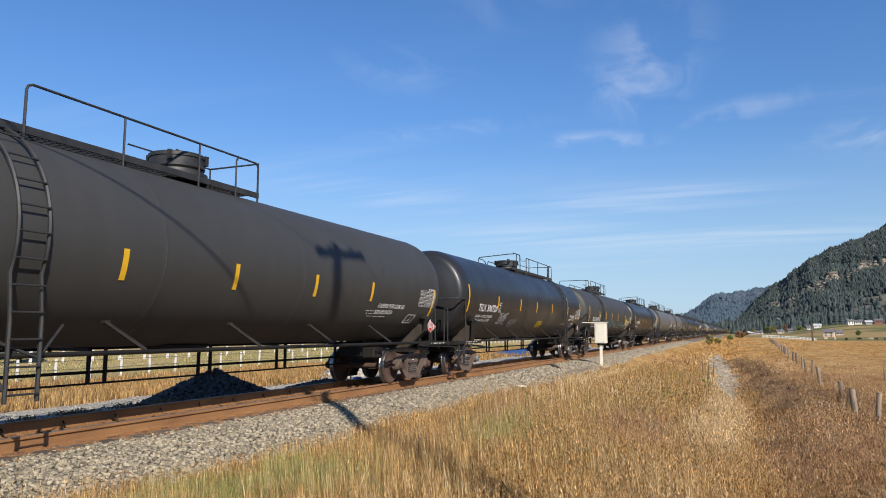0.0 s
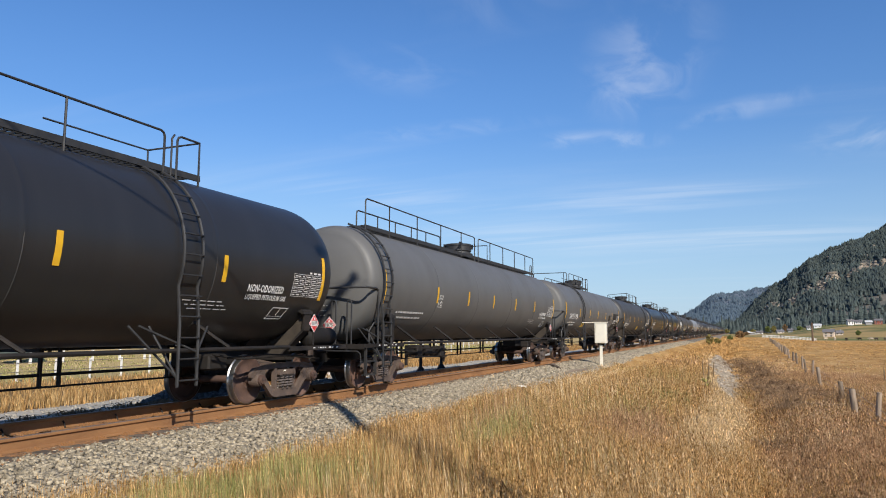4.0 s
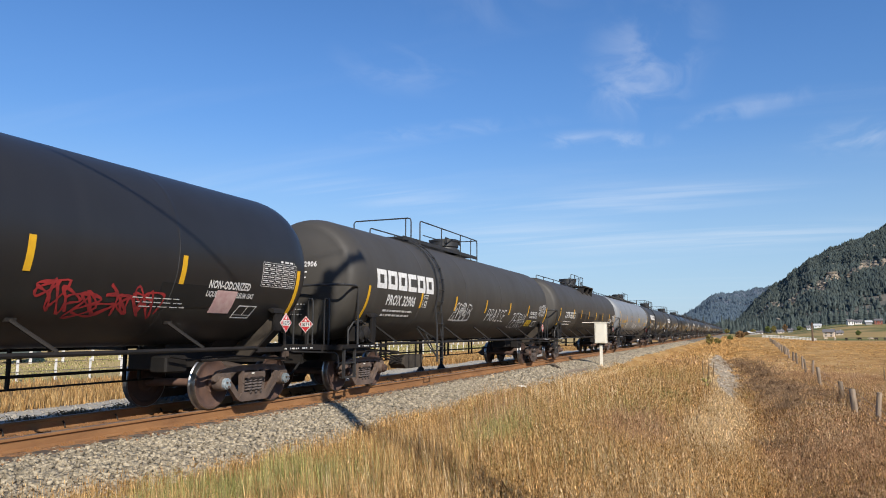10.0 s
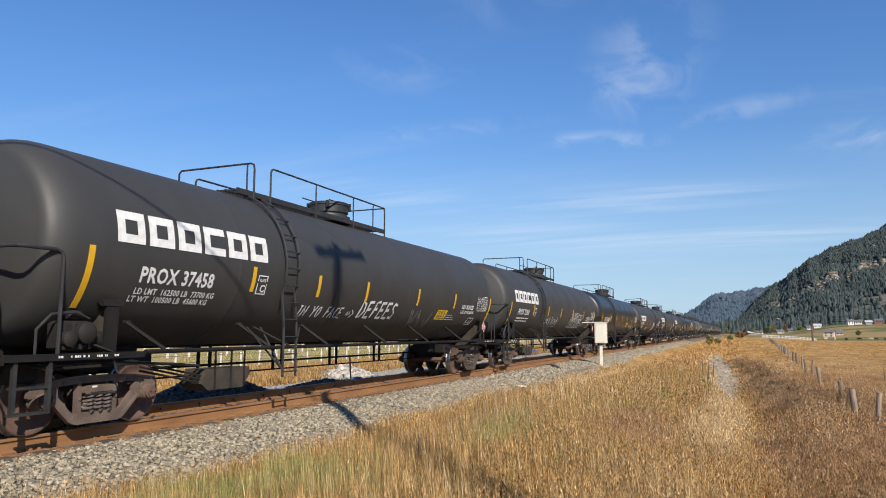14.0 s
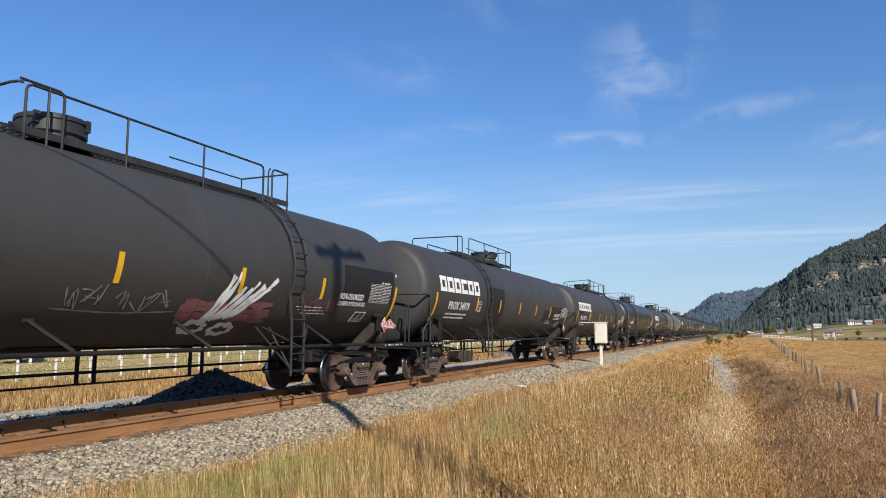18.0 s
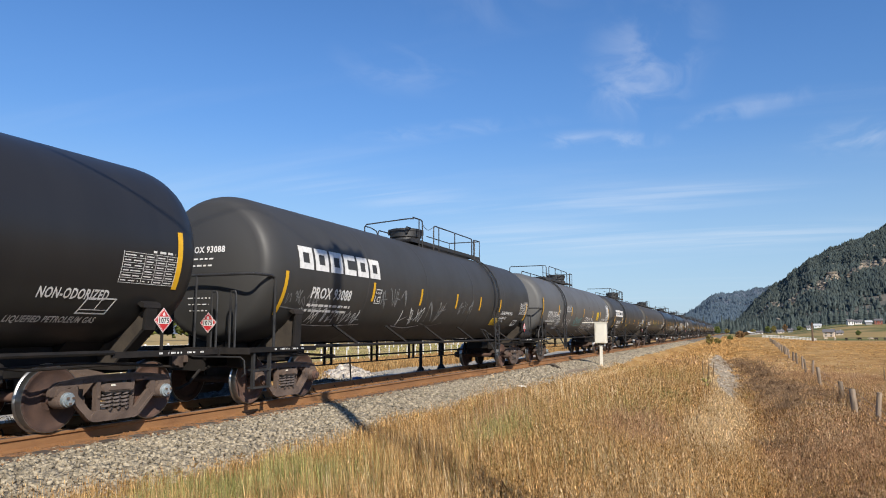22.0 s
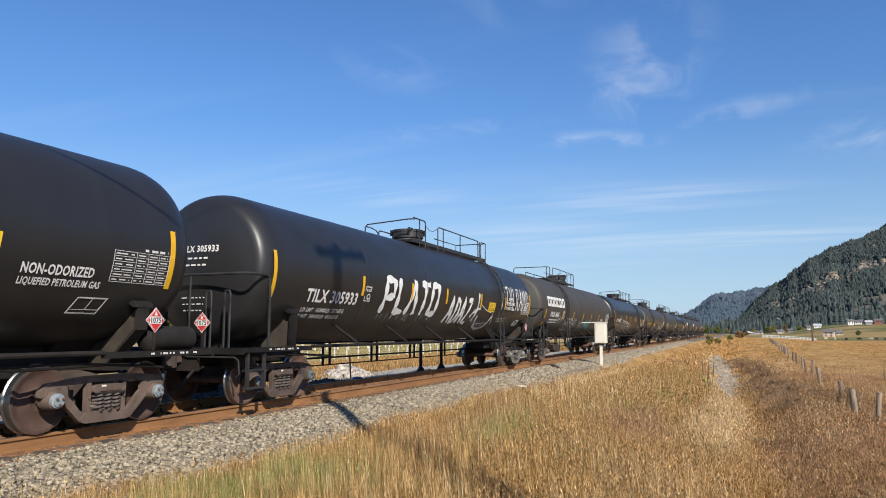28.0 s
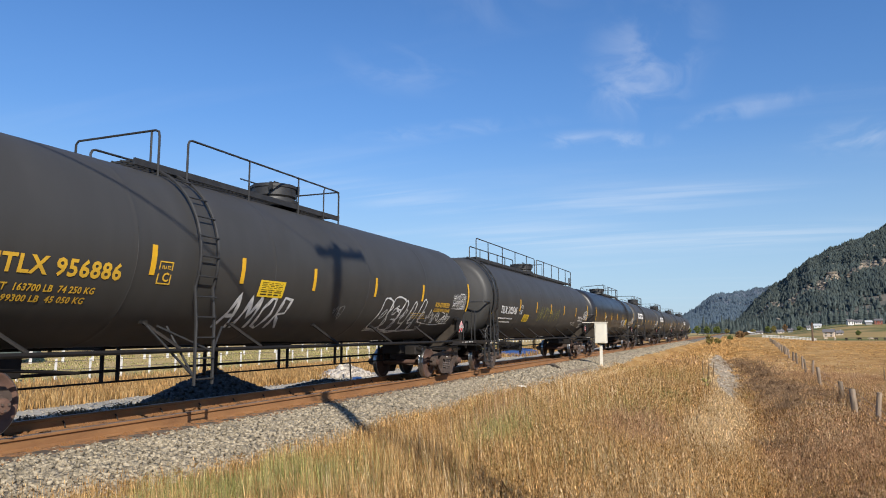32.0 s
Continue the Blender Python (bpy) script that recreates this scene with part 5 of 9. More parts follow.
def bubble(g, ya, yb, mid, h, r):
    """Outlined leaning swollen figures, side by side and overlapping a little."""
    n = max(3, round((yb - ya) / (0.72 * h)))
    w = (yb - ya) / n
    wide = 0.035 + 0.022 * h
    for k in range(n):
        fig = FIGURES[r.randrange(len(FIGURES))]
        y0, s0 = ya + k * w - 0.04 * w, mid - h / 2 + r.uniform(-0.05, 0.05) * h
        ring = [(y0 + 1.1 * w * a + 0.28 * h * b * 0.5, s0 + h * b) for a, b in [(a + r.uniform(-0.05, 0.05), b + r.uniform(-0.05, 0.05)) for a, b in fig]]
        stroke(g, curve_through(ring, True, 6), wide, 0.007 + 0.0004 * (k % 3))
        cy, cs = y0 + 0.5 * w + 0.07 * h, s0 + h * r.uniform(0.5, 0.68)
        hole = [(cy + w * 0.15 * math.cos(a) * r.uniform(0.6, 1.2) + 0.1 * h * math.sin(a), cs + h * 0.15 * math.sin(a)) for a in np.linspace(0, 6.283, 7)[:-1]]
        stroke(g, curve_through(hole, True, 3), wide * 0.7)
    for q in range(2):
        stroke(g, curve_through([(ya - 0.1, mid - h * (0.5 + 0.06 * q)), ((ya + yb) / 2, mid - h * (0.56 + 0.05 * q)), (yb + 0.1, mid - h * (0.48 + 0.06 * q))]), wide * 0.6)


def splash(g, ya, yb, mid, h, r):
    """Broad slanted dashes fanning up from two rounded ends."""
    for k in range(8):
        u = k / 7
        y0, s0 = ya + (yb - ya) * (0.15 + 0.35 * u), mid - h * (0.28 - 0.12 * u)
        y1, s1 = ya + (yb - ya) * (0.35 + 0.62 * u), mid + h * (0.25 + 0.25 * r.random())
        stroke(g, [(y0, s0), ((y0 + y1) / 2 - 0.03, (s0 + s1) / 2), (y1, s1)], h * r.uniform(0.05, 0.11), 0.008 + 0.0004 * (k % 4))
    for cy, cs in ((0.12, -0.38), (0.5, -0.42)):
        ring = [(ya + (yb - ya) * cy + 0.2 * h * math.cos(a), mid + h * cs + 0.11 * h * math.sin(a)) for a in np.linspace(0, 6.283, 9)[:-1]]
        stroke(g, curve_through(ring, True, 3), 0.12 * h, 0.009)


def scribble(g, ya, yb, mid, h, r):
    """A dense tangle of thick loops."""
    pts = []
    for k in range(9):
        c = ya + (yb - ya) * (k + 0.5) / 9
        pts += [(c + r.uniform(-0.22, 0.22) * h * 1.4, mid + h * r.uniform(-0.5, 0.5)) for _ in range(6)]
    stroke(g, curve_through(pts, False, 5), 0.05 * h + 0.012)


def smear(g, ya, yb, mid, h, r):
    """Soft uneven band of paint."""
    for k in range(4):
        s = mid - h / 2 + h * (k + 0.5) / 4
        stroke(g, curve_through([(ya + 0.1 * r.random(), s), ((ya + yb) / 2, s + r.uniform(-0.05, 0.08)), (yb - 0.2 * r.random(), s + r.uniform(-0.04, 0.04))]), h * 0.34, 0.0055 + 0.0003 * k)


def blocks(g, ya, yb, mid, h, r):
    """Tall filled figures built of broad slanted bars, with drips."""
    n = max(3, round((yb - ya) / 0.72))
    w = (yb - ya) / n
    for k in range(n):
        y, s = ya + k * w, mid - h / 2
        lean = 0.12 * h
        for (a0, b0), (a1, b1) in ((((0.08, 0), (0.08, 1)), ((0.08, 0.95), (0.72, 0.9)), ((0.72, 0.95), (0.70, 0.45)), ((0.70, 0.48), (0.10, 0.42))), (((0.12, 1), (0.12, 0)), ((0.12, 0.06), (0.78, 0.06))),
                                   (((0.05, 0), (0.42, 1)), ((0.42, 1), (0.8, 0))), (((0.02, 0.94), (0.85, 0.94)), ((0.44, 0.9), (0.44, 0))),
                                   (((0.12, 0), (0.12, 1)), ((0.12, 0.95), (0.75, 0.95)), ((0.75, 1), (0.75, 0)), ((0.75, 0.05), (0.12, 0.05))))[k % 5]:
            stroke(g, [(y + a0 * w + lean * b0, s + b0 * h), (y + a1 * w + lean * b1, s + b1 * h)], 0.215 * h, 0.007 + 0.0004 * (k % 3))
        for d in range(3):
            p = y + w * r.uniform(0.1, 0.8)
            stroke(g, [(p, s + 0.02), (p - 0.01, s - h * r.uniform(0.1, 0.35))], 0.012)


STROKES = {"I": [[(0.2, 1), (0.8, 0.97)], [(0.55, 1), (0.45, 0)], [(0.1, 0.04), (0.85, 0)]], "N": [[(0, 0), (0.12, 1), (0.75, 0.05), (0.95, 1.05)]], "Y": [[(0, 1), (0.42, 0.55)], [(0.95, 1.05), (0.42, 0.55), (0.25, 0)]],
           "O": [[(0.5, 1), (0.1, 0.65), (0.2, 0.1), (0.6, 0), (0.9, 0.5), (0.75, 0.95), (0.5, 1)]], "F": [[(0.15, 0), (0.3, 1), (0.95, 1.05)], [(0.2, 0.55), (0.75, 0.6)]], "A": [[(0, 0), (0.5, 1.05), (0.85, 0)], [(0.15, 0.4), (0.8, 0.42)]],
           "C": [[(0.95, 0.95), (0.4, 0.95), (0.1, 0.45), (0.4, 0.02), (0.9, 0.1)]], "E": [[(0.95, 1), (0.2, 0.98), (0.1, 0.02), (0.9, 0)], [(0.15, 0.52), (0.75, 0.55)]], "M": [[(0, 0), (0.15, 1), (0.5, 0.35), (0.85, 1.05), (0.98, 0)]],
           "R": [[(0.1, 0), (0.2, 1), (0.8, 0.95), (0.75, 0.55), (0.2, 0.5), (0.95, 0)]], "D": [[(0.15, 0), (0.2, 1), (0.75, 0.85), (0.9, 0.4), (0.6, 0.05), (0.1, 0)]], "S": [[(0.9, 0.9), (0.4, 1), (0.2, 0.7), (0.8, 0.35), (0.6, 0.02), (0.05, 0.1)]],
           "X": [[(0, 1), (0.95, 0)], [(0.95, 1.05), (0.05, 0)]], "~": [[(0.0, 0.3), (0.3, 0.7), (0.5, 0.3), (0.8, 0.75), (0.95, 0.4)]], ">": [[(0.1, 0.9), (0.9, 0.5), (0.1, 0.1)]], "P": [[(0.1, 0), (0.2, 1), (0.8, 0.95), (0.78, 0.55), (0.2, 0.48)]], "T": [[(0.0, 0.98), (0.95, 1.03)], [(0.5, 1), (0.42, 0)]],
           "L": [[(0.2, 1.0), (0.1, 0.02), (0.85, 0.0)]], "K": [[(0.15, 1), (0.1, 0)], [(0.85, 1), (0.14, 0.45), (0.9, 0)]], "G": [[(0.9, 0.9), (0.4, 1), (0.1, 0.5), (0.4, 0), (0.85, 0.1), (0.85, 0.45), (0.5, 0.45)]],
           "Z": [[(0.1, 0.95), (0.9, 1.0), (0.1, 0.05), (0.95, 0)]], "U": [[(0.1, 1), (0.1, 0.2), (0.45, 0), (0.8, 0.2), (0.85, 1)]]}


def phrase(words, thick=0.10):
    def draw(g, ya, yb, mid, h, r):
        """Hand-sprayed capitals."""
        w = (yb - ya) / len(words)
        for k, c in enumerate(words):
            for line in STROKES.get(c, []):
                stroke(g, [(ya + w * (k + 0.05 + 0.85 * a) + 0.1 * h * b, mid - h / 2 + h * b) for a, b in line], thick * h, 0.007 + 0.0004 * (k % 3))
    return draw


SWOLLEN = (
    [(0.17, 0.97), (0.25, 1.0), (0.26, 0.9), (0.14, 0.5), (0.21, 0.36), (0.17, 0.12), (0.05, 0.02), (0.0, 0.12), (0.06, 0.34), (0.02, 0.45), (0.09, 0.55), (0.1, 0.72)],
    [(0.24, 0.86), (0.31, 0.97), (0.36, 0.9), (0.29, 0.3), (0.42, 0.34), (0.4, 0.08), (0.22, 0.05), (0.19, 0.3)],
    [(0.37, 0.78), (0.44, 0.93), (0.5, 0.86), (0.42, 0.3), (0.52, 0.3), (0.58, 0.9), (0.66, 0.86), (0.58, 0.1), (0.43, 0.04)],
    [(0.58, 0.12), (0.62, 0.8), (0.74, 0.86), (0.77, 0.5), (0.7, 0.08)], [(0.64, 0.3), (0.67, 0.62), (0.71, 0.56), (0.68, 0.28)],
    [(0.73, 0.2), (0.75, 0.7), (0.86, 0.76), (0.88, 0.4), (0.82, 0.1)], [(0.79, 0.34), (0.81, 0.56), (0.84, 0.5), (0.82, 0.3)],
    [(0.84, 0.1), (0.89, 0.5), (0.93, 0.44), (0.94, 0.7), (1.0, 0.42), (0.92, 0.16), (0.88, 0.26)])
OUTLINE = (
    [(0.0, 1.0), (0.12, 0.98), (0.14, 0.8), (0.17, 0.97), (0.36, 0.93), (0.5, 0.97), (0.52, 0.84), (0.56, 0.93), (1.0, 0.76), (0.99, 0.56), (0.88, 0.6), (0.9, 0.46), (0.84, 0.36), (0.86, 0.1), (0.7, 0.06), (0.56, 0.13), (0.4, 0.05), (0.2, 0.1), (0.0, 0.05), (-0.02, 0.5)],
    [(0.16, 0.2), (0.26, 0.5), (0.34, 0.84), (0.46, 0.72), (0.44, 0.36), (0.34, 0.12), (0.22, 0.08)], [(0.27, 0.26), (0.33, 0.56), (0.36, 0.66), (0.38, 0.46), (0.33, 0.24)],
    [(0.52, 0.7), (0.55, 0.84), (0.66, 0.78), (0.68, 0.6), (0.6, 0.5), (0.66, 0.4), (0.6, 0.16), (0.48, 0.16)], [(0.54, 0.34), (0.6, 0.56), (0.62, 0.66)],
    [(0.76, 0.76), (0.84, 0.74), (0.8, 0.5), (0.75, 0.3), (0.68, 0.2)], [(0.84, 0.62), (0.9, 0.66), (0.95, 0.6), (0.9, 0.52)], [(0.02, 0.86), (0.06, 0.3), (0.1, 0.16)])


def drawn(lines, thick, closed=True):
    def draw(g, ya, yb, mid, h, r):
        """Broad sprayed outlines of one large piece."""
        for k, line in enumerate(lines):
            stroke(g, curve_through([(ya + (yb - ya) * u, mid - h / 2 + h * v) for u, v in line], closed and len(line) > 3, 5), thick, 0.007 + 0.0004 * (k % 3))
    return draw


def hook(g, ya, yb, mid, h, r):
    """One huge sprayed stem with a cross stroke and a wide smiling sweep."""
    w = yb - ya
    for line, t in (([(0.22, 1.0), (0.2, 0.5), (0.14, 0.1)], 0.15), ([(0.0, 0.22), (0.1, 0.42), (0.34, 0.55)], 0.13), ([(0.3, 0.3), (0.36, -0.05), (0.6, -0.22), (0.85, -0.1), (0.98, 0.3)], 0.13),
                    ([(0.35, 0.66), (0.62, 0.5), (0.9, 0.42)], 0.03), ([(0.95, 0.6), (1.0, 0.3), (1.1, 0.0)], 0.06), ([(0.4, 0.0), (0.95, 0.05)], 0.03)):
        stroke(g, curve_through([(ya + w * u, mid - h / 2 + h * v) for u, v in line]), t)
    for k in range(14):
        p = ya + w * r.uniform(0.0, 1.0)
        stroke(g, [(p, mid - h * 0.4), (p - 0.12, mid - h * r.uniform(0.65, 0.95))], 0.008)


def edges(g, ya, yb, mid, h, r):
    """Thin outline of an added plate."""
    a, b, c, d = ya, yb, mid - h / 2, mid + h / 2
    stroke(g, [(a, c), (b, c - 0.04)], 0.035); stroke(g, [(b, c), (b - 0.02, d)], 0.035); stroke(g, [(b, d), (a, d)], 0.03); stroke(g, [(a, d), (a, c)], 0.03)


GRAFFITI = {"swollen": drawn(SWOLLEN, 0.055), "outline": drawn(OUTLINE, 0.045), "hook": hook, "edges": edges, "gname": phrase("GNAME", 0.07), "kay": phrase("KAY", 0.07), "praise": phrase("PRAISE", 0.13), "zeus": phrase("ZERUS", 0.09), "zero": phrase("ZERO", 0.15), "adaz": phrase("ADAZ", 0.19), "pty": phrase("PTYLRAMD", 0.10),
            "scrawl": scrawl, "bubble": bubble, "blocks": blocks, "splash": splash, "scribble": scribble, "smear": smear, "face": phrase("IN YO FACE ~>", 0.16), "defees": phrase("DEFEES", 0.19), "amor": phrase("AMOR", 0.12)}
WEIGHTS = {"956886": ("LD LMT  163700 LB  74 250 KG", "LT WT  99300 LB  45 050 KG"), "50640": ("LD LMT  163400 LB  74100 KG", "LT WT  99600 LB  45180 KG"), "306720": ("LD LMT  162400 LB  73650 KG", "LT WT  100600 LB  45650 KG"), "306921": ("LD LMT  162900 LB  73900 KG", "LT WT  100100 LB  45400 KG"), "306508": ("LD LMT  163100 LB  74000 KG", "LT WT  99900 LB  45300 KG"), "37458": ("LD LMT  162500 LB  73700 KG", "LT WT  100500 LB  45600 KG"), "305933": ("LD LMT  162400LB  73700KG", "LT WT  100600LB  45600KG")}
GRAF_WORDS = {"patch": "thin dark outline of a welded plate", "gr_pink": "dusty pink spray-painted smear", "gr_hand": "bright white spray-painted capitals", "gr_white": "white spray-painted scrawl", "gr_grey": "faded grey spray-painted scrawl", "gr_teal": "teal spray-painted scrawl", "gr_red": "dark red spray-painted scrawl", "gr_yel": "thin yellow-green paint line"}


WHEELSETS = []


def build_car(i):
    mark, number, paint, kind, flip, owner, sign, let, extras = CARS[i]
    front = REAR[i - 1] if i else REAR[0] - 20.3
    length = REAR[i] - front
    half = length / 2
    hk = round(half, 2)
    car = new("tank_car")
    car.location = (-TX, front + half, 0)
    words = f"{PAINT[paint]} railway tank car, yellow stripes"
    if owner:
        words += ", white block mark"
    if any(e[0] != "patch" for e in extras):
        words += ", graffiti"
    if kind != "std":
        words += ", long walkway"
    tagged(car, words, "tank car", "tank cars of the train")
    tank = part("tank", shared(("tank", hk, paint), lambda g: make_tank(g, half, paint)), car)
    r = random.Random(100 + i)
    new_caps = i in (1, 2, 23, 7, 8, 14, 18, 20, 24, 25)
    # stripes: two tall ones by the heads, short ones between, lower on some cars
    first, mids, last, low, number_span, owner_at = DETAIL.get(i, (-half + 1.4, [-half + y for y in (4.8, 7.4, 10.0, 12.75, 15.6)], half - 1.45, 0.08 if owner else None, None, None))
    for y, tall in [(first, True)] + [(y, False) for y in mids] + [(last, True)]:
        if low is None:
            lo, hi = (-0.61, 0.30) if tall else (-0.41, 0.05)
        else:
            lo, hi = (-0.92 - low, -low) if tall else (-0.46 - low, -low)
        part("stripe", shared(("stripe", tall, low), lambda g: (g.use("yellow"), decal(g, -0.05, 0.05, lo, hi))), tank, (0, y, 0))
    c_ = half - 1.50
    for k, y in enumerate((-c_ * 0.62, -c_ * 0.22, c_ * 0.22, c_ * 0.62)):
        lo, hi = -1.25 - r.uniform(0, 0.2), r.uniform(-0.1, 0.75)
        part("weld_seam", shared(("weld_seam", i % 6, k), lambda g: (g.use("seam"), decal(g, -0.006, 0.006, lo, hi, 0.006, 0.002)), 0), tank, (0, y, 0))
    # lettering
    if owner:
        at_y, at_s = owner_at or (-half + 1.92, -0.05)
        for k in range(6):
            part("owner_mark", shared(("owner_mark", k == 3), lambda g: (g.use(let), block_mark(g, 0, 0.0, 0.47, k)), 0), tank, (0, at_y + k * 0.593, 0), "plain white square of the owner's mark", lift=at_s)
    y0, y1, up, size = number_span or ((-half + 2.44, -half + 4.1, -0.55, 0.24) if owner else (-half + 2.36, -half + 4.42, -0.55, 0.28))
    if mark and number:
        part("car_number", shared(("car_number", i), lambda g: (g.use(let), fit_write(g, mark + " " + number, y0, y1, up, size)), 0), tank, label="stencilled reporting mark and number")
        part("head_number", shared(("head_number", i), lambda g: (g.use(let), head_write(g, mark + " " + number, half, -0.36, 0.27, 0.125)), 0), tank, label="stencilled number on the dished end")
    wy = y0 - 0.02
    for k, line_s in enumerate((up - 0.24, up - 0.40) if not owner else (up - 0.19, up - 0.32)):
        if number in WEIGHTS:
            part("weight_line", shared(("weight_words", i, k), lambda g: (g.use(let), fit_write(g, WEIGHTS[number][k], wy - 0.06 * k, wy + 1.72 - 0.1 * k, line_s, 0.10)), 0), tank, label="stencilled weight figures")
            continue
        tagged(part("weight_line", shared(("weight_line", i, k), lambda g: (g.use(let), bars(g, wy, line_s, 1.75 - 0.1 * k, 0.055, r)), 0), tank), kind="stuff")
    for k, up in enumerate((0.13, 0.0, -0.62, -0.74, -0.86)):
        tagged(part("head_line", shared(("head_line", hk, let, k), lambda g: (g.use(let), head_bars(g, half, -0.34, up, 0.66 - 0.05 * k, 0.032 if k < 2 else 0.022, random.Random(k))), 0), tank), kind="stuff")

    def plate(g):
        g.use(let)
        o = -0.58 if owner else -0.54
        for a, b, c, d in ((0, 0.28, 0, 0.02), (0, 0.28, 0.34, 0.36), (0, 0.02, 0, 0.36), (0.26, 0.28, 0, 0.36)):
            decal(g, a, b, c + o, d + o, 0.007, 0.002, 1)
        write(g, "PLATE", 0.05, o + 0.24, 0.055, 0.8); write(g, "C", 0.09, o + 0.05, 0.14)
    i != 5 and part("plate_mark", shared(("plate_mark", owner, let), plate, 0), tank, (0, mids[0] + 0.13, 0), "small outlined clearance letter")

    def table(g):
        g.use("white")
        o = -0.56
        for k in range(7):
            decal(g, 0, 1.05, o + k * 0.075, o + k * 0.075 + 0.006, 0.007, 0.002, 1)
        for k in (0, 0.40, 0.62, 0.83, 1.042):
            decal(g, k, k + 0.006, o, o + 0.46, 0.007, 0.002)
        q = random.Random(3)
        for k in range(6):
            bars(g, 0.03, o + k * 0.075 + 0.030, 0.32, 0.017, q)
            for c in (0.43, 0.65, 0.86):
                bars(g, c, o + k * 0.075 + 0.030, 0.14, 0.017, q)
        bars(g, 0.55, o + 0.48, 0.45, 0.035, q)
    part("test_table", shared("test_table", table, 0), tank, (0, half - 2.55, 0), "white ruled inspection table", lift=0.14 if i in (8, 14) else 0.0)

    def frame_box(g):
        g.use("white")
        for a, b, c, d in ((0, 0.5, 0, 0.02), (0, 0.5, 0.26, 0.28), (0, 0.02, 0, 0.28), (0.48, 0.5, 0, 0.28), (0.25, 0.262, 0.07, 0.28), (0, 0.5, 0.07, 0.08)):
            decal(g, a + 0.25 * c, b + 0.25 * c, c - 0.92, d - 0.92, 0.007, 0.002, 1, 0.25)
    cy = half - 3.9
    for k, (words_, dy0, dy1, s_, size_) in enumerate(CONTENTS.get(i, CONTENTS["usual"])):
        part("contents_name", shared(("contents_name", let, words_, dy0, s_), lambda g: (g.use(let), fit_write(g, words_, 0, dy1 - dy0, s_, size_)), 0), tank, (0, half + dy0, 0), "stencilled words naming the gas")
    part("stencil_box", shared("stencil_box", frame_box, 0), tank, (0, half - 3.0, 0), "outlined stencil box", lift=-0.30 if i == 2 else -0.18)
    for k in range(3):
        tagged(part("small_print", shared(("small_print", let, k), lambda g: (g.use(let), bars(g, -1.5 + 0.1 * k, -0.78 - 0.075 * k, 0.95, 0.015, random.Random(k))), 0), tank, (0, cy, 0)), kind="stuff")
    if sign is not None:
        sign, sign_s, sign_w, sign_h = sign

        def ysign(g):
            o = sign_s - sign_h / 2
            g.use("ysign"); decal(g, 0, sign_w, o, o + sign_h, 0.006, 0.004, None, 0.05)

        def print_bars(g):
            o = sign_s - sign_h / 2
            g.use("patch")
            q = random.Random(2)
            for k, hgt in ((0.86, 0.014), (0.76, 0.014), (0.66, 0.014), (0.56, 0.014), (0.42, 0.018), (0.30, 0.028), (0.13, 0.040)):
                bars(g, 0.07, o + k * sign_h, sign_w - 0.14, hgt * sign_h / 0.58, q, 0.011)
        plate_ = part("emergency_sign", shared(("emergency_sign", sign_s, sign_w), ysign, 0), tank, (0, sign, 0), "yellow emergency sign with dark print")
        tagged(part("sign_print", shared(("sign_print", sign_s, sign_w), print_bars, 0), plate_), kind="stuff")
    for e, (style, stuff, ya, yb, mid, h) in enumerate(extras):
        if style == "patch":
            part("paint_patch", shared(("paint_patch", stuff, ya, yb, mid, h), lambda g: (g.use(stuff), decal(g, 0, yb - ya, mid - h / 2, mid + h / 2, 0.004 if stuff == "patch" else 0.008, 0.002))), tank, (0, ya, 0), "darker repainted rectangle" if stuff == "patch" else "faded pink paper label")
        else:
            part("graffiti", shared(("graffiti", i, e), lambda g: (g.use(stuff), GRAFFITI[style](g, ya, yb, mid, h, r)), 0), tank, label=GRAF_WORDS[stuff])
    # top fittings
    top = CZ + R + 0.05
    f = flip
    if kind == "std":
        a, b, tall, dome_y, lad_y = TOPS.get(i, (-3.4, 1.8, -4.05, 0.05, -3.9) if f > 0 else (1.0, 5.87, 0.0, -0.08, 4.8))
        y0, y1 = (tall - 0.5, b + 0.05) if f > 0 else (-1.1, b + 0.05)
    else:
        y0, y1, dome_y, lad_y = -half + 1.9, half - 1.9, 0.0, -half + 1.45
    if i == 10:
        y0, y1 = -1.5, 1.5
    walkway = part("walkway", shared(("walkway", round(y0, 2), round(y1, 2)), lambda g: make_grating(g, y0, y1, 0.62), 0), car, (0, 0, top))
    dome = part("valve_dome", shared("valve_dome", make_dome), car, (0, dome_y, CZ + R + (0.10 if f > 0 else 0.04)))
    part("lid", shared("dome_lid", make_lid), dome)
    part("handle", shared("dome_handle", make_handle), dome)
    z0, z1 = -0.2, 0.62
    if kind == "std":
        near_end = (b if i not in (5, 20) else -0.15) if f > 0 else b - 0.85
        solid = f < 0 and i in (15, 17)
        key = (a, b, tall, f)
        start = -0.9 if solid else a
        posts = tuple(np.linspace(start, near_end, 4)[1:3]) if f > 0 or solid else (a + (near_end - a) * 0.12, a + (near_end - a) * 0.52)
        part("railing", shared(("railing_near", key), lambda g: make_rail_loop(g, start, near_end, 0.62, z0, z1, posts)), walkway)
        if near_end < b:
            part("railing", shared(("railing_stub", key), lambda g: make_rail_loop(g, b - 0.55, b, 0.62, z0, z1, (), True, False)), walkway)
        part("railing", shared(("railing_far", key), lambda g: make_rail_loop(g, y0 + 0.2, b - 0.6, -0.62, z0, 0.34, (y0 + 1.9, b - 2.2))), walkway)
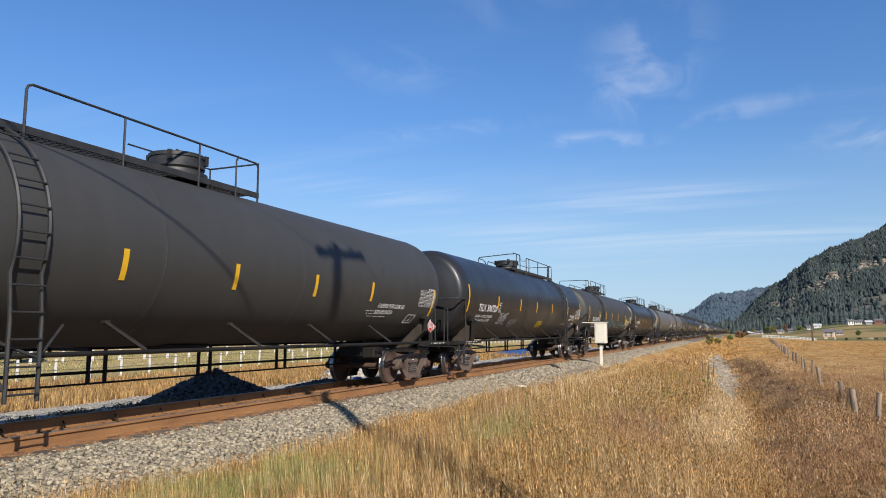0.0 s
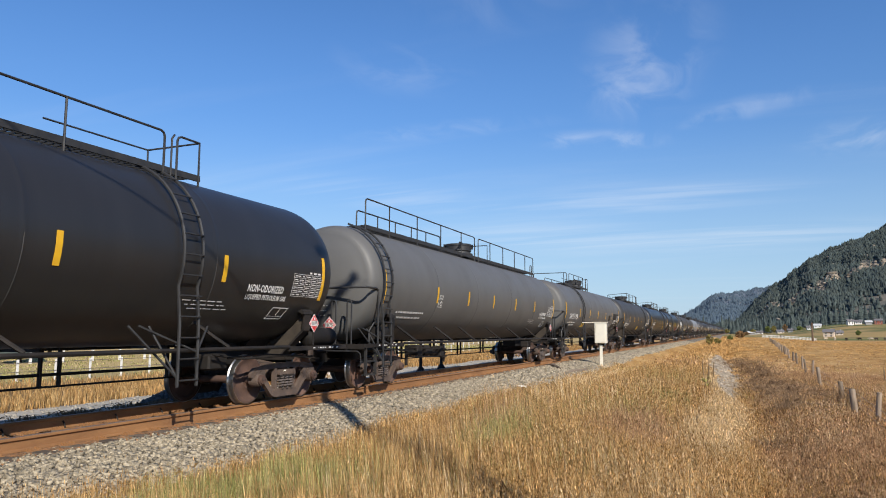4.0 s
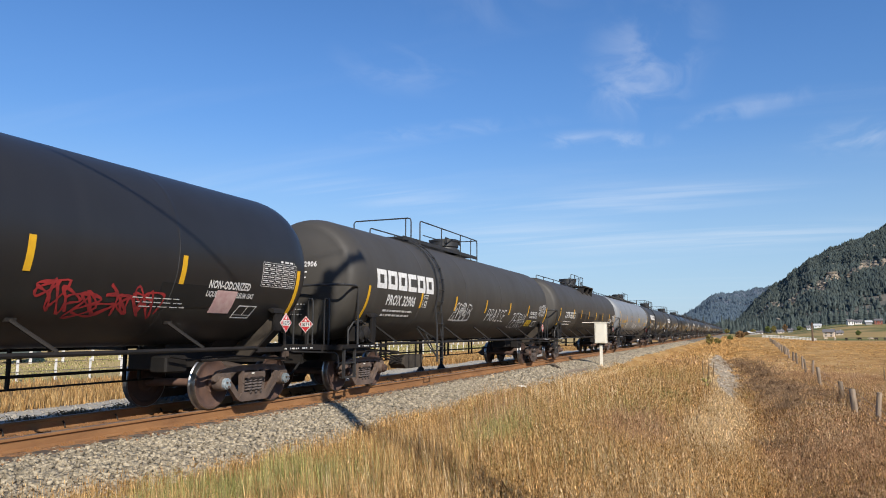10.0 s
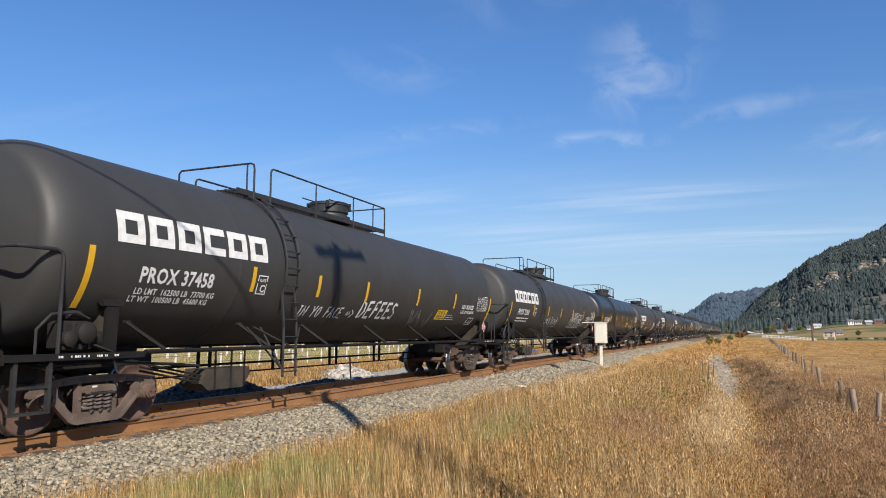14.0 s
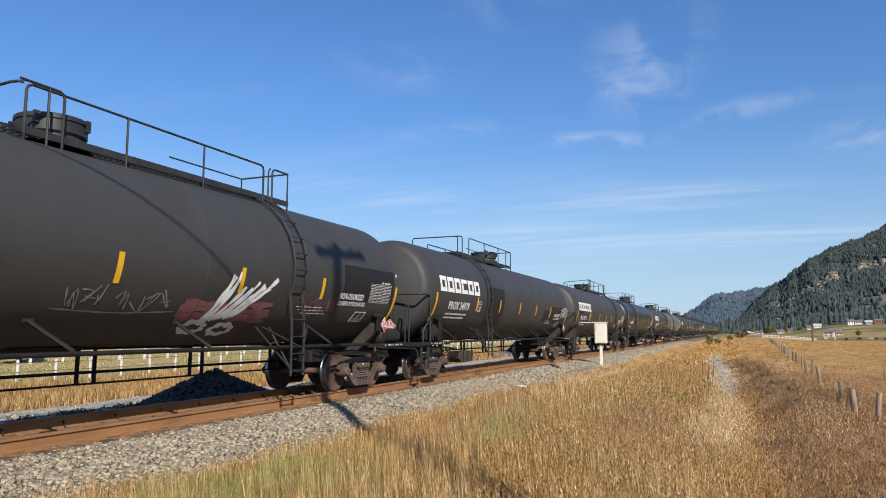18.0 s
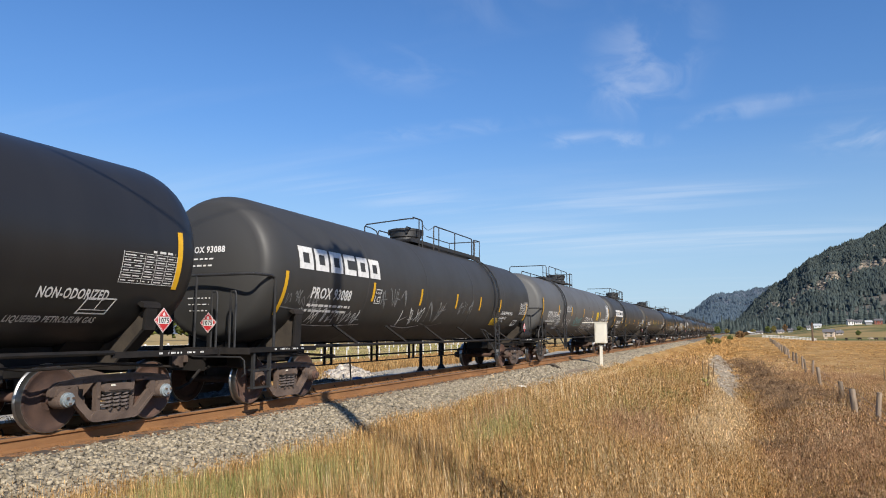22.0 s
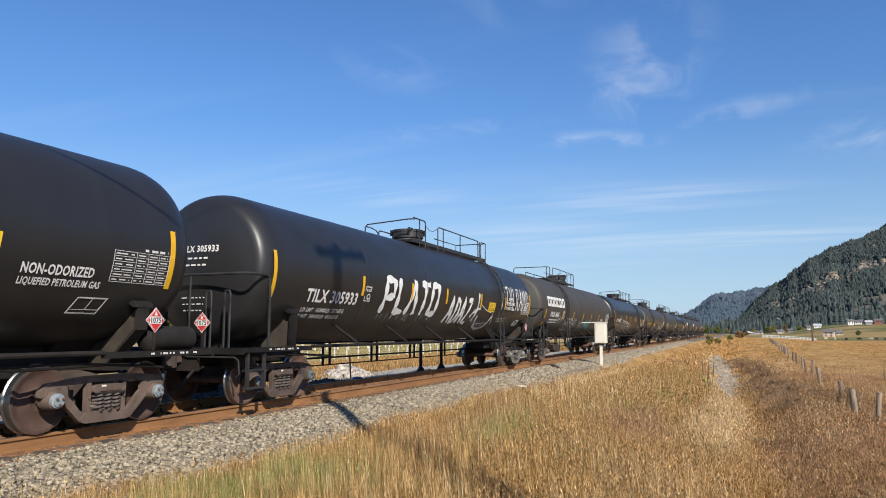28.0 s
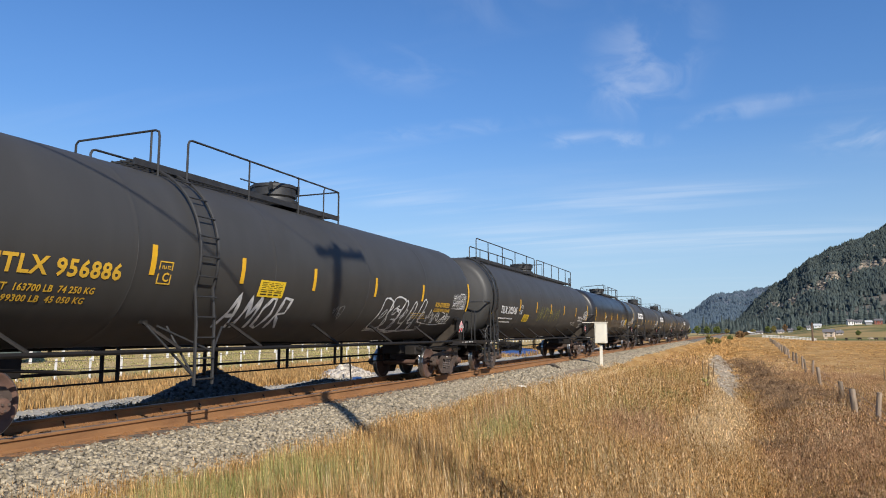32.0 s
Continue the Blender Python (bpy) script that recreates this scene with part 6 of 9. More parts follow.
        part("end_rail", shared(("end_rail_top", key), lambda g: (g.use("rail_paint"), g.tube([(0.62, b, z0), (0.62, b, z1), (-0.62, b, z1), (-0.62, b, 0)], 0.021, 6))), walkway)
        part("mid_rail", shared(("mid_rail", key), lambda g: (g.use("rail_paint"), g.tube([(-0.62, b - 2.2, z1), (-0.62, b, z1)], 0.017, 6))), walkway)
        part("rail_post", shared(("rail_post", key), lambda g: (g.use("rail_paint"), g.tube([(0.62, b - 0.68, z0), (0.62, b - 0.68, z1 - 0.08), (0.62, b - 0.62, z1)], 0.018, 6))), walkway)
        if f > 0:
            part("cross_rail", shared(("cross_rail", key), lambda g: (g.use("rail_paint"), g.tube([(-1.35, tall, -0.35), (-1.35, tall, z1 - 0.06), (-1.29, tall, z1), (0.52, tall, z1), (0.60, tall, z1 - 0.03), (0.62, tall, z1 - 0.12), (0.62, tall, z0)], 0.021, 8), g.tube([(0.44, tall, z1), (0.44, tall, 0)], 0.019, 6))), walkway, label="tall bent rail across the walkway")
        else:
            part("cross_rail", shared(("cross_rail", f), lambda g: (g.use("rail_paint"), g.tube([(-1.0, -1.08, -0.1), (-1.0, -1.08, z1 - 0.18), (-0.94, -1.07, z1 - 0.10), (0.45, -1.02, z1), (0.58, -1.0, z1), (0.62, -0.94, z1)], 0.021, 8))), walkway, label="tall bent rail across the walkway")
            part("railing", shared(("dome_rail", tall), lambda g: make_rail_loop(g, -1.0, tall, 0.62, z0, z1 + 0.04, (-0.55,), False, True)), walkway)
            part("hoop", shared("far_stub", lambda g: (g.use("rail_paint"), g.tube([(-1.0, -1.05, z1 - 0.15), (-0.9, -0.85, z1 - 0.18), (-0.86, -0.6, 0.38), (-0.85, -0.52, 0.3), (-0.85, -0.5, 0.0)], 0.019, 6))), walkway)
            if not solid:
                part("chain", shared(("chain", key), lambda g: (g.use("rail_paint"), g.tube([(0.62, tall, z1 - 0.08), (0.62, tall + 0.3, z1 - 0.20), (0.62, a - 0.4, z1 - 0.20), (0.62, a, z1 - 0.05)], 0.009, 5))), walkway)
    else:
        far_h = 0.30 if kind == "full" else 0.42
        if kind == "tall":
            for q0, q1 in ((y0, 0.1), (0.5, y1)):
                part("railing", shared(("tall_rail", round(q0, 2), round(q1, 2)), lambda g: make_rail_loop(g, q0, q1, 0.62, z0, 0.72, tuple(np.linspace(q0 + 1.4, q1 - 1.4, 4)))), walkway)
        if kind != "long":
            part("railing", shared(("low_rail", kind, hk), lambda g: make_rail_loop(g, y0, -2.6, -0.62 if kind == "full" else 0.35, 0, far_h, tuple(np.linspace(y0 + 1.2, -3.8, 4)))), walkway)
        if kind == "long":
            part("railing", shared("hoop_rail_long", lambda g: make_rail_loop(g, -1.95, 0.2, 0.62, z0, z1, (-0.85,))), walkway)
            part("railing", shared("short_rail_long", lambda g: make_rail_loop(g, 0.7, 1.65, 0.62, z0, z1, (), True, False)), walkway)
            for q0, q1 in ((-half + 1.2, -1.6), (1.6, half - 3.4)):
                part("railing", shared(("low_rail_long", q0), lambda g: make_rail_loop(g, q0, q1, 0.35, -0.15, 0.06, tuple(np.linspace(q0 + 1.5, q1 - 1.5, 3)))), walkway)
        elif kind == "full":
            part("railing", shared("hoop_rail", lambda g: make_rail_loop(g, -1.72, 1.50, 0.62, z0, z1 - 0.06, (-1.05, -0.1), True, False)), walkway)
        part("end_rail", shared("hoop_end", lambda g: (g.use("rail_paint"), g.tube([(0.62, 1.55, z0), (0.62, 1.55, z1 - 0.04), (-0.62, 1.55, z1 - 0.04), (-0.62, 1.55, 0)], 0.02, 6))), walkway)
        part("hoop", shared("hoop", lambda g: make_rail_loop(g, -0.14, 0.14, 0.62, z0, 0.34, ())), walkway, (0, y1 - 0.4, 0))
        if kind == "long":
            part("side_deck", shared("side_deck", lambda g: (g.use("frame").box(0.55, 1.25, -1.1, 1.7, -0.12, -0.04), [g.prism([(0.75, -0.12), (1.25, -0.12), (1.12, -0.7)], k, k + 0.04, "y") for k in (-1.05, 0.3, 1.6)])), walkway, label="bracketed side platform by the dome")
    # ladder
    if kind in ("std", "tall"):
        lad = part("ladder", shared("ladder_stile", lambda g: stile(g, 0)), car, (0, lad_y - 0.21, 0))
        part("stile", shared("ladder_stile", lambda g: stile(g, 0)), lad, (0, 0.42, 0))
        for k in range(11):
            z = 0.62 + 0.33 * k
            if z < 2.2:
                x = R + 0.03
            else:
                q = min(0.98, (z - CZ) / (R + 0.07))
                x = (R + 0.07) * math.cos(math.asin(q))
            part("rung", shared("ladder_rung", make_rung, 0), lad, (x, 0, z))
        for d, q in ((-0.95, -0.21), (-0.75, 0.21), (-0.55, -0.21), (0.75, 0.21)):
            part("ladder_stay", shared(("ladder_stay", d), lambda g: g.use("rail_paint").tube([(1.24, d, 1.46), (1.52, q, 0.66 if d in (-0.95, -0.55) else 1.05)], 0.02, 6)), lad, (0, 0.21, 0))
    # side pipe with braces
    part("side_pipe", shared(("side_pipe", hk), lambda g: make_side_pipe(g, half)), car)
    part("far_pipe", shared(("far_pipe", hk), lambda g: make_far_pipe(g, half)), car)
    for k in range(5):
        part("brace", shared("pipe_brace", make_brace), car, (0, (-6.12, -3.5, -0.95, 1.7, 5.5)[k] if f < 0 else (-7.2, -4.6, -2.55, 0.2, 2.8)[k], 0))
    if f > 0:
        part("brace", shared("pipe_brace", make_brace), car, (0, 5.5, 0))
    for k in range(6):
        part("hanger", shared("pipe_hanger", make_hanger), car, (0, -half + 3.4 + (length - 7.2) * k / 5, 0))
    part("belly_skid", shared("belly_skid", make_bottom_gear), car)
    if f > 0 and owner:
        part("reservoir", shared("reservoir", make_reservoir), car, (0, -half + 4.75, 0), "brown slung reservoir")
    if kind != "std":
        part("brake_gear", shared("brake_gear", make_brake_gear), car, (0, 3.6 if kind == "long" else -5.4, 0))
    # the two ends
    for e in (-1, 1):
        t = None if e < 0 else (0, 0, 180)
        at = (0, e * half, 0)
        part("stub_sill", shared("stub_sill", make_sill), car, at, turn=t)
        part("coupler", shared("coupler", make_coupler), car, at, turn=t)
        part("air_hose", shared("air_hose", make_air_hose), car, at, turn=t)
        part("uncoupling_rod", shared("uncoupling_rod", make_uncoupling_rod), car, at, turn=t)
        part("brake_pipe", shared("end_pipes", make_end_pipes), car, at)if e < 0 else part("brake_pipe", shared("end_pipes_rear", lambda g: make_end_pipes(g)), car, (0, half - 5.1, 0))
        deck = part("end_deck", shared("end_deck", make_end_deck), car, at, turn=t)
        part("end_beam", shared("end_beam", make_end_beam), deck)
        for s in (1.426, -1.426):
            part("edge_beam", shared("edge_beam", make_edge_beam), deck, (s, 0, 0))
        part("saddle", shared(("saddle", e), lambda g: make_saddle(g, e), 0), car, (0, -half + 2.05 if e < 0 else half - 1.85, 0), "dusty web plate under the tank")
        if e < 0:
            if f > 0:
                part("brake_valve", shared("brake_valve", make_brake_valve), car, (0, -half + 1.55, 0))
            tagged(part("sill_note", shared("sill_note", make_sill_note, 0), car, (0, -half + 1.35, 0)), kind="stuff")
            part("hand_rail", shared("hand_rail", make_end_rail), car, at)
            part("sill_step", shared("sill_step", make_step), car, at)
            part("hand_brake", shared("hand_brake", make_hand_brake), car, at)
        else:
            tagged(part("sill_note", shared("sill_note", make_sill_note, 0), car, (0, half - 1.55, 0)), kind="stuff")
            if f < 0:
                part("air_tank", shared("air_tank", make_air_tank), car, (1.18, half - 1.15, 1.27))
        pl = part("placard_bracket", shared("placard_bracket", make_bracket), car, (1.36, half - 1.60, 1.55) if e > 0 else (0.50, -half + 0.40, 1.54), turn=None if e > 0 else (0, 0, -90))
        part("placard", shared(("placard", r.random() < 0.25), lambda g: make_placard(g, "red" if r.random() < 0.8 else "pink", "red")), pl, label="red diamond hazard placard")
        # truck
        c = e * (half - 2.15)
        for s in (1, -1):
            coat = "truck_grey" if (i, e) in GREY_TRUCKS else "truck"
            sf = part("side_frame", shared(("side_frame", coat), lambda g: make_side_frame(g, coat), 30), car, (s * 0.99, c, 0), turn=None if s > 0 else (0, 0, 180))
            for k in (-0.15, 0, 0.15):
                part("spring", shared("spring", make_spring), sf, (0.05, k, 0))
            for k in (-0.889, 0.889):
                part("bearing_cap", shared(("bearing_cap", new_caps), lambda g: make_cap(g, "bearing" if new_caps else "wheel")), sf, (0.13, k, 0.457))
        part("truck_bolster", shared("truck_bolster", make_bolster), car, (0, c, 0))
        for k in (-0.889, 0.889):
            part("brake_beam", shared("brake_beam", make_brake_beam), car, (0, c + k * 0.42, 0), turn=(0, 0, 0 if k > 0 else 180))
            ws = part("wheelset", shared("wheelset", make_axle), car)
            ws.matrix_parent_inverse = Matrix.Translation((0, c + k, 0.457))
            part("wheel", shared("wheel", make_wheel, 30), ws, (0.835, 0, 0))
            part("wheel", shared("wheel", make_wheel, 30), ws, (-0.835, 0, 0), turn=(0, 0, 180))
            WHEELSETS.append(ws)
    return car


TRAIN = [build_car(i) for i in range(len(CARS))]

# ---- trackside: ties, ballast, grass ----


def make_tie(g):
    g.use("tie").box(-1.3, 1.3, -0.115, 0.115, -0.36, -0.190, 0.012)


def make_tie_plate(g):
    g.use("rust_rail").box(-0.20, 0.20, -0.095, 0.095, 0, 0.014)
    for sx in (-0.105, 0.105, 0.16):
        for sy in (-0.06, 0.06):
            g.box(sx - 0.018, sx + 0.018, sy - 0.014, sy + 0.014, 0.014, 0.045)


def make_anchor(g):
    """Dark spring clip gripping the rail's foot."""
    g.use("frame").tube([(-0.09, 0, -0.02), (-0.085, 0, 0.03), (-0.03, 0, 0.045), (-0.02, 0, 0.03)], 0.014, 5)
    g.tube([(0.085, 0, -0.03), (0.09, 0.0, 0.02), (0.06, 0.01, 0.07), (0.022, 0.01, 0.11)], 0.014, 5)
    g.box(-0.09, 0.09, -0.014, 0.014, -0.045, -0.02)


for k in range(110):
    t = new("tie", shared("tie", make_tie, 0))
    t.parent = bed
    t.location = (random.uniform(-0.03, 0.03), 3.0 + k * 0.53, 0)
    if k % 2 == 0:
        for s in (-0.7535,):
            part("rail_anchor", shared("rail_anchor", make_anchor, 0), t, (s - t.location.x, 0.16, -0.190))
    for s in (-0.7535, 0.7535):
        part("tie_plate", shared("tie_plate", make_tie_plate, 0), t, (s - t.location.x, 0, -0.193))


def rocks(n, xs, ys, zs, size, rng, flat=0.75):
    """n broken stones: jittered eight-cornered blocks, joined."""
    cube = np.array([(-1, -1, -1), (1, -1, -1), (1, 1, -1), (-1, 1, -1), (-1, -1, 1), (1, -1, 1), (1, 1, 1), (-1, 1, 1)], float) * 0.5
    q = np.array([(3, 2, 1, 0), (4, 5, 6, 7), (0, 1, 5, 4), (1, 2, 6, 5), (2, 3, 7, 6), (3, 0, 4, 7)])
    v = cube[None] * (1 + rng.uniform(-0.45, 0.45, (n, 8, 3)))
    v *= (size * rng.uniform(0.6, 1.35, n))[:, None, None] * rng.uniform(0.6, 1.2, (n, 1, 3))
    v[:, :, 2] *= flat
    a, b = rng.uniform(0, 6.28, n), rng.uniform(-0.7, 0.7, n)
    c, s = np.cos(b)[:, None], np.sin(b)[:, None]
    y, z = v[:, :, 1] * c - v[:, :, 2] * s, v[:, :, 1] * s + v[:, :, 2] * c
    c, s = np.cos(a)[:, None], np.sin(a)[:, None]
    x, y = v[:, :, 0] * c - y * s, v[:, :, 0] * s + y * c
    v = np.stack([x + xs[:, None], y + ys[:, None], z + zs[:, None]], -1)
    f = q[None] + (np.arange(n) * 8)[:, None, None]
    return v.reshape(-1, 3), f.reshape(-1, 4)


def bed_z(d):
    return np.interp(d, [a for a, _ in prof], [b for _, b in prof])


def ballast_stones(n, y0, y1, size, d0, d1, power=1.0):
    ys = y0 + (y1 - y0) * RNG.random(n) ** power
    ds = RNG.uniform(d0, d1, n) + RNG.normal(0, 0.12, n)
    keep = (np.abs(np.abs(ds) - 0.7535) > 0.115)
    ys, ds = ys[keep], ds[keep]
    zs = bed_z(ds) + RNG.uniform(-0.010, 0.022, len(ds)) - 0.03 * (np.abs(ds) < 1.2)
    return rocks(len(ds), ds - TX, ys, zs, size, RNG)


def joined(*sets):
    vs, fs, o = [], [], 0
    for v, f in sets:
        vs.append(v); fs.append(f + o); o += len(v)
    return np.concatenate(vs), np.concatenate(fs)


v_, f_ = joined(ballast_stones(20000, 4, 22, 0.052, 0.86, 3.3), ballast_stones(9000, 22, 48, 0.075, 0.86, 3.2), ballast_stones(7000, 48, 130, 0.12, 0.95, 2.8, 1.4),
                ballast_stones(3500, 4, 40, 0.055, -0.6, 0.6), ballast_stones(4000, 4, 50, 0.06, -3.4, -0.9))
tagged(new("ballast_stones", raw_mesh("ballast_stones", v_, f_, M["stone"])), "loose grey crushed ballast stones along the rails", "ballast", kind="stuff")


# rust-stained stones beside the near rail
M["rust_stone"] = mat("rust_stained_stone", (0.30, 0.150, 0.062), (0.12, 0.062, 0.032), 0.95, 0, 12, 60, 0.3, per="island", c3=(0.22, 0.14, 0.085))
v_, f_ = joined(ballast_stones(5200, 4, 30, 0.045, 0.88, 1.30), ballast_stones(3000, 30, 90, 0.07, 0.88, 1.35))
tagged(new("rusty_stones", raw_mesh("rusty_stones", v_, f_, M["rust_stone"])), "rust-stained ballast stones beside the near rail", "ballast", kind="stuff")

# rust-stained fines packed along the rails' feet
for side, name in ((0.79, "rail_fines"), (-0.70, "rail_fines")):
    ys = np.arange(3, 90, 0.12)
    ds = np.linspace(0, 0.34 if side > 0 else 0.13, 9)
    FD, FY_ = np.meshgrid(ds, ys)
    FZ = -0.186 - 0.055 * FD - 0.05 * (FD > ds[-2]) + RNG.uniform(-0.022, 0.014, FD.shape)
    FX = side + FD * (1 + 0.30 * waves(FD, FY_, 0.45, 3) + 0.22 * RNG.normal(0, 1, len(ys))[:, None] * (FD > 0.1)) - TX
    ii = np.arange(FD.size).reshape(FD.shape)
    fq = np.stack([ii[:-1, :-1], ii[:-1, 1:], ii[1:, 1:], ii[1:, :-1]], -1).reshape(-1, 4)
    tagged(new(name, raw_mesh(name, np.stack([FX, FY_, FZ], -1).reshape(-1, 3), fq, M["fines"], False)), "rust-stained fine gravel along the rail's foot", "gravel", kind="stuff")


def grass_mat(name, cols, trans=0.35, patch=0.35, tuft=13.0):
    m = bpy.data.materials.new(name)
    m.use_nodes = True
    N, L = m.node_tree.nodes, m.node_tree.links
    N.remove(N["Principled BSDF"])
    geo = N.new("ShaderNodeNewGeometry")
    tc = N.new("ShaderNodeTexCoord")
    nz = N.new("ShaderNodeTexNoise"); nz.inputs["Scale"].default_value, nz.inputs["Detail"].default_value = patch, 4
    L.new(tc.outputs["Object"], nz.inputs["Vector"])
    ad = N.new("ShaderNodeMath"); ad.operation = "MULTIPLY_ADD"; ad.inputs[1].default_value = 0.8
    mr = N.new("ShaderNodeMapRange"); mr.inputs["From Min"].default_value, mr.inputs["From Max"].default_value = 0.3, 0.7
    mr.inputs["To Min"].default_value, mr.inputs["To Max"].default_value = -0.08, 0.28
    L.new(nz.outputs["Fac"], mr.inputs["Value"])
    L.new(geo.outputs["Random Per Island"], ad.inputs[0]); L.new(mr.outputs[0], ad.inputs[2])
    r = N.new("ShaderNodeValToRGB")
    e = r.color_ramp.elements
    e[0].position, e[0].color = 0.0, (*cols[0], 1)
    e[1].position, e[1].color = 1.0, (*cols[-1], 1)
    for i, c in enumerate(cols[1:-1]):
        x = e.new((i + 1) / (len(cols) - 1)); x.color = (*c, 1)
    L.new(ad.outputs[0], r.inputs[0])
    mp = N.new("ShaderNodeMapping"); mp.inputs["Scale"].default_value = (1, 1, 0.3)
    tn = N.new("ShaderNodeTexNoise"); tn.inputs["Scale"].default_value, tn.inputs["Detail"].default_value = tuft, 3
    tr = N.new("ShaderNodeMapRange"); tr.inputs["From Min"].default_value, tr.inputs["From Max"].default_value = 0.32, 0.68
    tr.inputs["To Min"].default_value, tr.inputs["To Max"].default_value = 0.34, 1.50
    hs = N.new("ShaderNodeHueSaturation")
    L.new(tc.outputs["Object"], mp.inputs[0]); L.new(mp.outputs[0], tn.inputs["Vector"]); L.new(tn.outputs["Fac"], tr.inputs["Value"])
    L.new(tr.outputs[0], hs.inputs["Value"]); L.new(r.outputs[0], hs.inputs["Color"])
    d = N.new("ShaderNodeBsdfDiffuse"); t = N.new("ShaderNodeBsdfTranslucent")
    mx = N.new("ShaderNodeMixShader"); mx.inputs[0].default_value = trans
    L.new(hs.outputs[0], d.inputs[0]); L.new(hs.outputs[0], t.inputs[0])
    L.new(d.outputs[0], mx.inputs[1]); L.new(t.outputs[0], mx.inputs[2])
    L.new(mx.outputs[0], N["Material Output"].inputs["Surface"])
    return m


def blades(xs, ys, height, width, lean=0.35, rng=RNG, base=None):
    """Bent grass blades standing on the ground: five corners, three triangles each."""
    n = len(xs)
    a = rng.uniform(0, 6.283, n)
    b = rng.uniform(0, 6.283, n)
    ln = lean * rng.random(n) * height
    dx, dy = np.cos(b) * ln - 0.06 * height, np.sin(b) * ln
    wx, wy = np.cos(a) * width / 2, np.sin(a) * width / 2
    z0 = (ground_z(xs, ys) if base is None else base) - 0.03
    P = np.zeros((n, 5, 3))
    P[:, 0] = np.stack([xs - wx, ys - wy, z0], -1)
    P[:, 1] = np.stack([xs + wx, ys + wy, z0], -1)
    mx, my, mz = xs + dx * 0.35, ys + dy * 0.35, z0 + height * 0.62
    P[:, 2] = np.stack([mx - wx * 0.9, my - wy * 0.9, mz], -1)
    P[:, 3] = np.stack([mx + wx * 0.9, my + wy * 0.9, mz], -1)
    P[:, 4] = np.stack([xs + dx, ys + dy, z0 + height], -1)
    T = np.array([(0, 1, 3), (0, 3, 2), (2, 3, 4)])[None] + (np.arange(n) * 5)[:, None, None]
    return P.reshape(-1, 3), T.reshape(-1, 3)


def seed_heads(xs, ys, height, size, rng=RNG, wide=0.06):
    """Feathery seed heads: two crossed slim diamonds on each stem's top."""
    n = len(xs)
    z0 = ground_z(xs, ys) + height
    a = rng.uniform(0, 3.14, n)
    lx, ly = rng.normal(0, 0.35, n) * size, rng.normal(0, 0.35, n) * size
    P = np.zeros((n, 8, 3))
    for k in range(2):
        wx, wy = np.cos(a + k * 1.57) * size * wide, np.sin(a + k * 1.57) * size * wide
        P[:, k * 4] = np.stack([xs, ys, z0 - size * 0.5], -1)
        P[:, k * 4 + 1] = np.stack([xs + wx + lx * 0.4, ys + wy + ly * 0.4, z0], -1)
        P[:, k * 4 + 2] = np.stack([xs + lx, ys + ly, z0 + size * 0.7], -1)
        P[:, k * 4 + 3] = np.stack([xs - wx + lx * 0.4, ys - wy + ly * 0.4, z0], -1)
    T = np.array([(0, 1, 2), (0, 2, 3), (4, 5, 6), (4, 6, 7)])[None] + (np.arange(n) * 8)[:, None, None]
    return P.reshape(-1, 3), T.reshape(-1, 3)


def scatter(n, az0, az1, r0, r1, power=1.0):
    """Points over a sector seen from the stand, denser close by."""
    az = np.radians(RNG.uniform(az0, az1, n))
    r = r0 + (r1 - r0) * RNG.random(n) ** power
    return np.sin(az) * r, np.cos(az) * r


STRAW = [(0.055, 0.029, 0.011), (0.66, 0.39, 0.155), (0.16, 0.080, 0.029), (0.90, 0.60, 0.28), (0.32, 0.175, 0.063), (0.18, 0.115, 0.038), (0.98, 0.77, 0.47)]
ORANGE = [(0.07, 0.036, 0.018), (0.54, 0.32, 0.165), (0.17, 0.088, 0.042), (0.70, 0.47, 0.27), (0.33, 0.185, 0.092), (0.84, 0.63, 0.41)]
GREEN = [(0.040, 0.042, 0.014), (0.40, 0.385, 0.13), (0.10, 0.11, 0.032), (0.62, 0.53, 0.24), (0.21, 0.215, 0.066)]
M["straw"] = grass_mat("dry_straw_grass", STRAW, 0.15, 0.5)
M["orange_grass"] = grass_mat("russet_straw_grass", ORANGE, 0.15, 0.5)
M["green_grass"] = grass_mat("green_and_straw_grass", GREEN, 0.2, 0.9)


def gully(y):
    """Middle line of the washed-out gravel along the ditch."""
    return -0.42 - 0.028 * (y - 34) + 0.10 * np.sin(y * 0.31 + 1.0) + 0.06 * np.sin(y * 0.83)


def gully_half(y):
    """Half the bare strip's width: it opens out up the ditch."""
    return 0.04 + 0.50 * smooth01(25, 40, y) * (1 - smooth01(60, 80, y))


def grass_height(x, y):
    """How tall the growth stands, by place: short on the ballast's edge and past the ditch, none on the washed gravel."""
    d = x + TX
    lush = 0.86 + 0.22 * waves(x, y, 1.7, 5) + 0.12 * waves(x, y, 0.5, 6)
    h = lush * (1 - 0.80 * np.exp(-((d - 2.8) / (1.2 + 1.3 * smooth01(16, 36, y))) ** 2)) * (1 - 0.48 * smooth01(-0.9, 1.2, x)) * (1 - 0.35 * smooth01(3.2, 5.0, x))
    off = np.abs(x - gully(y)) / (gully_half(y) * (1 + 0.35 * waves(x, y, 1.1, 9)))
    washed = (y > 25) & (y < 80)
    return h * np.where(washed, smooth01(0.75, 1.9, off), 1.0)


def spot(x, y, cx, cy, sx, sy):
    return np.exp(-((x - cx) / sx) ** 2 - ((y - cy) / sy) ** 2)


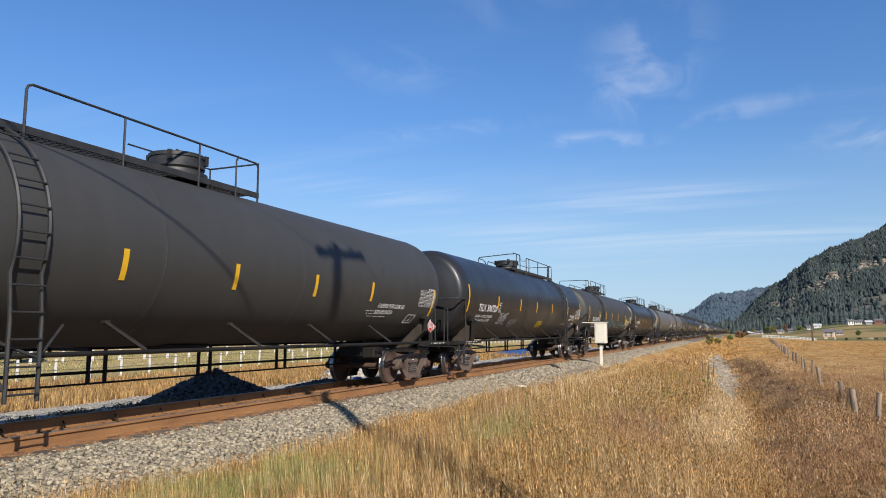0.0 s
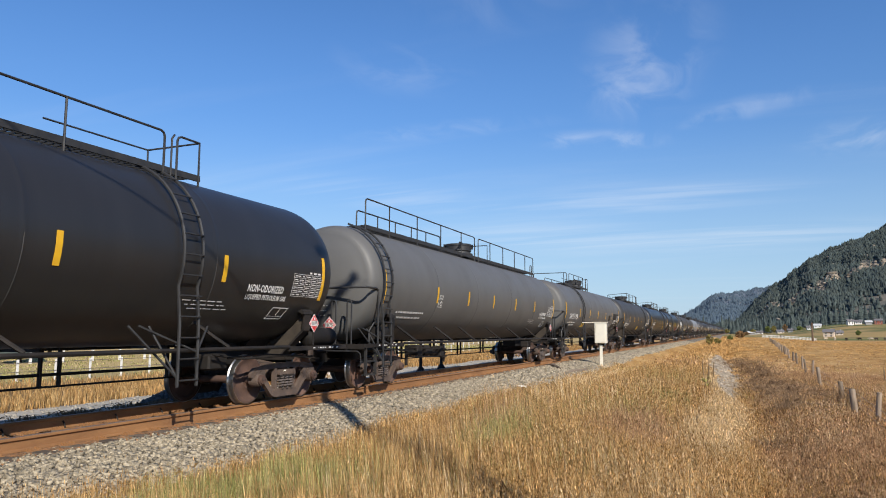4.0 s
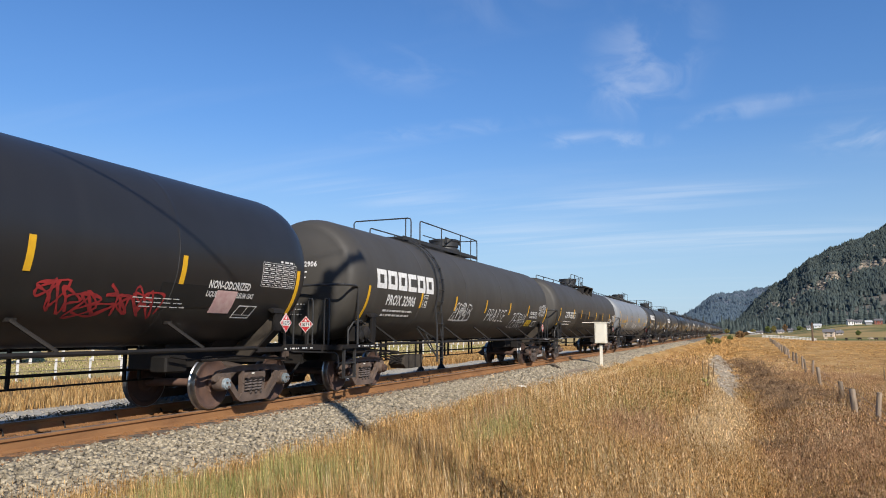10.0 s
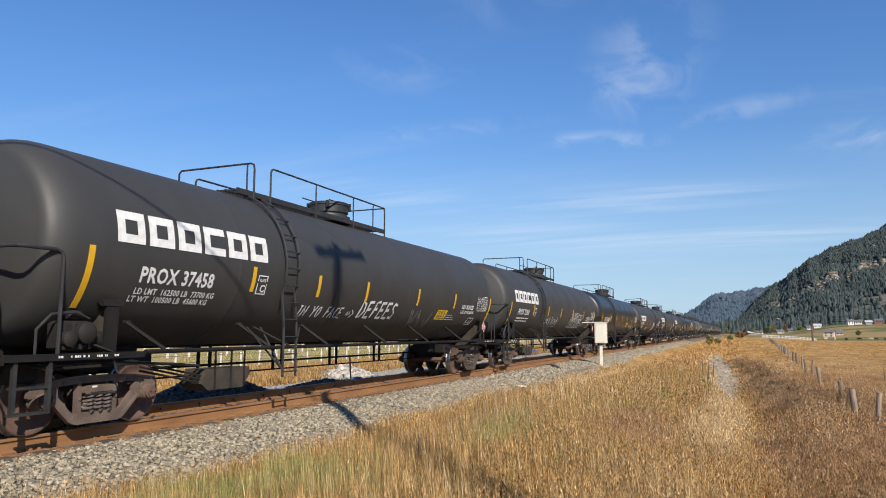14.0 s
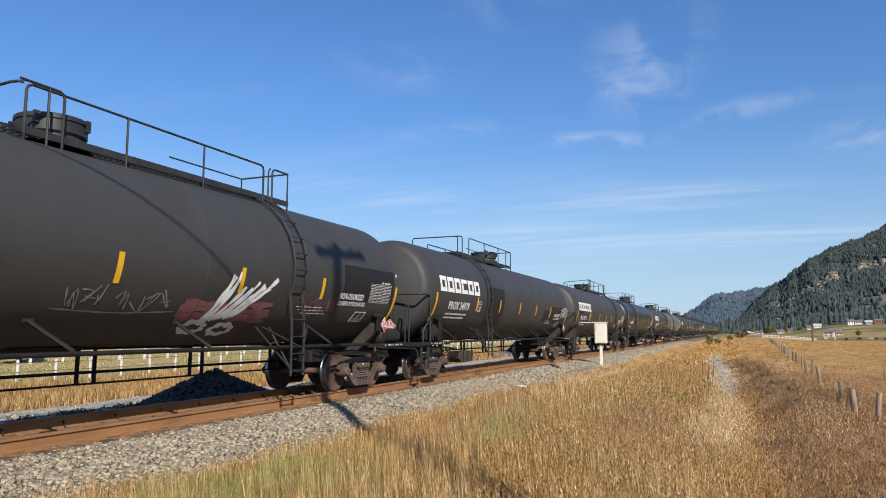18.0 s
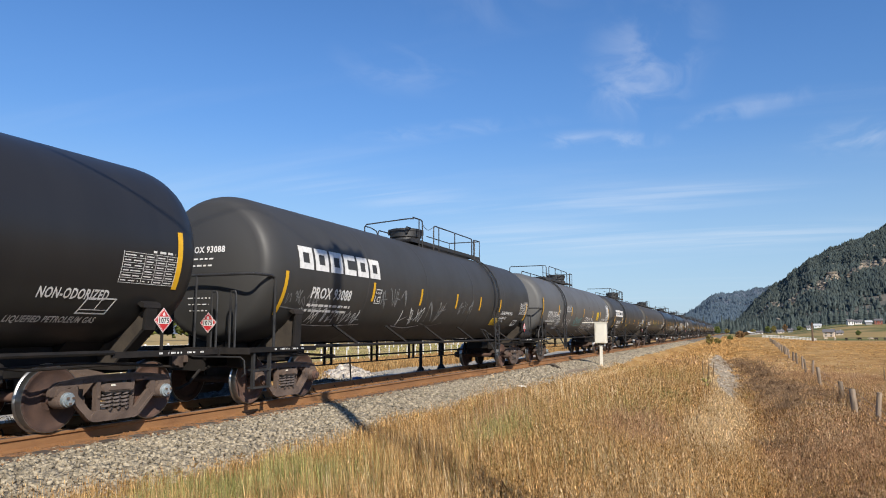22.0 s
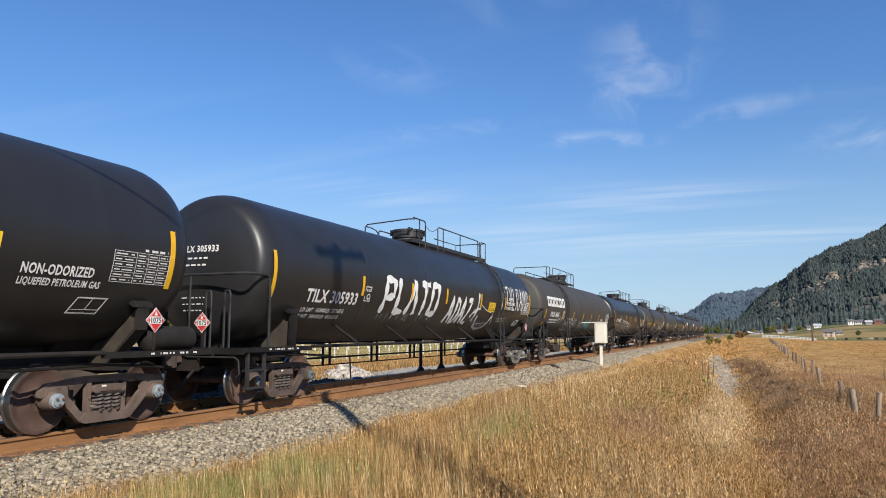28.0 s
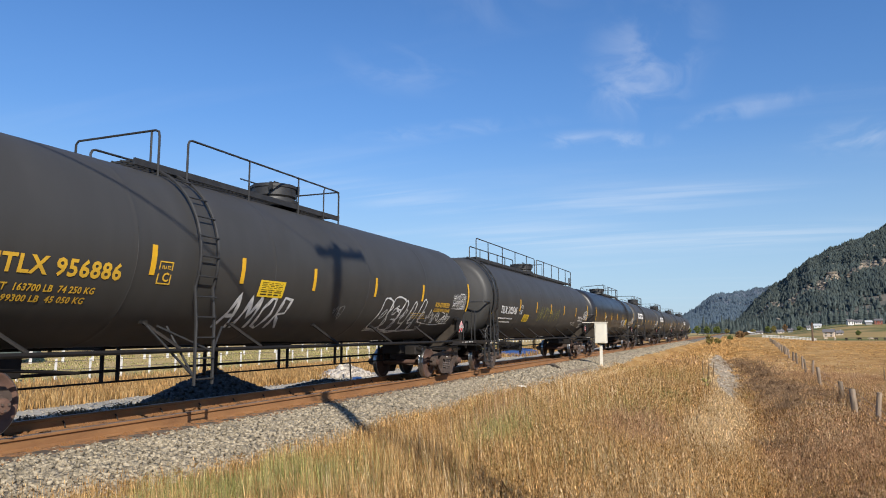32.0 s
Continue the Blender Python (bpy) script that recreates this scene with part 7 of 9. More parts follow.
def kinds(x, y, rng):
    """0 straw, 1 russet, 2 green, 3 bleached, by patches."""
    u = rng.normal(0, 0.24, len(x)) + 0.26 * waves(x, y, 3.4, 16) + 0.22 * waves(x, y, 1.6, 14) + 0.14 * waves(x, y, 0.6, 15)
    green = 0.07 + 1.7 * spot(x, y, -5.2, 6.7, 1.0, 1.7) + 0.50 * spot(x, y, -2.6, 27, 1.5, 12) + 0.22 * spot(x, y, -1.7, 20, 0.8, 5) + 0.9 * spot(x, y, -4.0, 12.0, 0.7, 1.5) + 0.25 * spot(x, y, -2.9, 9.0, 0.8, 2.0) + u
    russet = 1.25 * spot(x, y, -1.9, 14.5, 0.75, 2.4) + 0.85 * spot(x, y, -4.6, 15.5, 1.0, 4.0) + 0.75 * smooth01(-0.2, 1.0, x) + 0.6 * smooth01(30, 60, y) - u
    pale = 1.0 * np.exp(-((x - gully(y) + 0.25) / (0.45 + 0.012 * y)) ** 2) * smooth01(11, 22, y) + 0.8 * spot(x, y, -0.6, 15.5, 0.7, 3.2) + 0.5 * spot(x, y, -0.9, 8.6, 1.5, 3.6) + 0.85 * spot(x, y, -5.6, 30, 1.1, 9) + 0.8 * u
    return np.where(green > 0.62, 2, np.where(pale > 0.6, 3, np.where(russet > 0.62, 1, 0)))


BLADES = {0: [], 1: [], 2: [], 3: [], 4: []}
PALE = [(0.16, 0.095, 0.045), (0.80, 0.57, 0.29), (0.36, 0.23, 0.11), (0.92, 0.73, 0.46), (0.56, 0.38, 0.19)]
M["pale_grass"] = grass_mat("bleached_grass", PALE, 0.18, 0.8)


def sow(x, y, h, w, lean, heads, size):
    ok = (h > 0.05) & (x + TX > 2.85 + 0.25 * waves(x, y, 1.1, 3) + 0.6 * RNG.random(len(x)) ** 2) & (np.hypot(x, y) > 5.4)
    lean, heads = (lean + 0 * x)[ok], (heads + 0 * x)[ok]
    x, y, h, w = x[ok], y[ok], h[ok], w[ok]
    k = np.where(np.hypot(x, y) > 42 + 45 * RNG.random(len(x)), 4, kinds(x, y, RNG))
    top = RNG.random(len(x)) < heads
    for c in BLADES:
        i = k == c
        BLADES[c].append(blades(x[i], y[i], h[i], w[i], lean[i]))
        i = i & top
        if i.any() and c not in (2, 4):
            BLADES[c].append(seed_heads(x[i], y[i], h[i] * 0.96, size * (1 + np.hypot(x[i], y[i]) / 60)))


def tufts(n, each, r0, r1, hgt, wid, spread, power, heads, az0=-57):
    """Clumps of upright stems with gaps between them."""
    cx, cy = scatter(n, az0, 13, r0, r1, power)
    ch = RNG.uniform(0.55, 1.12, n)
    x = np.repeat(cx, each) + RNG.normal(0, spread, n * each)
    y = np.repeat(cy, each) + RNG.normal(0, spread, n * each)
    h = hgt * np.repeat(ch, each) * RNG.uniform(0.5, 1.1, n * each) * grass_height(x, y)
    w = wid * RNG.uniform(0.55, 1.35, n * each) * (1 + np.hypot(x, y) / 40)
    sow(x, y, h * (1 - 0.30 * smooth01(-4.5, -1.8, x)), w, 0.13 + 0.30 * smooth01(-4.5, -1.8, x), heads * (0.45 + 0.55 * smooth01(-4.5, -2.0, x)), 0.042)


tufts(9000, 26, 5.4, 17, 1.0, 0.0036, 0.055, 0.85, 0.38)
tufts(9000, 18, 17, 42, 0.82, 0.0056, 0.08, 0.9, 0.30, -25)
tufts(6500, 16, 40, 120, 0.36, 0.013, 0.24, 1.0, 0.0, -11)
for n, r0, r1, hgt, wid, az0 in ((34000, 5.4, 17, 0.36, 0.0055, -57), (32000, 17, 42, 0.34, 0.009, -25), (30000, 40, 120, 0.28, 0.022, -11)):
    x, y = scatter(n, az0, 13, r0, r1, 0.9)
    sow(x, y, hgt * RNG.uniform(0.4, 1.2, n) * grass_height(x, y), wid * RNG.uniform(0.6, 1.3, n) * (1 + np.hypot(x, y) / 40), 0.5, 0, 0)
# the meadow further off
x, y = scatter(40000, -6, 13, 100, 340, 0.9)
far_ok = x + TX > 3.2
x, y = x[far_ok], y[far_ok]
M["meadow"] = grass_mat("meadow_grass", [(0.30, 0.165, 0.06), (0.56, 0.335, 0.13), (0.40, 0.225, 0.08), (0.64, 0.42, 0.19), (0.48, 0.285, 0.105)], 0.25, 0.06, 1.3)
BLADES[4].append(blades(x, y, 0.36 * RNG.uniform(0.5, 1.2, len(x)) * grass_height(x, y), 0.05 * RNG.uniform(0.6, 1.3, len(x)) * (1 + np.hypot(x, y) / 60), 0.4))
# tiny bright seed grains of the low growth beside the ditch
x, y = scatter(60000, -20, 13, 6, 26, 0.8)
grain_ok = (x > -4.2) & (grass_height(x, y) > 0.25)
x, y = x[grain_ok], y[grain_ok]
k_ = kinds(x, y, RNG)
for c in (0, 1, 3):
    i_ = k_ == c
    BLADES[c].append(seed_heads(x[i_], y[i_], 0.55 * RNG.uniform(0.45, 1.1, i_.sum()) * grass_height(x[i_], y[i_]), 0.030 * (1 + np.hypot(x[i_], y[i_]) / 30), RNG, 0.22))
# straight bright stems among the darker ones
x, y = scatter(13000, -57, 13, 5.6, 26, 0.75)
stem_ok = x + TX > 4.2
x, y = x[stem_ok], y[stem_ok]
k_ = kinds(x, y, RNG)
for c in (2, 3):
    i_ = (k_ == 2) if c == 2 else (k_ != 2)
    BLADES[c].append(blades(x[i_], y[i_], (1.02 - 0.3 * smooth01(-4.5, -1.8, x[i_])) * RNG.uniform(0.6, 1.08, i_.sum()) * grass_height(x[i_], y[i_]), 0.0082 * (0.6 + np.hypot(x[i_], y[i_]) / 28) * RNG.uniform(0.6, 1.2, i_.sum()), 0.16))
# single bleached stems, bent over the others
x, y = scatter(900, -57, 13, 5.6, 24, 0.8)
x, y = x[x + TX > 4.6], y[x + TX > 4.6]
BLADES[0].append(blades(x, y, 1.05 * RNG.uniform(0.6, 1.1, len(x)) * grass_height(x, y), 0.006 + 0 * x, 1.1))
for c, name, key, label in ((0, "dry_grass", "straw", "tall dry golden-brown grass with seed heads on the verge"), (1, "russet_grass", "orange_grass", "russet dry grass with seed heads on the verge"),
                            (2, "green_grass", "green_grass", "green and straw tufts of tall grass"), (3, "bleached_grass", "pale_grass", "bleached pale grass along the ditch"), (4, "meadow_grass", "meadow", "golden dry grass of the meadow further off")):
    v_, f_ = joined(*BLADES[c])
    tagged(new(name, raw_mesh(name, v_, f_, M[key])), label, "grass", kind="stuff")

# washed gravel in the ditch
M["ditch_gravel"] = mat("washed_gravel", (0.36, 0.30, 0.225), (0.21, 0.17, 0.12), 0.95, 0, 3, 30, 0.4, per="island")
n = 3800
y = 26 + 50 * RNG.random(n) ** 1.1
x = gully(y) + RNG.normal(0, 0.62, n) * gully_half(y) + RNG.normal(0, 0.06, n)
v_, f_ = rocks(n, x, y, ground_z(x, y) + 0.003, (0.032 + 0.0010 * y) * RNG.uniform(0.6, 1.5, n), RNG)
tagged(new("washed_gravel", raw_mesh("washed_gravel", v_, f_, M["ditch_gravel"])), "pale washed gravel lying in the ditch", "gravel", kind="stuff")

# grass of the field across the track
n = 90000
x = -TX - 7.0 - 45 * RNG.random(n) ** 1.6
y = 6 + 110 * RNG.random(n) ** 1.25
w = 0.02 * RNG.uniform(0.6, 1.5, n) * (1 + np.hypot(x, y) / 60)
h = 0.42 * RNG.uniform(0.5, 1.2, n) * (0.85 + 0.25 * waves(x, y, 2.5, 8))
lawn = x < -28.0
v_, f_ = blades(x[lawn], y[lawn], h[lawn] * 0.35, w[lawn])
tagged(new("paddock_grass", raw_mesh("paddock_grass", v_, f_, M["green_grass"])), "short green and straw grass of the paddock", "grass", kind="stuff")
x, y, h, w = x[~lawn], y[~lawn], h[~lawn], w[~lawn]
v_, f_ = blades(x, y, h, w)
M["straw_pale"] = grass_mat("pale_field_grass", [(0.26, 0.14, 0.055), (0.50, 0.29, 0.115), (0.56, 0.37, 0.165), (0.33, 0.20, 0.075), (0.62, 0.44, 0.22)], 0.35, 0.25)
tagged(new("field_grass", raw_mesh("field_grass", v_, f_, M["straw_pale"])), "pale dry grass of the field across the track", "grass", kind="stuff")

# service road beyond the far rail
M["gravel_road"] = mat("pale_gravel", (0.33, 0.30, 0.25), (0.26, 0.235, 0.19), 0.95, 0, 2.0, 26, 0.8, 0.02, c3=(0.40, 0.36, 0.30))
rx = np.linspace(-16.5, -12.7, 9)
ry = np.arange(-20, 130, 1.5)
RX, RY = np.meshgrid(rx, ry)
RX = RX + 0.25 * np.sin(RY * 0.35)
RZ = ground_z(RX, RY) + 0.025
ii = np.arange(RX.size).reshape(RX.shape)
rq = np.stack([ii[:-1, :-1], ii[:-1, 1:], ii[1:, 1:], ii[1:, :-1]], -1).reshape(-1, 4)
tagged(new("service_road", raw_mesh("service_road", np.stack([RX, RY, RZ], -1).reshape(-1, 3), rq, M["gravel_road"], True)), "pale gravel service road beside the track", "road", kind="structure")

# ---- piles beyond the track ----
M["dark_gravel"] = mat("dark_grey_gravel", (0.10, 0.095, 0.088), (0.06, 0.058, 0.053), 0.95, 0, 6, 40, 0.8, 0.02, per="island")
M["rubble"] = mat("white_rubble", (0.50, 0.45, 0.39), (0.34, 0.30, 0.26), 0.9, 0, 5, 30, 0.4, per="island")


def heap(name, label, x, y, rx_, ry_, h, n, size, material):
    """A loose heap: a rough cone with stones lying on it."""
    rr = np.sqrt(RNG.random(n)); aa = RNG.uniform(0, 6.283, n)
    z = h * (1 - rr) ** 0.9 * (1 + 0.12 * np.sin(aa * 3 + 1))
    v1, f1 = rocks(n, x + rx_ * rr * np.cos(aa), y + ry_ * rr * np.sin(aa), ground_z(x, y) + z + 0.02, size, RNG, 0.8)
    k, m = 28, 8
    cv, cf = [], []
    for i in range(m + 1):
        r = i / m
        for j in range(k):
            a = 6.283 * j / k
            cv.append((x + rx_ * r * math.cos(a), y + ry_ * r * math.sin(a), float(ground_z(x, y)) + h * (1 - r) ** 0.9 * (1 + 0.12 * math.sin(a * 3 + 1)) - 0.01))
    for i in range(m):
        for j in range(k):
            cf.append((i * k + j, (i + 1) * k + j, (i + 1) * k + (j + 1) % k, i * k + (j + 1) % k))
    v, f = joined((np.array(cv), np.array(cf)), (v1, f1))
    return tagged(new(name, raw_mesh(name, v, f, material)), label, "heap", kind="stuff")


heap("gravel_heap", "dark blue-grey gravel heap on the service road", -13.7, 16.15, 1.43, 2.67, 0.87, 2600, 0.085, M["dark_gravel"])
heap("gravel_heap", "low dark gravel heap on the service road", -14.0, 22.4, 1.05, 2.1, 0.27, 700, 0.08, M["dark_gravel"])
heap("rubble_heap", "heap of white broken rubble in dry grass", -16.6, 28.4, 1.0, 1.5, 0.50, 420, 0.17, M["rubble"])
M["tarp"] = mat("blue_tarp", (0.018, 0.055, 0.17), (0.03, 0.085, 0.24), 0.55, 0, 2.5, 14, 0.8, 0.05)
g = Geo().use("tarp")
tv, tf = [], []
for i in range(25):
    for j in range(11):
        u, w_ = i / 24, j / 10
        edge = (math.sin(u * math.pi) * math.sin(w_ * math.pi)) ** 0.5
        px_, py_ = -16.6 - 2.2 * w_, 53 + 13 * u
        tv.append((px_, py_, float(ground_z(px_, py_)) + 0.02 + 0.55 * edge * (0.75 + 0.25 * math.sin(u * 17 + w_ * 5)) + 0.06 * math.sin(u * 41 + 9 * w_) * edge))
for i in range(24):
    for j in range(10):
        tf.append((i * 11 + j, i * 11 + j + 1, (i + 1) * 11 + j + 1, (i + 1) * 11 + j))
g.add(tv, tf)
tagged(new("tarpaulin_heap", g.mesh("tarpaulin_heap")), "long heap covered by a crumpled blue tarpaulin", "tarpaulin")

# ---- signal cabinet, stakes, fences ----
cab = new("trackside_cabinet")
cab.location = (-6.62, 38.0, float(ground_z(-6.62, 38.0)))
tagged(cab, "white metal trackside cabinet on a pale post", "cabinet")
cz0 = -cab.location.z
part("box", shared("cabinet_box", lambda g: g.use("whitebox").box(-0.33, 0.28, -0.22, 0.22, cz0 + 0.77, cz0 + 1.86, 0.02)), cab)
part("roof", shared("cabinet_roof", lambda g: (g.use("whitebox").box(-0.37, 0.32, -0.26, 0.26, cz0 + 1.86, cz0 + 1.90), g.box(-1.0, -0.37, -0.05, 0.05, cz0 + 1.86, cz0 + 1.895))), cab, label="thin lid with a side arm")
part("door_seam", shared("cabinet_door", lambda g: (g.use("whitebox").box(-0.26, 0.22, -0.235, -0.22, cz0 + 0.84, cz0 + 1.78, 0.006))), cab)
part("post", shared("cabinet_post", lambda g: (g.use("whitebox").box(-0.10, 0.04, -0.06, 0.06, -0.2, cz0 + 0.77), g.use("frame").box(-0.20, 0.14, -0.1, 0.1, cz0 + 0.70, cz0 + 0.77))), cab)

stake = new("steel_stake")
stake.location = (-15.23, 26.5, float(ground_z(-15.23, 26.5)))
tagged(stake, "thin dark steel stake beside the service road", "stake")
part("rod", shared("stake_rod", lambda g: g.use("frame").tube([(0, 0, -0.2), (-0.03, -0.1, 1.05)], 0.035, 8)), stake)
part("foot_box", shared("stake_box", lambda g: g.use("tarp").box(0.1, 0.38, -0.1, 0.25, 0.0, 0.16, 0.02)), stake, label="small blue box at its foot")

# two dark standpipes beyond the far rail
for y in (29.2, 31.6):
    st = new("standpipe")
    st.location = (-13.2, y, float(ground_z(-13.2, y)))
    tagged(st, "dark steel standpipe with a flared foot beside the track", "standpipe", "standpipes beyond the track")
    part("pipe", shared("stand_pipe", lambda g: g.use("frame").tube([(0, 0, 0), (0, 0, 1.7)], 0.075, 10)), st)
    part("foot", shared("stand_foot", lambda g: g.use("frame").lathe([(-0.1, 0.30), (0.05, 0.28), (0.35, 0.12), (0.4, 0.08)], "z", (0, 0, 0), 12)), st)

# dark bar added for a shadow-like streak, white scrap and sticks on the ballast
g = Geo().use("tie")
g.tube([(-8.35, 33.0, -0.20), (-7.8, 32.1, -0.17), (-7.3, 31.2, -0.24)], [0.07, 0.10, 0.06], 6)
tagged(new("dark_timber", g.mesh("dark_timber")), "short dark bar in place of a shadow-like streak on the ballast", "timber")
g = Geo().use("whitebox").box(-0.16, 0.16, -0.09, 0.09, 0, 0.09, 0.03)
scrap = new("white_scrap", g.mesh("white_scrap"))
scrap.location, scrap.rotation_euler = (-6.55, 22.6, float(bed_z(TX - 6.55)) - 0.01), (0.15, 0.1, 0.5)
tagged(scrap, "small white scrap lying on the ballast", "scrap")
for k in range(5):
    g = Geo().use("greywood")
    q = random.Random(k + 300)
    x0, y0 = -6.3 + q.uniform(-0.4, 0.4), 19.6 + q.uniform(-1.2, 1.2)
    x1, y1 = x0 + q.uniform(0.1, 0.5), y0 - q.uniform(0.5, 1.1)
    z0, z1 = float(bed_z(x0 + TX)) + 0.03, float(bed_z(x1 + TX)) + 0.06
    g.tube([(x0, y0, z0), ((x0 + x1) / 2, (y0 + y1) / 2, (z0 + z1) / 2 + 0.05), (x1, y1, z1)], [0.022, 0.02, 0.012], 5)
    tagged(new("stick", g.mesh("stick")), "dry brown stick lying on the ballast edge", "stick", "sticks on the ballast")

# loose stones on the service road
xs_, ys_ = RNG.uniform(-16.5, -12.8, 2600), 6 + 50 * RNG.random(2600)
v_, f_ = rocks(2600, xs_, ys_, ground_z(xs_, ys_) + 0.03, 0.06, RNG)
tagged(new("road_stones", raw_mesh("road_stones", v_, f_, M["gravel_road"])), "loose pale stones on the service road", "gravel", kind="stuff")

# timber lying on the ballast shoulder
for (x0, y0, x1, y1, z) in ((-7.3, 46.0, -7.15, 57.5, -0.33), (-6.9, 30.0, -6.6, 33.5, -0.42)):
    g = Geo().use("greywood")
    g.tube([(x0, y0, z), ((x0 + x1) / 2, (y0 + y1) / 2, z + 0.04), (x1, y1, z)], 0.09, 6)
    tagged(new("old_timber", g.mesh("old_timber")), "grey weathered timber lying on the ballast edge", "timber")

FY = [20.2, 21.3, 26.1, 34.2, 40.0, 44.6, 50.0, 56.0, 62.5, 68.5] + [72.0 + 3.6 * k for k in range(36)]


def fence_x(y):
    return 2.32 + 0.0285 * y


for k, y in enumerate(FY):
    q = random.Random(k + 40)
    x = fence_x(y) + (0.20 if k == 0 else -0.14 if k == 1 else q.uniform(-0.06, 0.06))
    z = float(ground_z(x, y))
    g = Geo().use("greywood")
    hh = 0.80 + q.uniform(-0.09, 0.09)
    lx, ly = q.uniform(-0.10, 0.10), q.uniform(-0.08, 0.08)
    rad = 0.07 + q.uniform(-0.015, 0.015)
    g.tube([(0, 0, -0.3), (lx * 0.5, ly * 0.5, hh * 0.5), (lx, ly, hh - 0.02), (lx, ly, hh)], [rad, rad * 0.97, rad * 0.92, rad * 0.78], 9)
    p = new("fence_post", g.mesh("fence_post"))
    p.location = (x, y, z)
    tagged(p, "weathered grey wooden fence post" + (", leaning" if abs(lx) > 0.06 else ""), "fence post", "posts of the wire fence")
for hgt in (0.28, 0.46, 0.62):
    g = Geo().use("wire")
    pts = []
    for y in np.linspace(2, 200, 120):
        x = fence_x(y) + 0.02
        pts.append((x, y, float(ground_z(x, y)) * 0.3 - 0.65 + hgt - 0.03 * abs(math.sin(y / 7.2 * math.pi))))
    g.tube(pts, 0.006, 4)
    tagged(new("fence_wire", g.mesh("fence_wire")), "rusty strand of fence wire", "fence wire", "strands of the wire fence")

# white paddock fence across the track
M["white_wood"] = mat("white_fence_paint", (0.78, 0.77, 0.73), (0.6, 0.58, 0.54), 0.7, 0, 6, 40, 0.2)
pad = new("paddock_fence")
pad.location = (-29.3, 0, 0)
tagged(pad, "white-painted post-and-rail paddock fence", "fence")
for k in range(34):
    y = 16 + k * 1.9
    part("post", shared("paddock_post", lambda g: g.use("white_wood").box(-0.038, 0.038, -0.038, 0.038, -0.3, 0.98)), pad, (0, y, float(ground_z(-29.3, y))))
for hgt in (0.45, 0.85):
    part("rail", shared("paddock_rail", lambda g: g.use("wire").box(0.05, 0.065, 14, 82, -0.012, 0.012)), pad, (0, 0, float(ground_z(-29.3, 40)) + hgt))
fen = new("corral_fence")
fen.location = (-46, 0, 0)
tagged(fen, "long white board fence of a far corral", "fence")
for k in range(60):
    y = 22 + k * 2.6
    part("post", shared("corral_post", lambda g: g.use("white_wood").box(-0.07, 0.07, -0.07, 0.07, -0.3, 1.25)), fen, (0, y, float(ground_z(-46, y))))
for hgt in (0.5, 1.1):
    part("board", shared("corral_board", lambda g: g.use("white_wood").box(0.09, 0.12, 20, 180, -0.03, 0.03)), fen, (0, 0, float(ground_z(-46, 60)) + hgt))

# ---- utility pole by the stand, whose shadow lies on the train ----
POLE = Vector((2.45, 2.63, 0))
pole = new("utility_pole")
pole.location = (POLE.x, POLE.y, float(ground_z(POLE.x, POLE.y)))
tagged(pole, "brown wooden utility pole with a cross-arm and wires", "utility pole")
PH = 14.30
part("shaft", shared("pole_shaft", lambda g: g.use("pole").tube([(0, 0, -0.4), (0, 0, PH * 0.5), (0, 0, PH)], [0.15, 0.14, 0.13], 12)), pole)
arm_dir = Vector((-0.06, 1.0, 0)).normalized()
wire_dir = Vector((0.93, 0.36, 0)).normalized()
for dz in (-0.10,):
    g = Geo().use("pole")
    a, b = arm_dir * 1.05, arm_dir * -1.05
    off = wire_dir * 0.15
    g.tube([a + off + Vector((0, 0, PH + dz)), b + off + Vector((0, 0, PH + dz))], 0.13, 4)
    part("cross_arm", g.mesh("cross_arm"), pole)
    for s in (-0.95, -0.5, 0.5, 0.95):
        g = Geo().use("zinc")
        c = arm_dir * s + off
        g.tube([(c.x, c.y, PH + dz + 0.05), (c.x, c.y, PH + dz + 0.14), (c.x, c.y, PH + dz + 0.18)], [0.04, 0.08, 0.06], 8)
        part("insulator", g.mesh("insulator"), pole)
for s, dz in ((-0.95, -0.12), (0.95, -0.12), (0.2, -3.2)):
    g = Geo().use("wire")
    c = POLE + arm_dir * s + Vector((0, 0, pole.location.z + PH + dz))
    pts = []
    for k in range(-30, 31):
        d = k * 2.0
        sag = -2.2 * (1 - (abs(abs(d) - 30) / 30) ** 2) if abs(d) < 60 else 0
        pts.append(c + wire_dir * d + Vector((0, 0, sag)))
    g.tube(pts, 0.010 if dz > -1 else 0.025, 5)
    tagged(new("overhead_wire", g.mesh("overhead_wire")), "dark overhead line hung from the utility pole", "overhead wire", "wires of the pole line")

# ---- weeds ----
M["stalk"] = mat("dry_brown_stalk", (0.15, 0.10, 0.055), (0.24, 0.165, 0.09), 0.9, 0, 8, 40, 0.3)
M["twig"] = mat("grey_brown_twigs", (0.10, 0.062, 0.036), (0.26, 0.17, 0.10), 0.95, 0, 8, 40, 0, spec=0.05)
M["rosette"] = mat("yellow_green_leaf", (0.32, 0.27, 0.06), (0.25, 0.25, 0.07), 0.8, 0, 8, 40, 0.2)


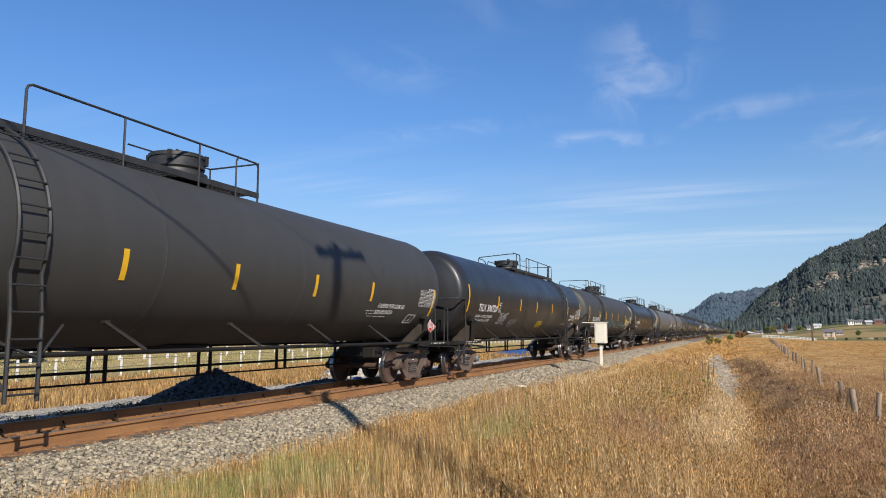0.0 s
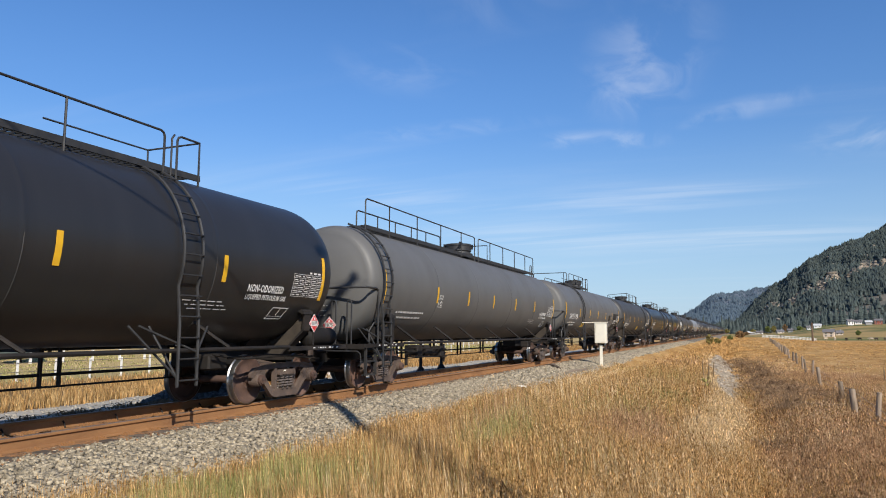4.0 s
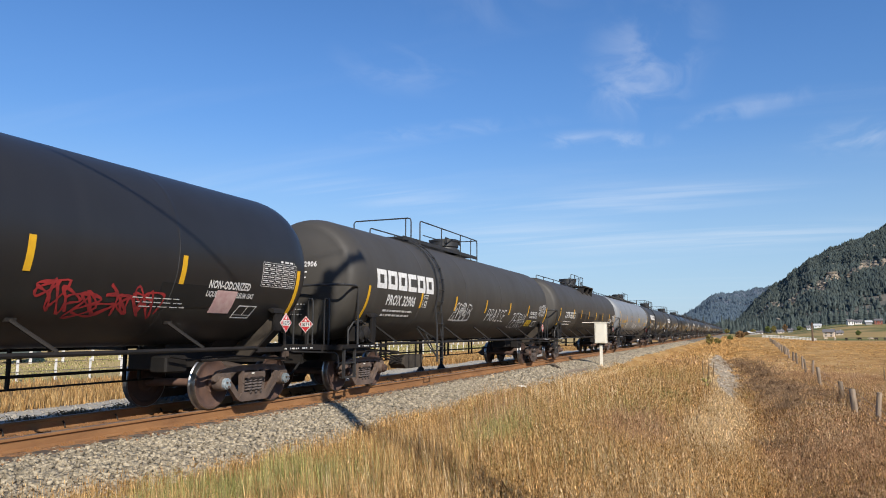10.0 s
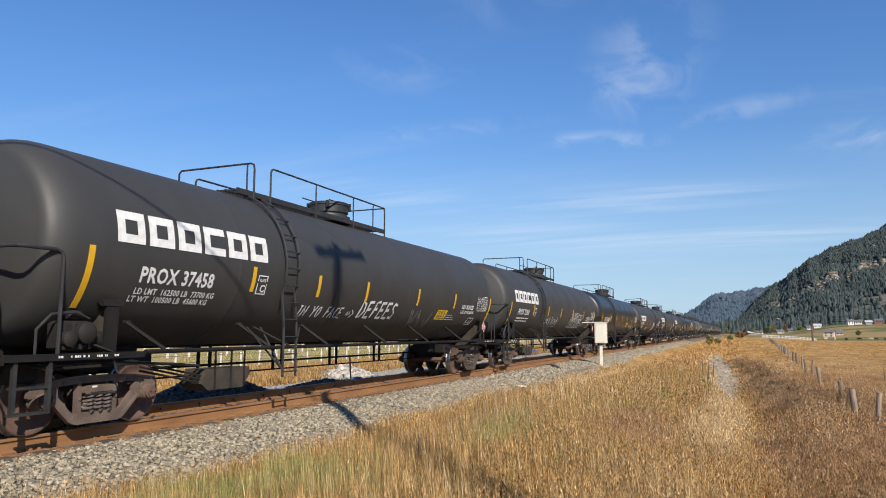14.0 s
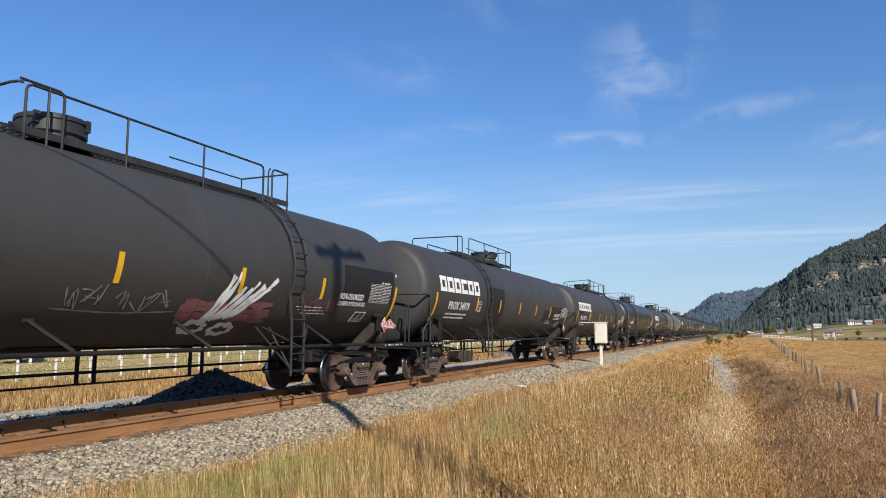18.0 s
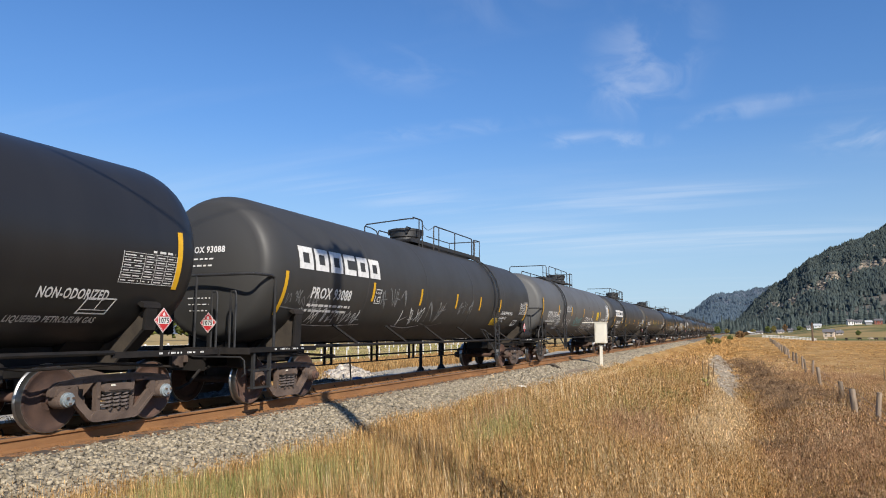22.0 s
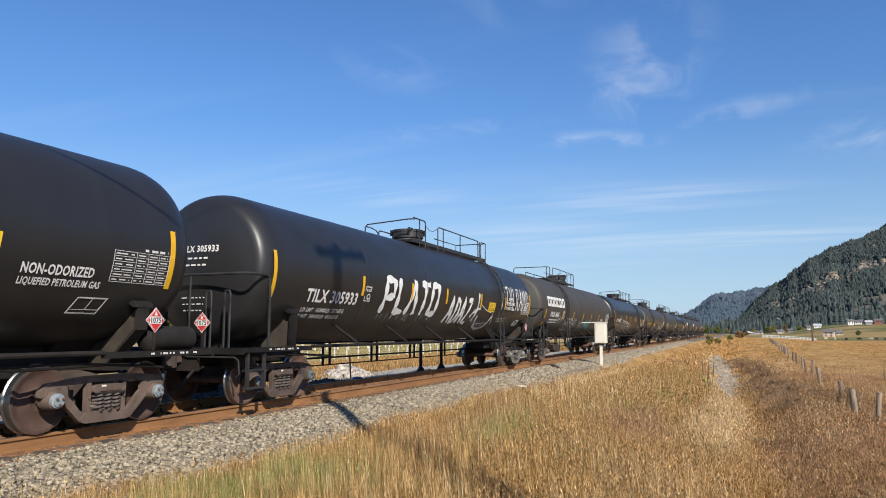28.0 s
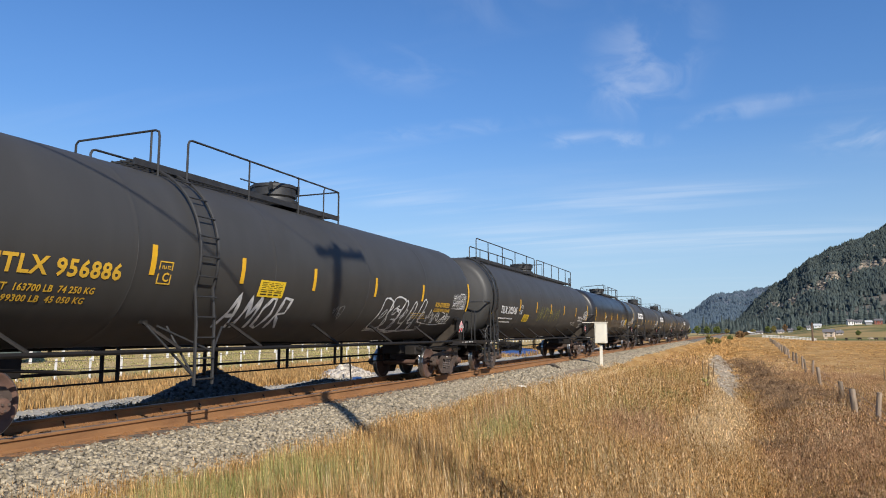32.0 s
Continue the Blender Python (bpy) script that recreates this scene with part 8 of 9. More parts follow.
def mullein(x, y, h, seed, leaves):
    q = random.Random(seed)
    w = new("mullein_plant")
    w.location = (x, y, float(ground_z(x, y)))
    tagged(w, "dried brown mullein stalk" + (" with yellowing leaves" if leaves else "") + " in the ditch", "weed", "mullein stalks")
    for k in range(3 if leaves else 1):
        lx = q.uniform(-0.1, 0.1)
        part("stalk", shared(("mullein_stalk", seed, k), lambda g: g.use("stalk").tube([(lx * 0.2, 0, -0.1), (lx, 0, h * 0.5), (lx * 1.4, 0, h * 0.55), (lx * 1.5, 0, h * 0.8), (lx * 1.6, 0, h * (1 - 0.1 * k))], [0.010, 0.009, 0.020, 0.022, 0.008], 7)), w)
    if leaves:
        def rosette(g):
            g.use("rosette")
            for k in range(26):
                a, z = q.uniform(0, 6.283), q.uniform(0.0, h * 0.45)
                l, wd = q.uniform(0.16, 0.3), q.uniform(0.04, 0.07)
                c, s = math.cos(a), math.sin(a)
                g.add([(0, 0, z), (c * l * 0.5 - s * wd, s * l * 0.5 + c * wd, z + 0.06), (c * l, s * l, z - 0.05), (c * l * 0.5 + s * wd, s * l * 0.5 - c * wd, z + 0.06)], [(0, 1, 2, 3)])
        part("leaves", shared(("mullein_leaves", seed), rosette, 0), w, label="yellow-green drooping leaves")


mullein(-1.1, 28.6, 1.25, 1, True)
mullein(-0.98, 29.0, 1.15, 2, False)
mullein(-0.75, 16.0, 0.55, 3, False)
mullein(5.0, 30.0, 1.0, 4, False)


def brush(x, y, w, h, n, seed, material="twig"):
    """A tangle of thin arching twigs."""
    q = random.Random(seed)
    b = new("dry_brush")
    b.location = (x, y, float(ground_z(x, y)))
    tagged(b, "tangled dark dry brush lying in the ditch", "brush", "clumps of dry brush")
    for part_no in range(3):
        def tangle(g):
            g.use(material)
            for k in range(n // 3):
                a, l = q.uniform(0, 6.283), q.uniform(0.4, 1.0)
                ox, oy = q.gauss(0, w * 0.35), q.gauss(0, w * 0.35)
                hx = h * q.uniform(0.5, 1.2)
                g.tube([(ox, oy, -0.05), (ox + 0.4 * w * l * math.cos(a), oy + 0.4 * w * l * math.sin(a), hx), (ox + 0.9 * w * l * math.cos(a), oy + 0.9 * w * l * math.sin(a), hx * q.uniform(0.3, 0.9))], [0.010, 0.008, 0.004], 3, False)
        tagged(part("tangle", shared(("brush_tangle", seed, part_no), tangle, 0), b), kind="stuff")


for k, (x, y, w, h, n) in enumerate(((1.40, 23.6, 0.55, 0.55, 230), (1.95, 22.9, 0.9, 0.26, 260), (2.75, 23.9, 0.9, 0.30, 260), (3.1, 24.6, 0.5, 0.55, 150), (1.7, 29.5, 1.3, 0.34, 330), (1.3, 33.0, 1.3, 0.42, 330),
                                     (1.15, 39.0, 1.2, 0.55, 260), (0.5, 17.6, 0.5, 0.30, 130), (2.2, 27.0, 1.2, 0.26, 220), (0.9, 46, 1.5, 0.6, 240), (0.0, 58, 1.8, 0.7, 240))):
    brush(x, y, w, h, n // 2, 60 + k)
for k, (x, y) in enumerate(((-12.6, 9.6), (-12.7, 10.8), (-12.5, 12.0), (-12.7, 13.3), (-13.0, 20.8), (-12.9, 22.0))):
    brush(x, y, 0.5, 0.22, 120, 90 + k)

# ---- hills, woods and settlement ----
M["hill"] = mat("dry_hill_slope", (0.135, 0.122, 0.095), (0.075, 0.082, 0.072), 0.95, 0, 0.016, 0.12, 0.5, 1.0, c3=(0.185, 0.150, 0.112))
# Haze is put into these two base colours as a blue-grey tint.
M["hill_hazed"] = mat("haze_tinted_slope", (0.125, 0.15, 0.18), (0.10, 0.125, 0.155), 0.95, 0, 0.006, 0.05, 0.5, 1.0)
M["conifer_hazed"] = mat("haze_tinted_conifers", (0.070, 0.100, 0.130), (0.085, 0.115, 0.14), 0.9, 0, 0.03, 0.4, 0, spec=0.1)
# Needle green is paled and blued a little, as a milder haze.
M["conifer"] = mat("conifer_needles", (0.044, 0.060, 0.060), (0.074, 0.086, 0.074), 0.9, 0, 0.05, 0.8, 0, per="island", spec=0.1)
M["leaf"] = mat("broadleaf_crown", (0.075, 0.10, 0.03), (0.12, 0.13, 0.035), 0.85, 0, 0.4, 3, 0, per="island", spec=0.1)
M["leaf_yellow"] = mat("autumn_crown", (0.19, 0.15, 0.045), (0.14, 0.125, 0.045), 0.85, 0, 0.4, 3, 0, per="island", spec=0.1)
M["leaf_rust"] = mat("russet_crown", (0.15, 0.085, 0.04), (0.18, 0.11, 0.05), 0.85, 0, 0.4, 3, 0, per="island", spec=0.1)
M["bark"] = mat("bark", (0.10, 0.075, 0.055), (0.07, 0.05, 0.04), 0.95, 0, 3, 30, 0.5)


def hill_height(az, r, ridge, r0, r1, rough, seed):
    """Slope from its foot at r0 to its ridge at r1, then down behind."""
    el = np.radians(ridge(az))
    top = np.tan(el) * r1(az)
    t = (r - r0(az)) / (r1(az) - r0(az))
    up = np.clip(t, 0, 1)
    z = top * (0.55 * up + 0.45 * up * up * (3 - 2 * up))
    z = np.where(t > 1, top * (1 - 0.5 * np.maximum(t - 1, 0) ** 1.3), z)
    x, y = np.sin(np.radians(az)) * r, np.cos(np.radians(az)) * r
    k = np.clip(t, 0, 1) * (1 - np.clip(t, 0, 1) ** 6)
    spur = np.sin(az * 1.9 + 2.6 * t + 0.5 * seed) + 0.6 * np.sin(az * 4.3 - 1.4 * t + seed)
    return z + rough * (waves(x, y, 95, seed) + 0.5 * waves(x, y, 37, seed + 1) + 0.25 * spur) * k - 2


def hill(name, label, az0, az1, na, nr, ridge, r0, r1, rough, seed, key="hill"):
    az = np.linspace(az0, az1, na)[None, :]
    t = np.linspace(-0.02, 1.5, nr)[:, None]
    A = np.broadcast_to(az, (nr, na))
    Rr = r0(A) + t * (r1(A) - r0(A))
    Z = hill_height(A, Rr, ridge, r0, r1, rough, seed)
    P = np.stack([np.sin(np.radians(A)) * Rr, np.cos(np.radians(A)) * Rr, Z], -1).reshape(-1, 3)
    ii = np.arange(nr * na).reshape(nr, na)
    q = np.stack([ii[:-1, :-1], ii[:-1, 1:], ii[1:, 1:], ii[1:, :-1]], -1).reshape(-1, 4)
    return tagged(new(name, raw_mesh(name, P, q, M[key], True)), label, "hill", kind="structure")


def outcrop_line(az):
    """How far up the slope the bare rock bands lie."""
    return 0.345 + 0.024 * az + 0.025 * np.sin(az * 3.1) + 0.012 * np.sin(az * 9.0)


def conifers(n, az0, az1, ridge, r0, r1, rough, seed, hgt, rng, gap):
    """Many small two-tiered firs on a slope, joined."""
    az = rng.uniform(az0, az1, n)
    t = rng.random(n) ** 0.9 * 1.03
    r = r0(az) + t * (r1(az) - r0(az))
    x, y = np.sin(np.radians(az)) * r, np.cos(np.radians(az)) * r
    clear = waves(x * 0.35 + y * 0.1, y * 1.0, 62, 11) + 0.6 * waves(x, y, 23, 12)
    band = np.abs(t - outcrop_line(az)) / (0.045 + 0.018 * np.sin(az * 2.3))
    clear = np.where((az > 1.5) & (band < 1), clear + 1.3, clear)
    ok = (clear < gap) | (rng.random(n) < 0.05) | (t > 0.97)
    az, r, x, y, t = az[ok], r[ok], x[ok], y[ok], t[ok]
    z = hill_height(az, r, ridge, r0, r1, rough, seed)
    n = len(x)
    h = hgt * rng.uniform(0.35, 1.0, n) * (1.75 - 1.0 * t) * np.where(rng.random(n) < 0.08, 1.5, 1.0)
    w = h * rng.uniform(0.22, 0.38, n)
    k = 6
    ang = np.arange(k) * 2 * np.pi / k
    c, s = np.cos(ang), np.sin(ang)
    P = np.zeros((n, 2 * k + 2, 3))
    jit = rng.uniform(0.75, 1.25, (n, k))
    P[:, :k, 0] = x[:, None] + w[:, None] * c * jit; P[:, :k, 1] = y[:, None] + w[:, None] * s * jit; P[:, :k, 2] = (z + h * 0.06)[:, None]
    P[:, k] = np.stack([x, y, z + h * 0.72], -1)
    P[:, k + 1:2 * k + 1, 0] = x[:, None] + 0.66 * w[:, None] * c; P[:, k + 1:2 * k + 1, 1] = y[:, None] + 0.66 * w[:, None] * s; P[:, k + 1:2 * k + 1, 2] = (z + h * 0.42)[:, None]
    P[:, 2 * k + 1] = np.stack([x, y, z + h], -1)
    T = [(i, (i + 1) % k, k) for i in range(k)] + [(k + 1 + i, k + 1 + (i + 1) % k, 2 * k + 1) for i in range(k)]
    T = np.array(T)[None] + (np.arange(n) * (2 * k + 2))[:, None, None]
    return P.reshape(-1, 3), T.reshape(-1, 3)


def knots(*pairs):
    xs, ys = [p[0] for p in pairs], [p[1] for p in pairs]
    return lambda a: np.interp(a, xs, ys) + 0.05 * np.sin(np.asarray(a) * 5.1) + 0.03 * np.sin(np.asarray(a) * 13.7)


far_ridge = knots((-9, 0.1), (-3.6, 1.25), (-2.4, 2.15), (-1.5, 2.85), (0.1, 2.95), (1.7, 3.2), (3, 3.5), (8, 3.4), (30, 3))
near_ridge = knots((-2.5, 0.05), (-1.0, 0.3), (0.1, 0.8), (0.9, 1.8), (2.6, 3.4), (3.9, 4.25), (4.8, 5.0), (6.6, 6.05), (8.7, 6.7), (10.1, 7.5), (14, 9.5), (24, 11), (45, 9), (70, 7))
hill("far_hill", "forested hill far down the valley, tinted blue-grey for haze", -9, 30, 120, 34, far_ridge, lambda a: 1500 + 0 * a, lambda a: 2700 + 0 * a, 22, 3, "hill_hazed")
hill("near_hill", "steep forested hillside with dry rocky clearings", -2.5, 70, 220, 48, near_ridge, lambda a: 800 + 16 * np.maximum(0, 6 - a), lambda a: 1350 + 60 * np.maximum(0, 4 - a), 14, 5)
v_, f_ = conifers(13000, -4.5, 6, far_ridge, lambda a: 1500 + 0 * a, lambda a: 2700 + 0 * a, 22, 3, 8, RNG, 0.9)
tagged(new("far_forest", raw_mesh("far_forest", v_, f_, M["conifer_hazed"])), "conifer forest on the far hill, tinted blue-grey for haze", "forest", kind="stuff")
v_, f_ = conifers(46000, -2.4, 13, near_ridge, lambda a: 800 + 16 * np.maximum(0, 6 - a), lambda a: 1350 + 60 * np.maximum(0, 4 - a), 14, 5, 6.0, RNG, 0.55)
tagged(new("hillside_forest", raw_mesh("hillside_forest", v_, f_, M["conifer"])), "dark green conifer forest covering the hillside", "forest", kind="stuff")
# pale rock ledges across the hillside
M["ledge"] = mat("pale_rock_ledge", (0.30, 0.25, 0.19), (0.19, 0.155, 0.12), 0.95, 0, 0.05, 0.6, 0.4, per="island")
n = 3000
az = RNG.uniform(1.4, 11, n)
keep = waves(az * 3, az * 0, 1.0, 4) + 0.5 * waves(az * 11, az * 0, 1.0, 5) > -0.35
az = az[keep]
t_ = outcrop_line(az) + RNG.normal(0, 0.018, len(az)) + np.where(RNG.random(len(az)) < 0.15, RNG.uniform(-0.2, 0.25, len(az)), 0)
rr = 800 + 16 * np.maximum(0, 6 - az) + t_ * (550 + 60 * np.maximum(0, 4 - az) - 16 * np.maximum(0, 6 - az))
zz = hill_height(az, rr, near_ridge, lambda a: 800 + 16 * np.maximum(0, 6 - a), lambda a: 1350 + 60 * np.maximum(0, 4 - a), 14, 5)
v_, f_ = rocks(len(az), np.sin(np.radians(az)) * rr, np.cos(np.radians(az)) * rr, zz, 4.6 * RNG.uniform(0.4, 1.3, len(az)), RNG, 0.36)
tagged(new("rock_ledges", raw_mesh("rock_ledges", v_, f_, M["ledge"])), "pale bare rock ledges across the hillside", "rock", kind="stuff")
west_ridge = knots((-80, 10), (-62, 12.4), (-55.4, 11.6), (-51.0, 11.3), (-48.1, 10.3), (-46.3, 9.6), (-40, 7.0), (-33, 4.6), (-26, 2.6), (-18, 1.3), (-12, 0.6))
hill("west_hill", "mountainside across the valley, tinted blue-grey for haze", -80, -12, 130, 40, west_ridge, lambda a: 900 + 0 * a, lambda a: 2300 + 0 * a, 28, 8, "hill_hazed")
# low blue hills behind the train and round the rest of the valley
hill("valley_rim", "distant wooded rim of the valley", 70, 352, 150, 10, lambda a: (3.0 + 1.5 * np.sin(np.asarray(a) / 17) + 0.7 * np.sin(np.asarray(a) / 5)) * (1 - smooth01(285, 300, np.asarray(a, float))), lambda a: 1800 + 0 * a, lambda a: 3200 + 0 * a, 30, 7)


def clump_crown(g, h, w, seed, lumps, low=0.25):
    """A crown of many small leaf clumps round a few limbs."""
    q = random.Random(seed)
    for k in range(lumps):
        a, u = q.uniform(0, 6.283), q.random()
        z = h * (low + (1 - low) * u)
        rr = w * math.sqrt(q.random()) * math.sin(max(0.15, math.pi * (0.12 + 0.82 * u)))
        c = Vector((rr * math.cos(a), rr * math.sin(a), z))
        s = w * q.uniform(0.10, 0.24)
        vs = []
        for d in ((1, 0, 0), (-1, 0, 0), (0, 1, 0), (0, -1, 0), (0, 0, 1), (0, 0, -1)):
            vs.append(c + Vector(d) * s * q.uniform(0.6, 1.3) + Vector((q.uniform(-s, s), q.uniform(-s, s), q.uniform(-s, s))) * 0.3)
        g.add(vs, [(0, 2, 4), (2, 1, 4), (1, 3, 4), (3, 0, 4), (2, 0, 5), (1, 2, 5), (3, 1, 5), (0, 3, 5)])


def limb_trunk(g, h, w, seed):
    q = random.Random(seed + 9)
    g.use("bark").tube([(0, 0, -0.3), (0.02 * h, 0, h * 0.4), (0, 0.01 * h, h * 0.8)], [h * 0.028, h * 0.02, h * 0.008], 7)
    for k in range(5):
        a, z = q.uniform(0, 6.28), h * q.uniform(0.25, 0.6)
        g.tube([(0.01 * h, 0, z), (0.5 * w * math.cos(a), 0.5 * w * math.sin(a), z + 0.18 * h)], [h * 0.012, h * 0.004], 5)


def broad_tree(x, y, h, w, material, label, seed):
    t = new("tree")
    t.location = (x, y, float(ground_z(x, y)))
    tagged(t, label, "tree", "trees of the valley floor")
    part("trunk", shared(("trunk", h, seed % 3), lambda g: limb_trunk(g, h, w, seed % 3)), t)
    part("crown", shared(("crown", h, w, material, seed % 3), lambda g: (g.use(material), clump_crown(g, h, w, seed % 3, 170)), 0), t)


def fir_tree(x, y, h, seed):
    t = new("conifer_tree")
    t.location = (x, y, float(ground_z(x, y)))
    tagged(t, "dark green conifer standing near the houses", "tree", "conifers of the valley floor")
    part("trunk", shared(("fir_trunk", h), lambda g: g.use("bark").tube([(0, 0, -0.3), (0, 0, h)], [h * 0.02, 0.03], 6)), t)

    def tiers(g):
        q = random.Random(seed)
        g.use("conifer")
        for k in range(9):
            z0, z1 = h * (0.08 + 0.095 * k), h * (0.08 + 0.095 * k + 0.2)
            rad = h * 0.2 * (1 - k / 9.6)
            n = 9
            vs = [(rad * q.uniform(0.65, 1.15) * math.cos(6.283 * j / n), rad * q.uniform(0.65, 1.15) * math.sin(6.283 * j / n), z0 - q.uniform(0, 0.03) * h) for j in range(n)] + [(0, 0, z1)]
            g.add(vs, [(j, (j + 1) % n, n) for j in range(n)])
    part("crown", shared(("fir_crown", h, seed), tiers, 0), t)


def at_az(az, r):
    return math.sin(radians(az)) * r, math.cos(radians(az)) * r


M["house_white"] = mat("white_siding", (0.72, 0.70, 0.66), (0.6, 0.58, 0.55), 0.7, 0, 2, 20, 0.1)
M["house_cream"] = mat("cream_stucco", (0.62, 0.50, 0.38), (0.55, 0.44, 0.34), 0.8, 0, 2, 20, 0.1)
M["house_red"] = mat("red_brown_siding", (0.30, 0.09, 0.06), (0.24, 0.08, 0.055), 0.8, 0, 2, 20, 0.1)
M["house_grey"] = mat("grey_siding", (0.33, 0.32, 0.31), (0.28, 0.27, 0.26), 0.8, 0, 2, 20, 0.1)
M["roof_grey"] = mat("grey_shingle_roof", (0.16, 0.15, 0.15), (0.11, 0.10, 0.10), 0.85, 0, 2, 20, 0.3)
M["roof_pale"] = mat("pale_metal_roof", (0.5, 0.5, 0.5), (0.42, 0.42, 0.42), 0.5, 0, 2, 20, 0.1)
M["pane"] = mat("dark_window_pane", (0.03, 0.035, 0.04), (0.05, 0.055, 0.06), 0.08, 0, 2, 20, 0)


def house(az, r, w, d, hgt, wall, roof, label, turn=0, rise=0.32):
    x, y = at_az(az, r)
    ob = new("house")
    ob.location = (x, y, float(ground_z(x, y)) - 0.1)
    ob.rotation_euler.z = radians(turn)
    tagged(ob, label, "house", "houses of the settlement")
    part("wall", shared(("house_wall", w, d, hgt, wall), lambda g: (g.use(wall).box(-w / 2, w / 2, -d / 2, d / 2, -1, hgt), g.prism([(-d / 2, hgt), (d / 2, hgt), (0, hgt + d * rise)], -w / 2, w / 2, "x")), 0), ob)
    part("roof", shared(("house_roof", w, d, hgt, roof), lambda g: [g.use(roof).prism([(s * (d / 2 + 0.5), hgt - 0.25), (s * (d / 2 + 0.5), hgt - 0.05), (0, hgt + d * rise + 0.25), (0, hgt + d * rise + 0.05)][::s], -w / 2 - 0.5, w / 2 + 0.5, "x") for s in (1, -1)], 0), ob)
    k = max(2, int(w / 3.2))
    for i in range(k):
        wx = -w / 2 + w * (i + 0.5) / k
        for z in ([hgt * 0.36] if hgt < 2.4 else [hgt * 0.16, hgt * 0.58]):
            win = part("window", shared("house_window_frame", lambda g: g.use("house_white").box(-0.42, 0.42, -0.06, 0.02, -0.06, 0.76), 0), ob, (wx, -d / 2, z))
            part("pane", shared("house_pane", lambda g: g.use("pane").box(-0.35, 0.35, -0.075, -0.065, 0.0, 0.70), 0), win)
    part("chimney", shared("chimney", lambda g: g.use("house_grey").box(-0.25, 0.25, -0.25, 0.25, 0, 1.3), 0), ob, (w * 0.25, d * 0.1, hgt + d * rise * 0.6))


for row in ((1.05, 640, 13, 8, 3.0, "house_grey", "roof_pale", "low grey house with a pale roof", 10),
            (1.6, 660, 16, 8, 3.0, "house_white", "roof_grey", "white bungalow with a grey roof", -12),
            (3.0, 640, 14, 9, 3.2, "house_cream", "roof_grey", "cream bungalow among autumn trees", 15),
            (3.7, 650, 10, 8, 3.2, "house_grey", "roof_grey", "grey cottage below the wooded slope", -8),
            (4.9, 640, 9, 8, 3.4, "house_white", "roof_grey", "small white house by the trees", 5),
            (5.45, 660, 15, 9, 3.4, "house_white", "roof_pale", "white house with a pale metal roof", 0),
            (6.15, 470, 15, 10, 5.6, "house_cream", "roof_grey", "large two-storey cream farmhouse in the fields", -14),
            (6.75, 490, 11, 8, 3.0, "house_cream", "roof_grey", "cream outbuilding beside the farmhouse", 6),
            (7.5, 640, 12, 8, 5.4, "house_white", "roof_grey", "white two-storey house on the rise", 12),
            (8.0, 670, 14, 9, 3.4, "house_white", "roof_grey", "white house with a grey roof on the rise", -6),
            (8.6, 640, 12, 8, 3.2, "house_grey", "roof_pale", "grey house with a bright roof", 4),
            (9.2, 660, 15, 9, 5.2, "house_red", "roof_grey", "red-brown barn-like house at the slope's foot", -10),
            (9.9, 640, 14, 8, 3.4, "house_white", "roof_grey", "white house at the edge of the settlement", 8)):
    house(row[0], row[1], round(row[2] * 0.36, 2), round(row[3] * 0.42, 2), row[4] * 0.54, *row[5:])

q = random.Random(21)
for k in range(74):
    az = q.uniform(-2.6, 11) if k < 26 else q.choice((q.uniform(1.2, 4.2), q.uniform(4.2, 11)))
    x, y = at_az(az, q.uniform(690, 780))
    fir_tree(x, y, q.choice((9, 12, 15, 18)), k % 5)
for az, r, h, w, m, lb in ((2.6, 655, 10, 4, "leaf_yellow", "yellowing broadleaf tree by the houses"), (2.2, 650, 10, 4, "leaf", "green broadleaf tree by the houses"),
                           (3.35, 670, 11, 3.5, "leaf_rust", "russet autumn tree by the houses"), (4.3, 640, 6, 4, "leaf", "dark green rounded tree by a house"),
                           (7.95, 470, 5, 2.6, "leaf", "dark round tree beside the farmhouse"), (1.2, 640, 7, 3.5, "leaf_yellow", "yellow-green tree beyond the track's end"),
                           (0.3, 520, 5, 3, "leaf_rust", "russet thicket beside the track"), (0.75, 480, 3.5, 3, "leaf_rust", "low russet thicket in the field"),
                           (-0.6, 620, 7, 3.5, "leaf_yellow", "yellow-green tree near the track"), (-2.0, 520, 9, 4, "leaf", "green tree near the track"), (-2.7, 560, 11, 4, "leaf", "green tree near the track"),
                           (-3.4, 640, 11, 5, "leaf", "green tree near the track"), (-1.3, 600, 10, 5, "leaf", "green tree near the track")):
    x, y = at_az(az, r)
    broad_tree(x, y, round(h * 0.62, 2), round(w * 0.62, 2), m, lb, int(az * 10) + 50)
# shrub at the ballast's edge and bushes
for x, y, h, w, m in ((-4.4, 135, 1.7, 0.75, "leaf_yellow"), (-1.5, 210, 1.3, 0.9, "leaf"), (1.5, 300, 2.4, 2.0, "leaf_rust"), (-3.4, 150, 1.0, 0.8, "leaf_yellow")):
    s = new("shrub")
    s.location = (x, y, float(ground_z(x, y)))
    tagged(s, "green shrub growing beside the trackbed" if m == "leaf" else "dry russet shrub beside the track", "shrub", "shrubs along the track")
    part("stem", shared(("shrub_stem", h), lambda g: limb_trunk(g, h, w, 2)), s)
    part("crown", shared(("shrub_crown", h, w, m), lambda g: (g.use(m), clump_crown(g, h, w, 3, 150, 0.05)), 0), s)

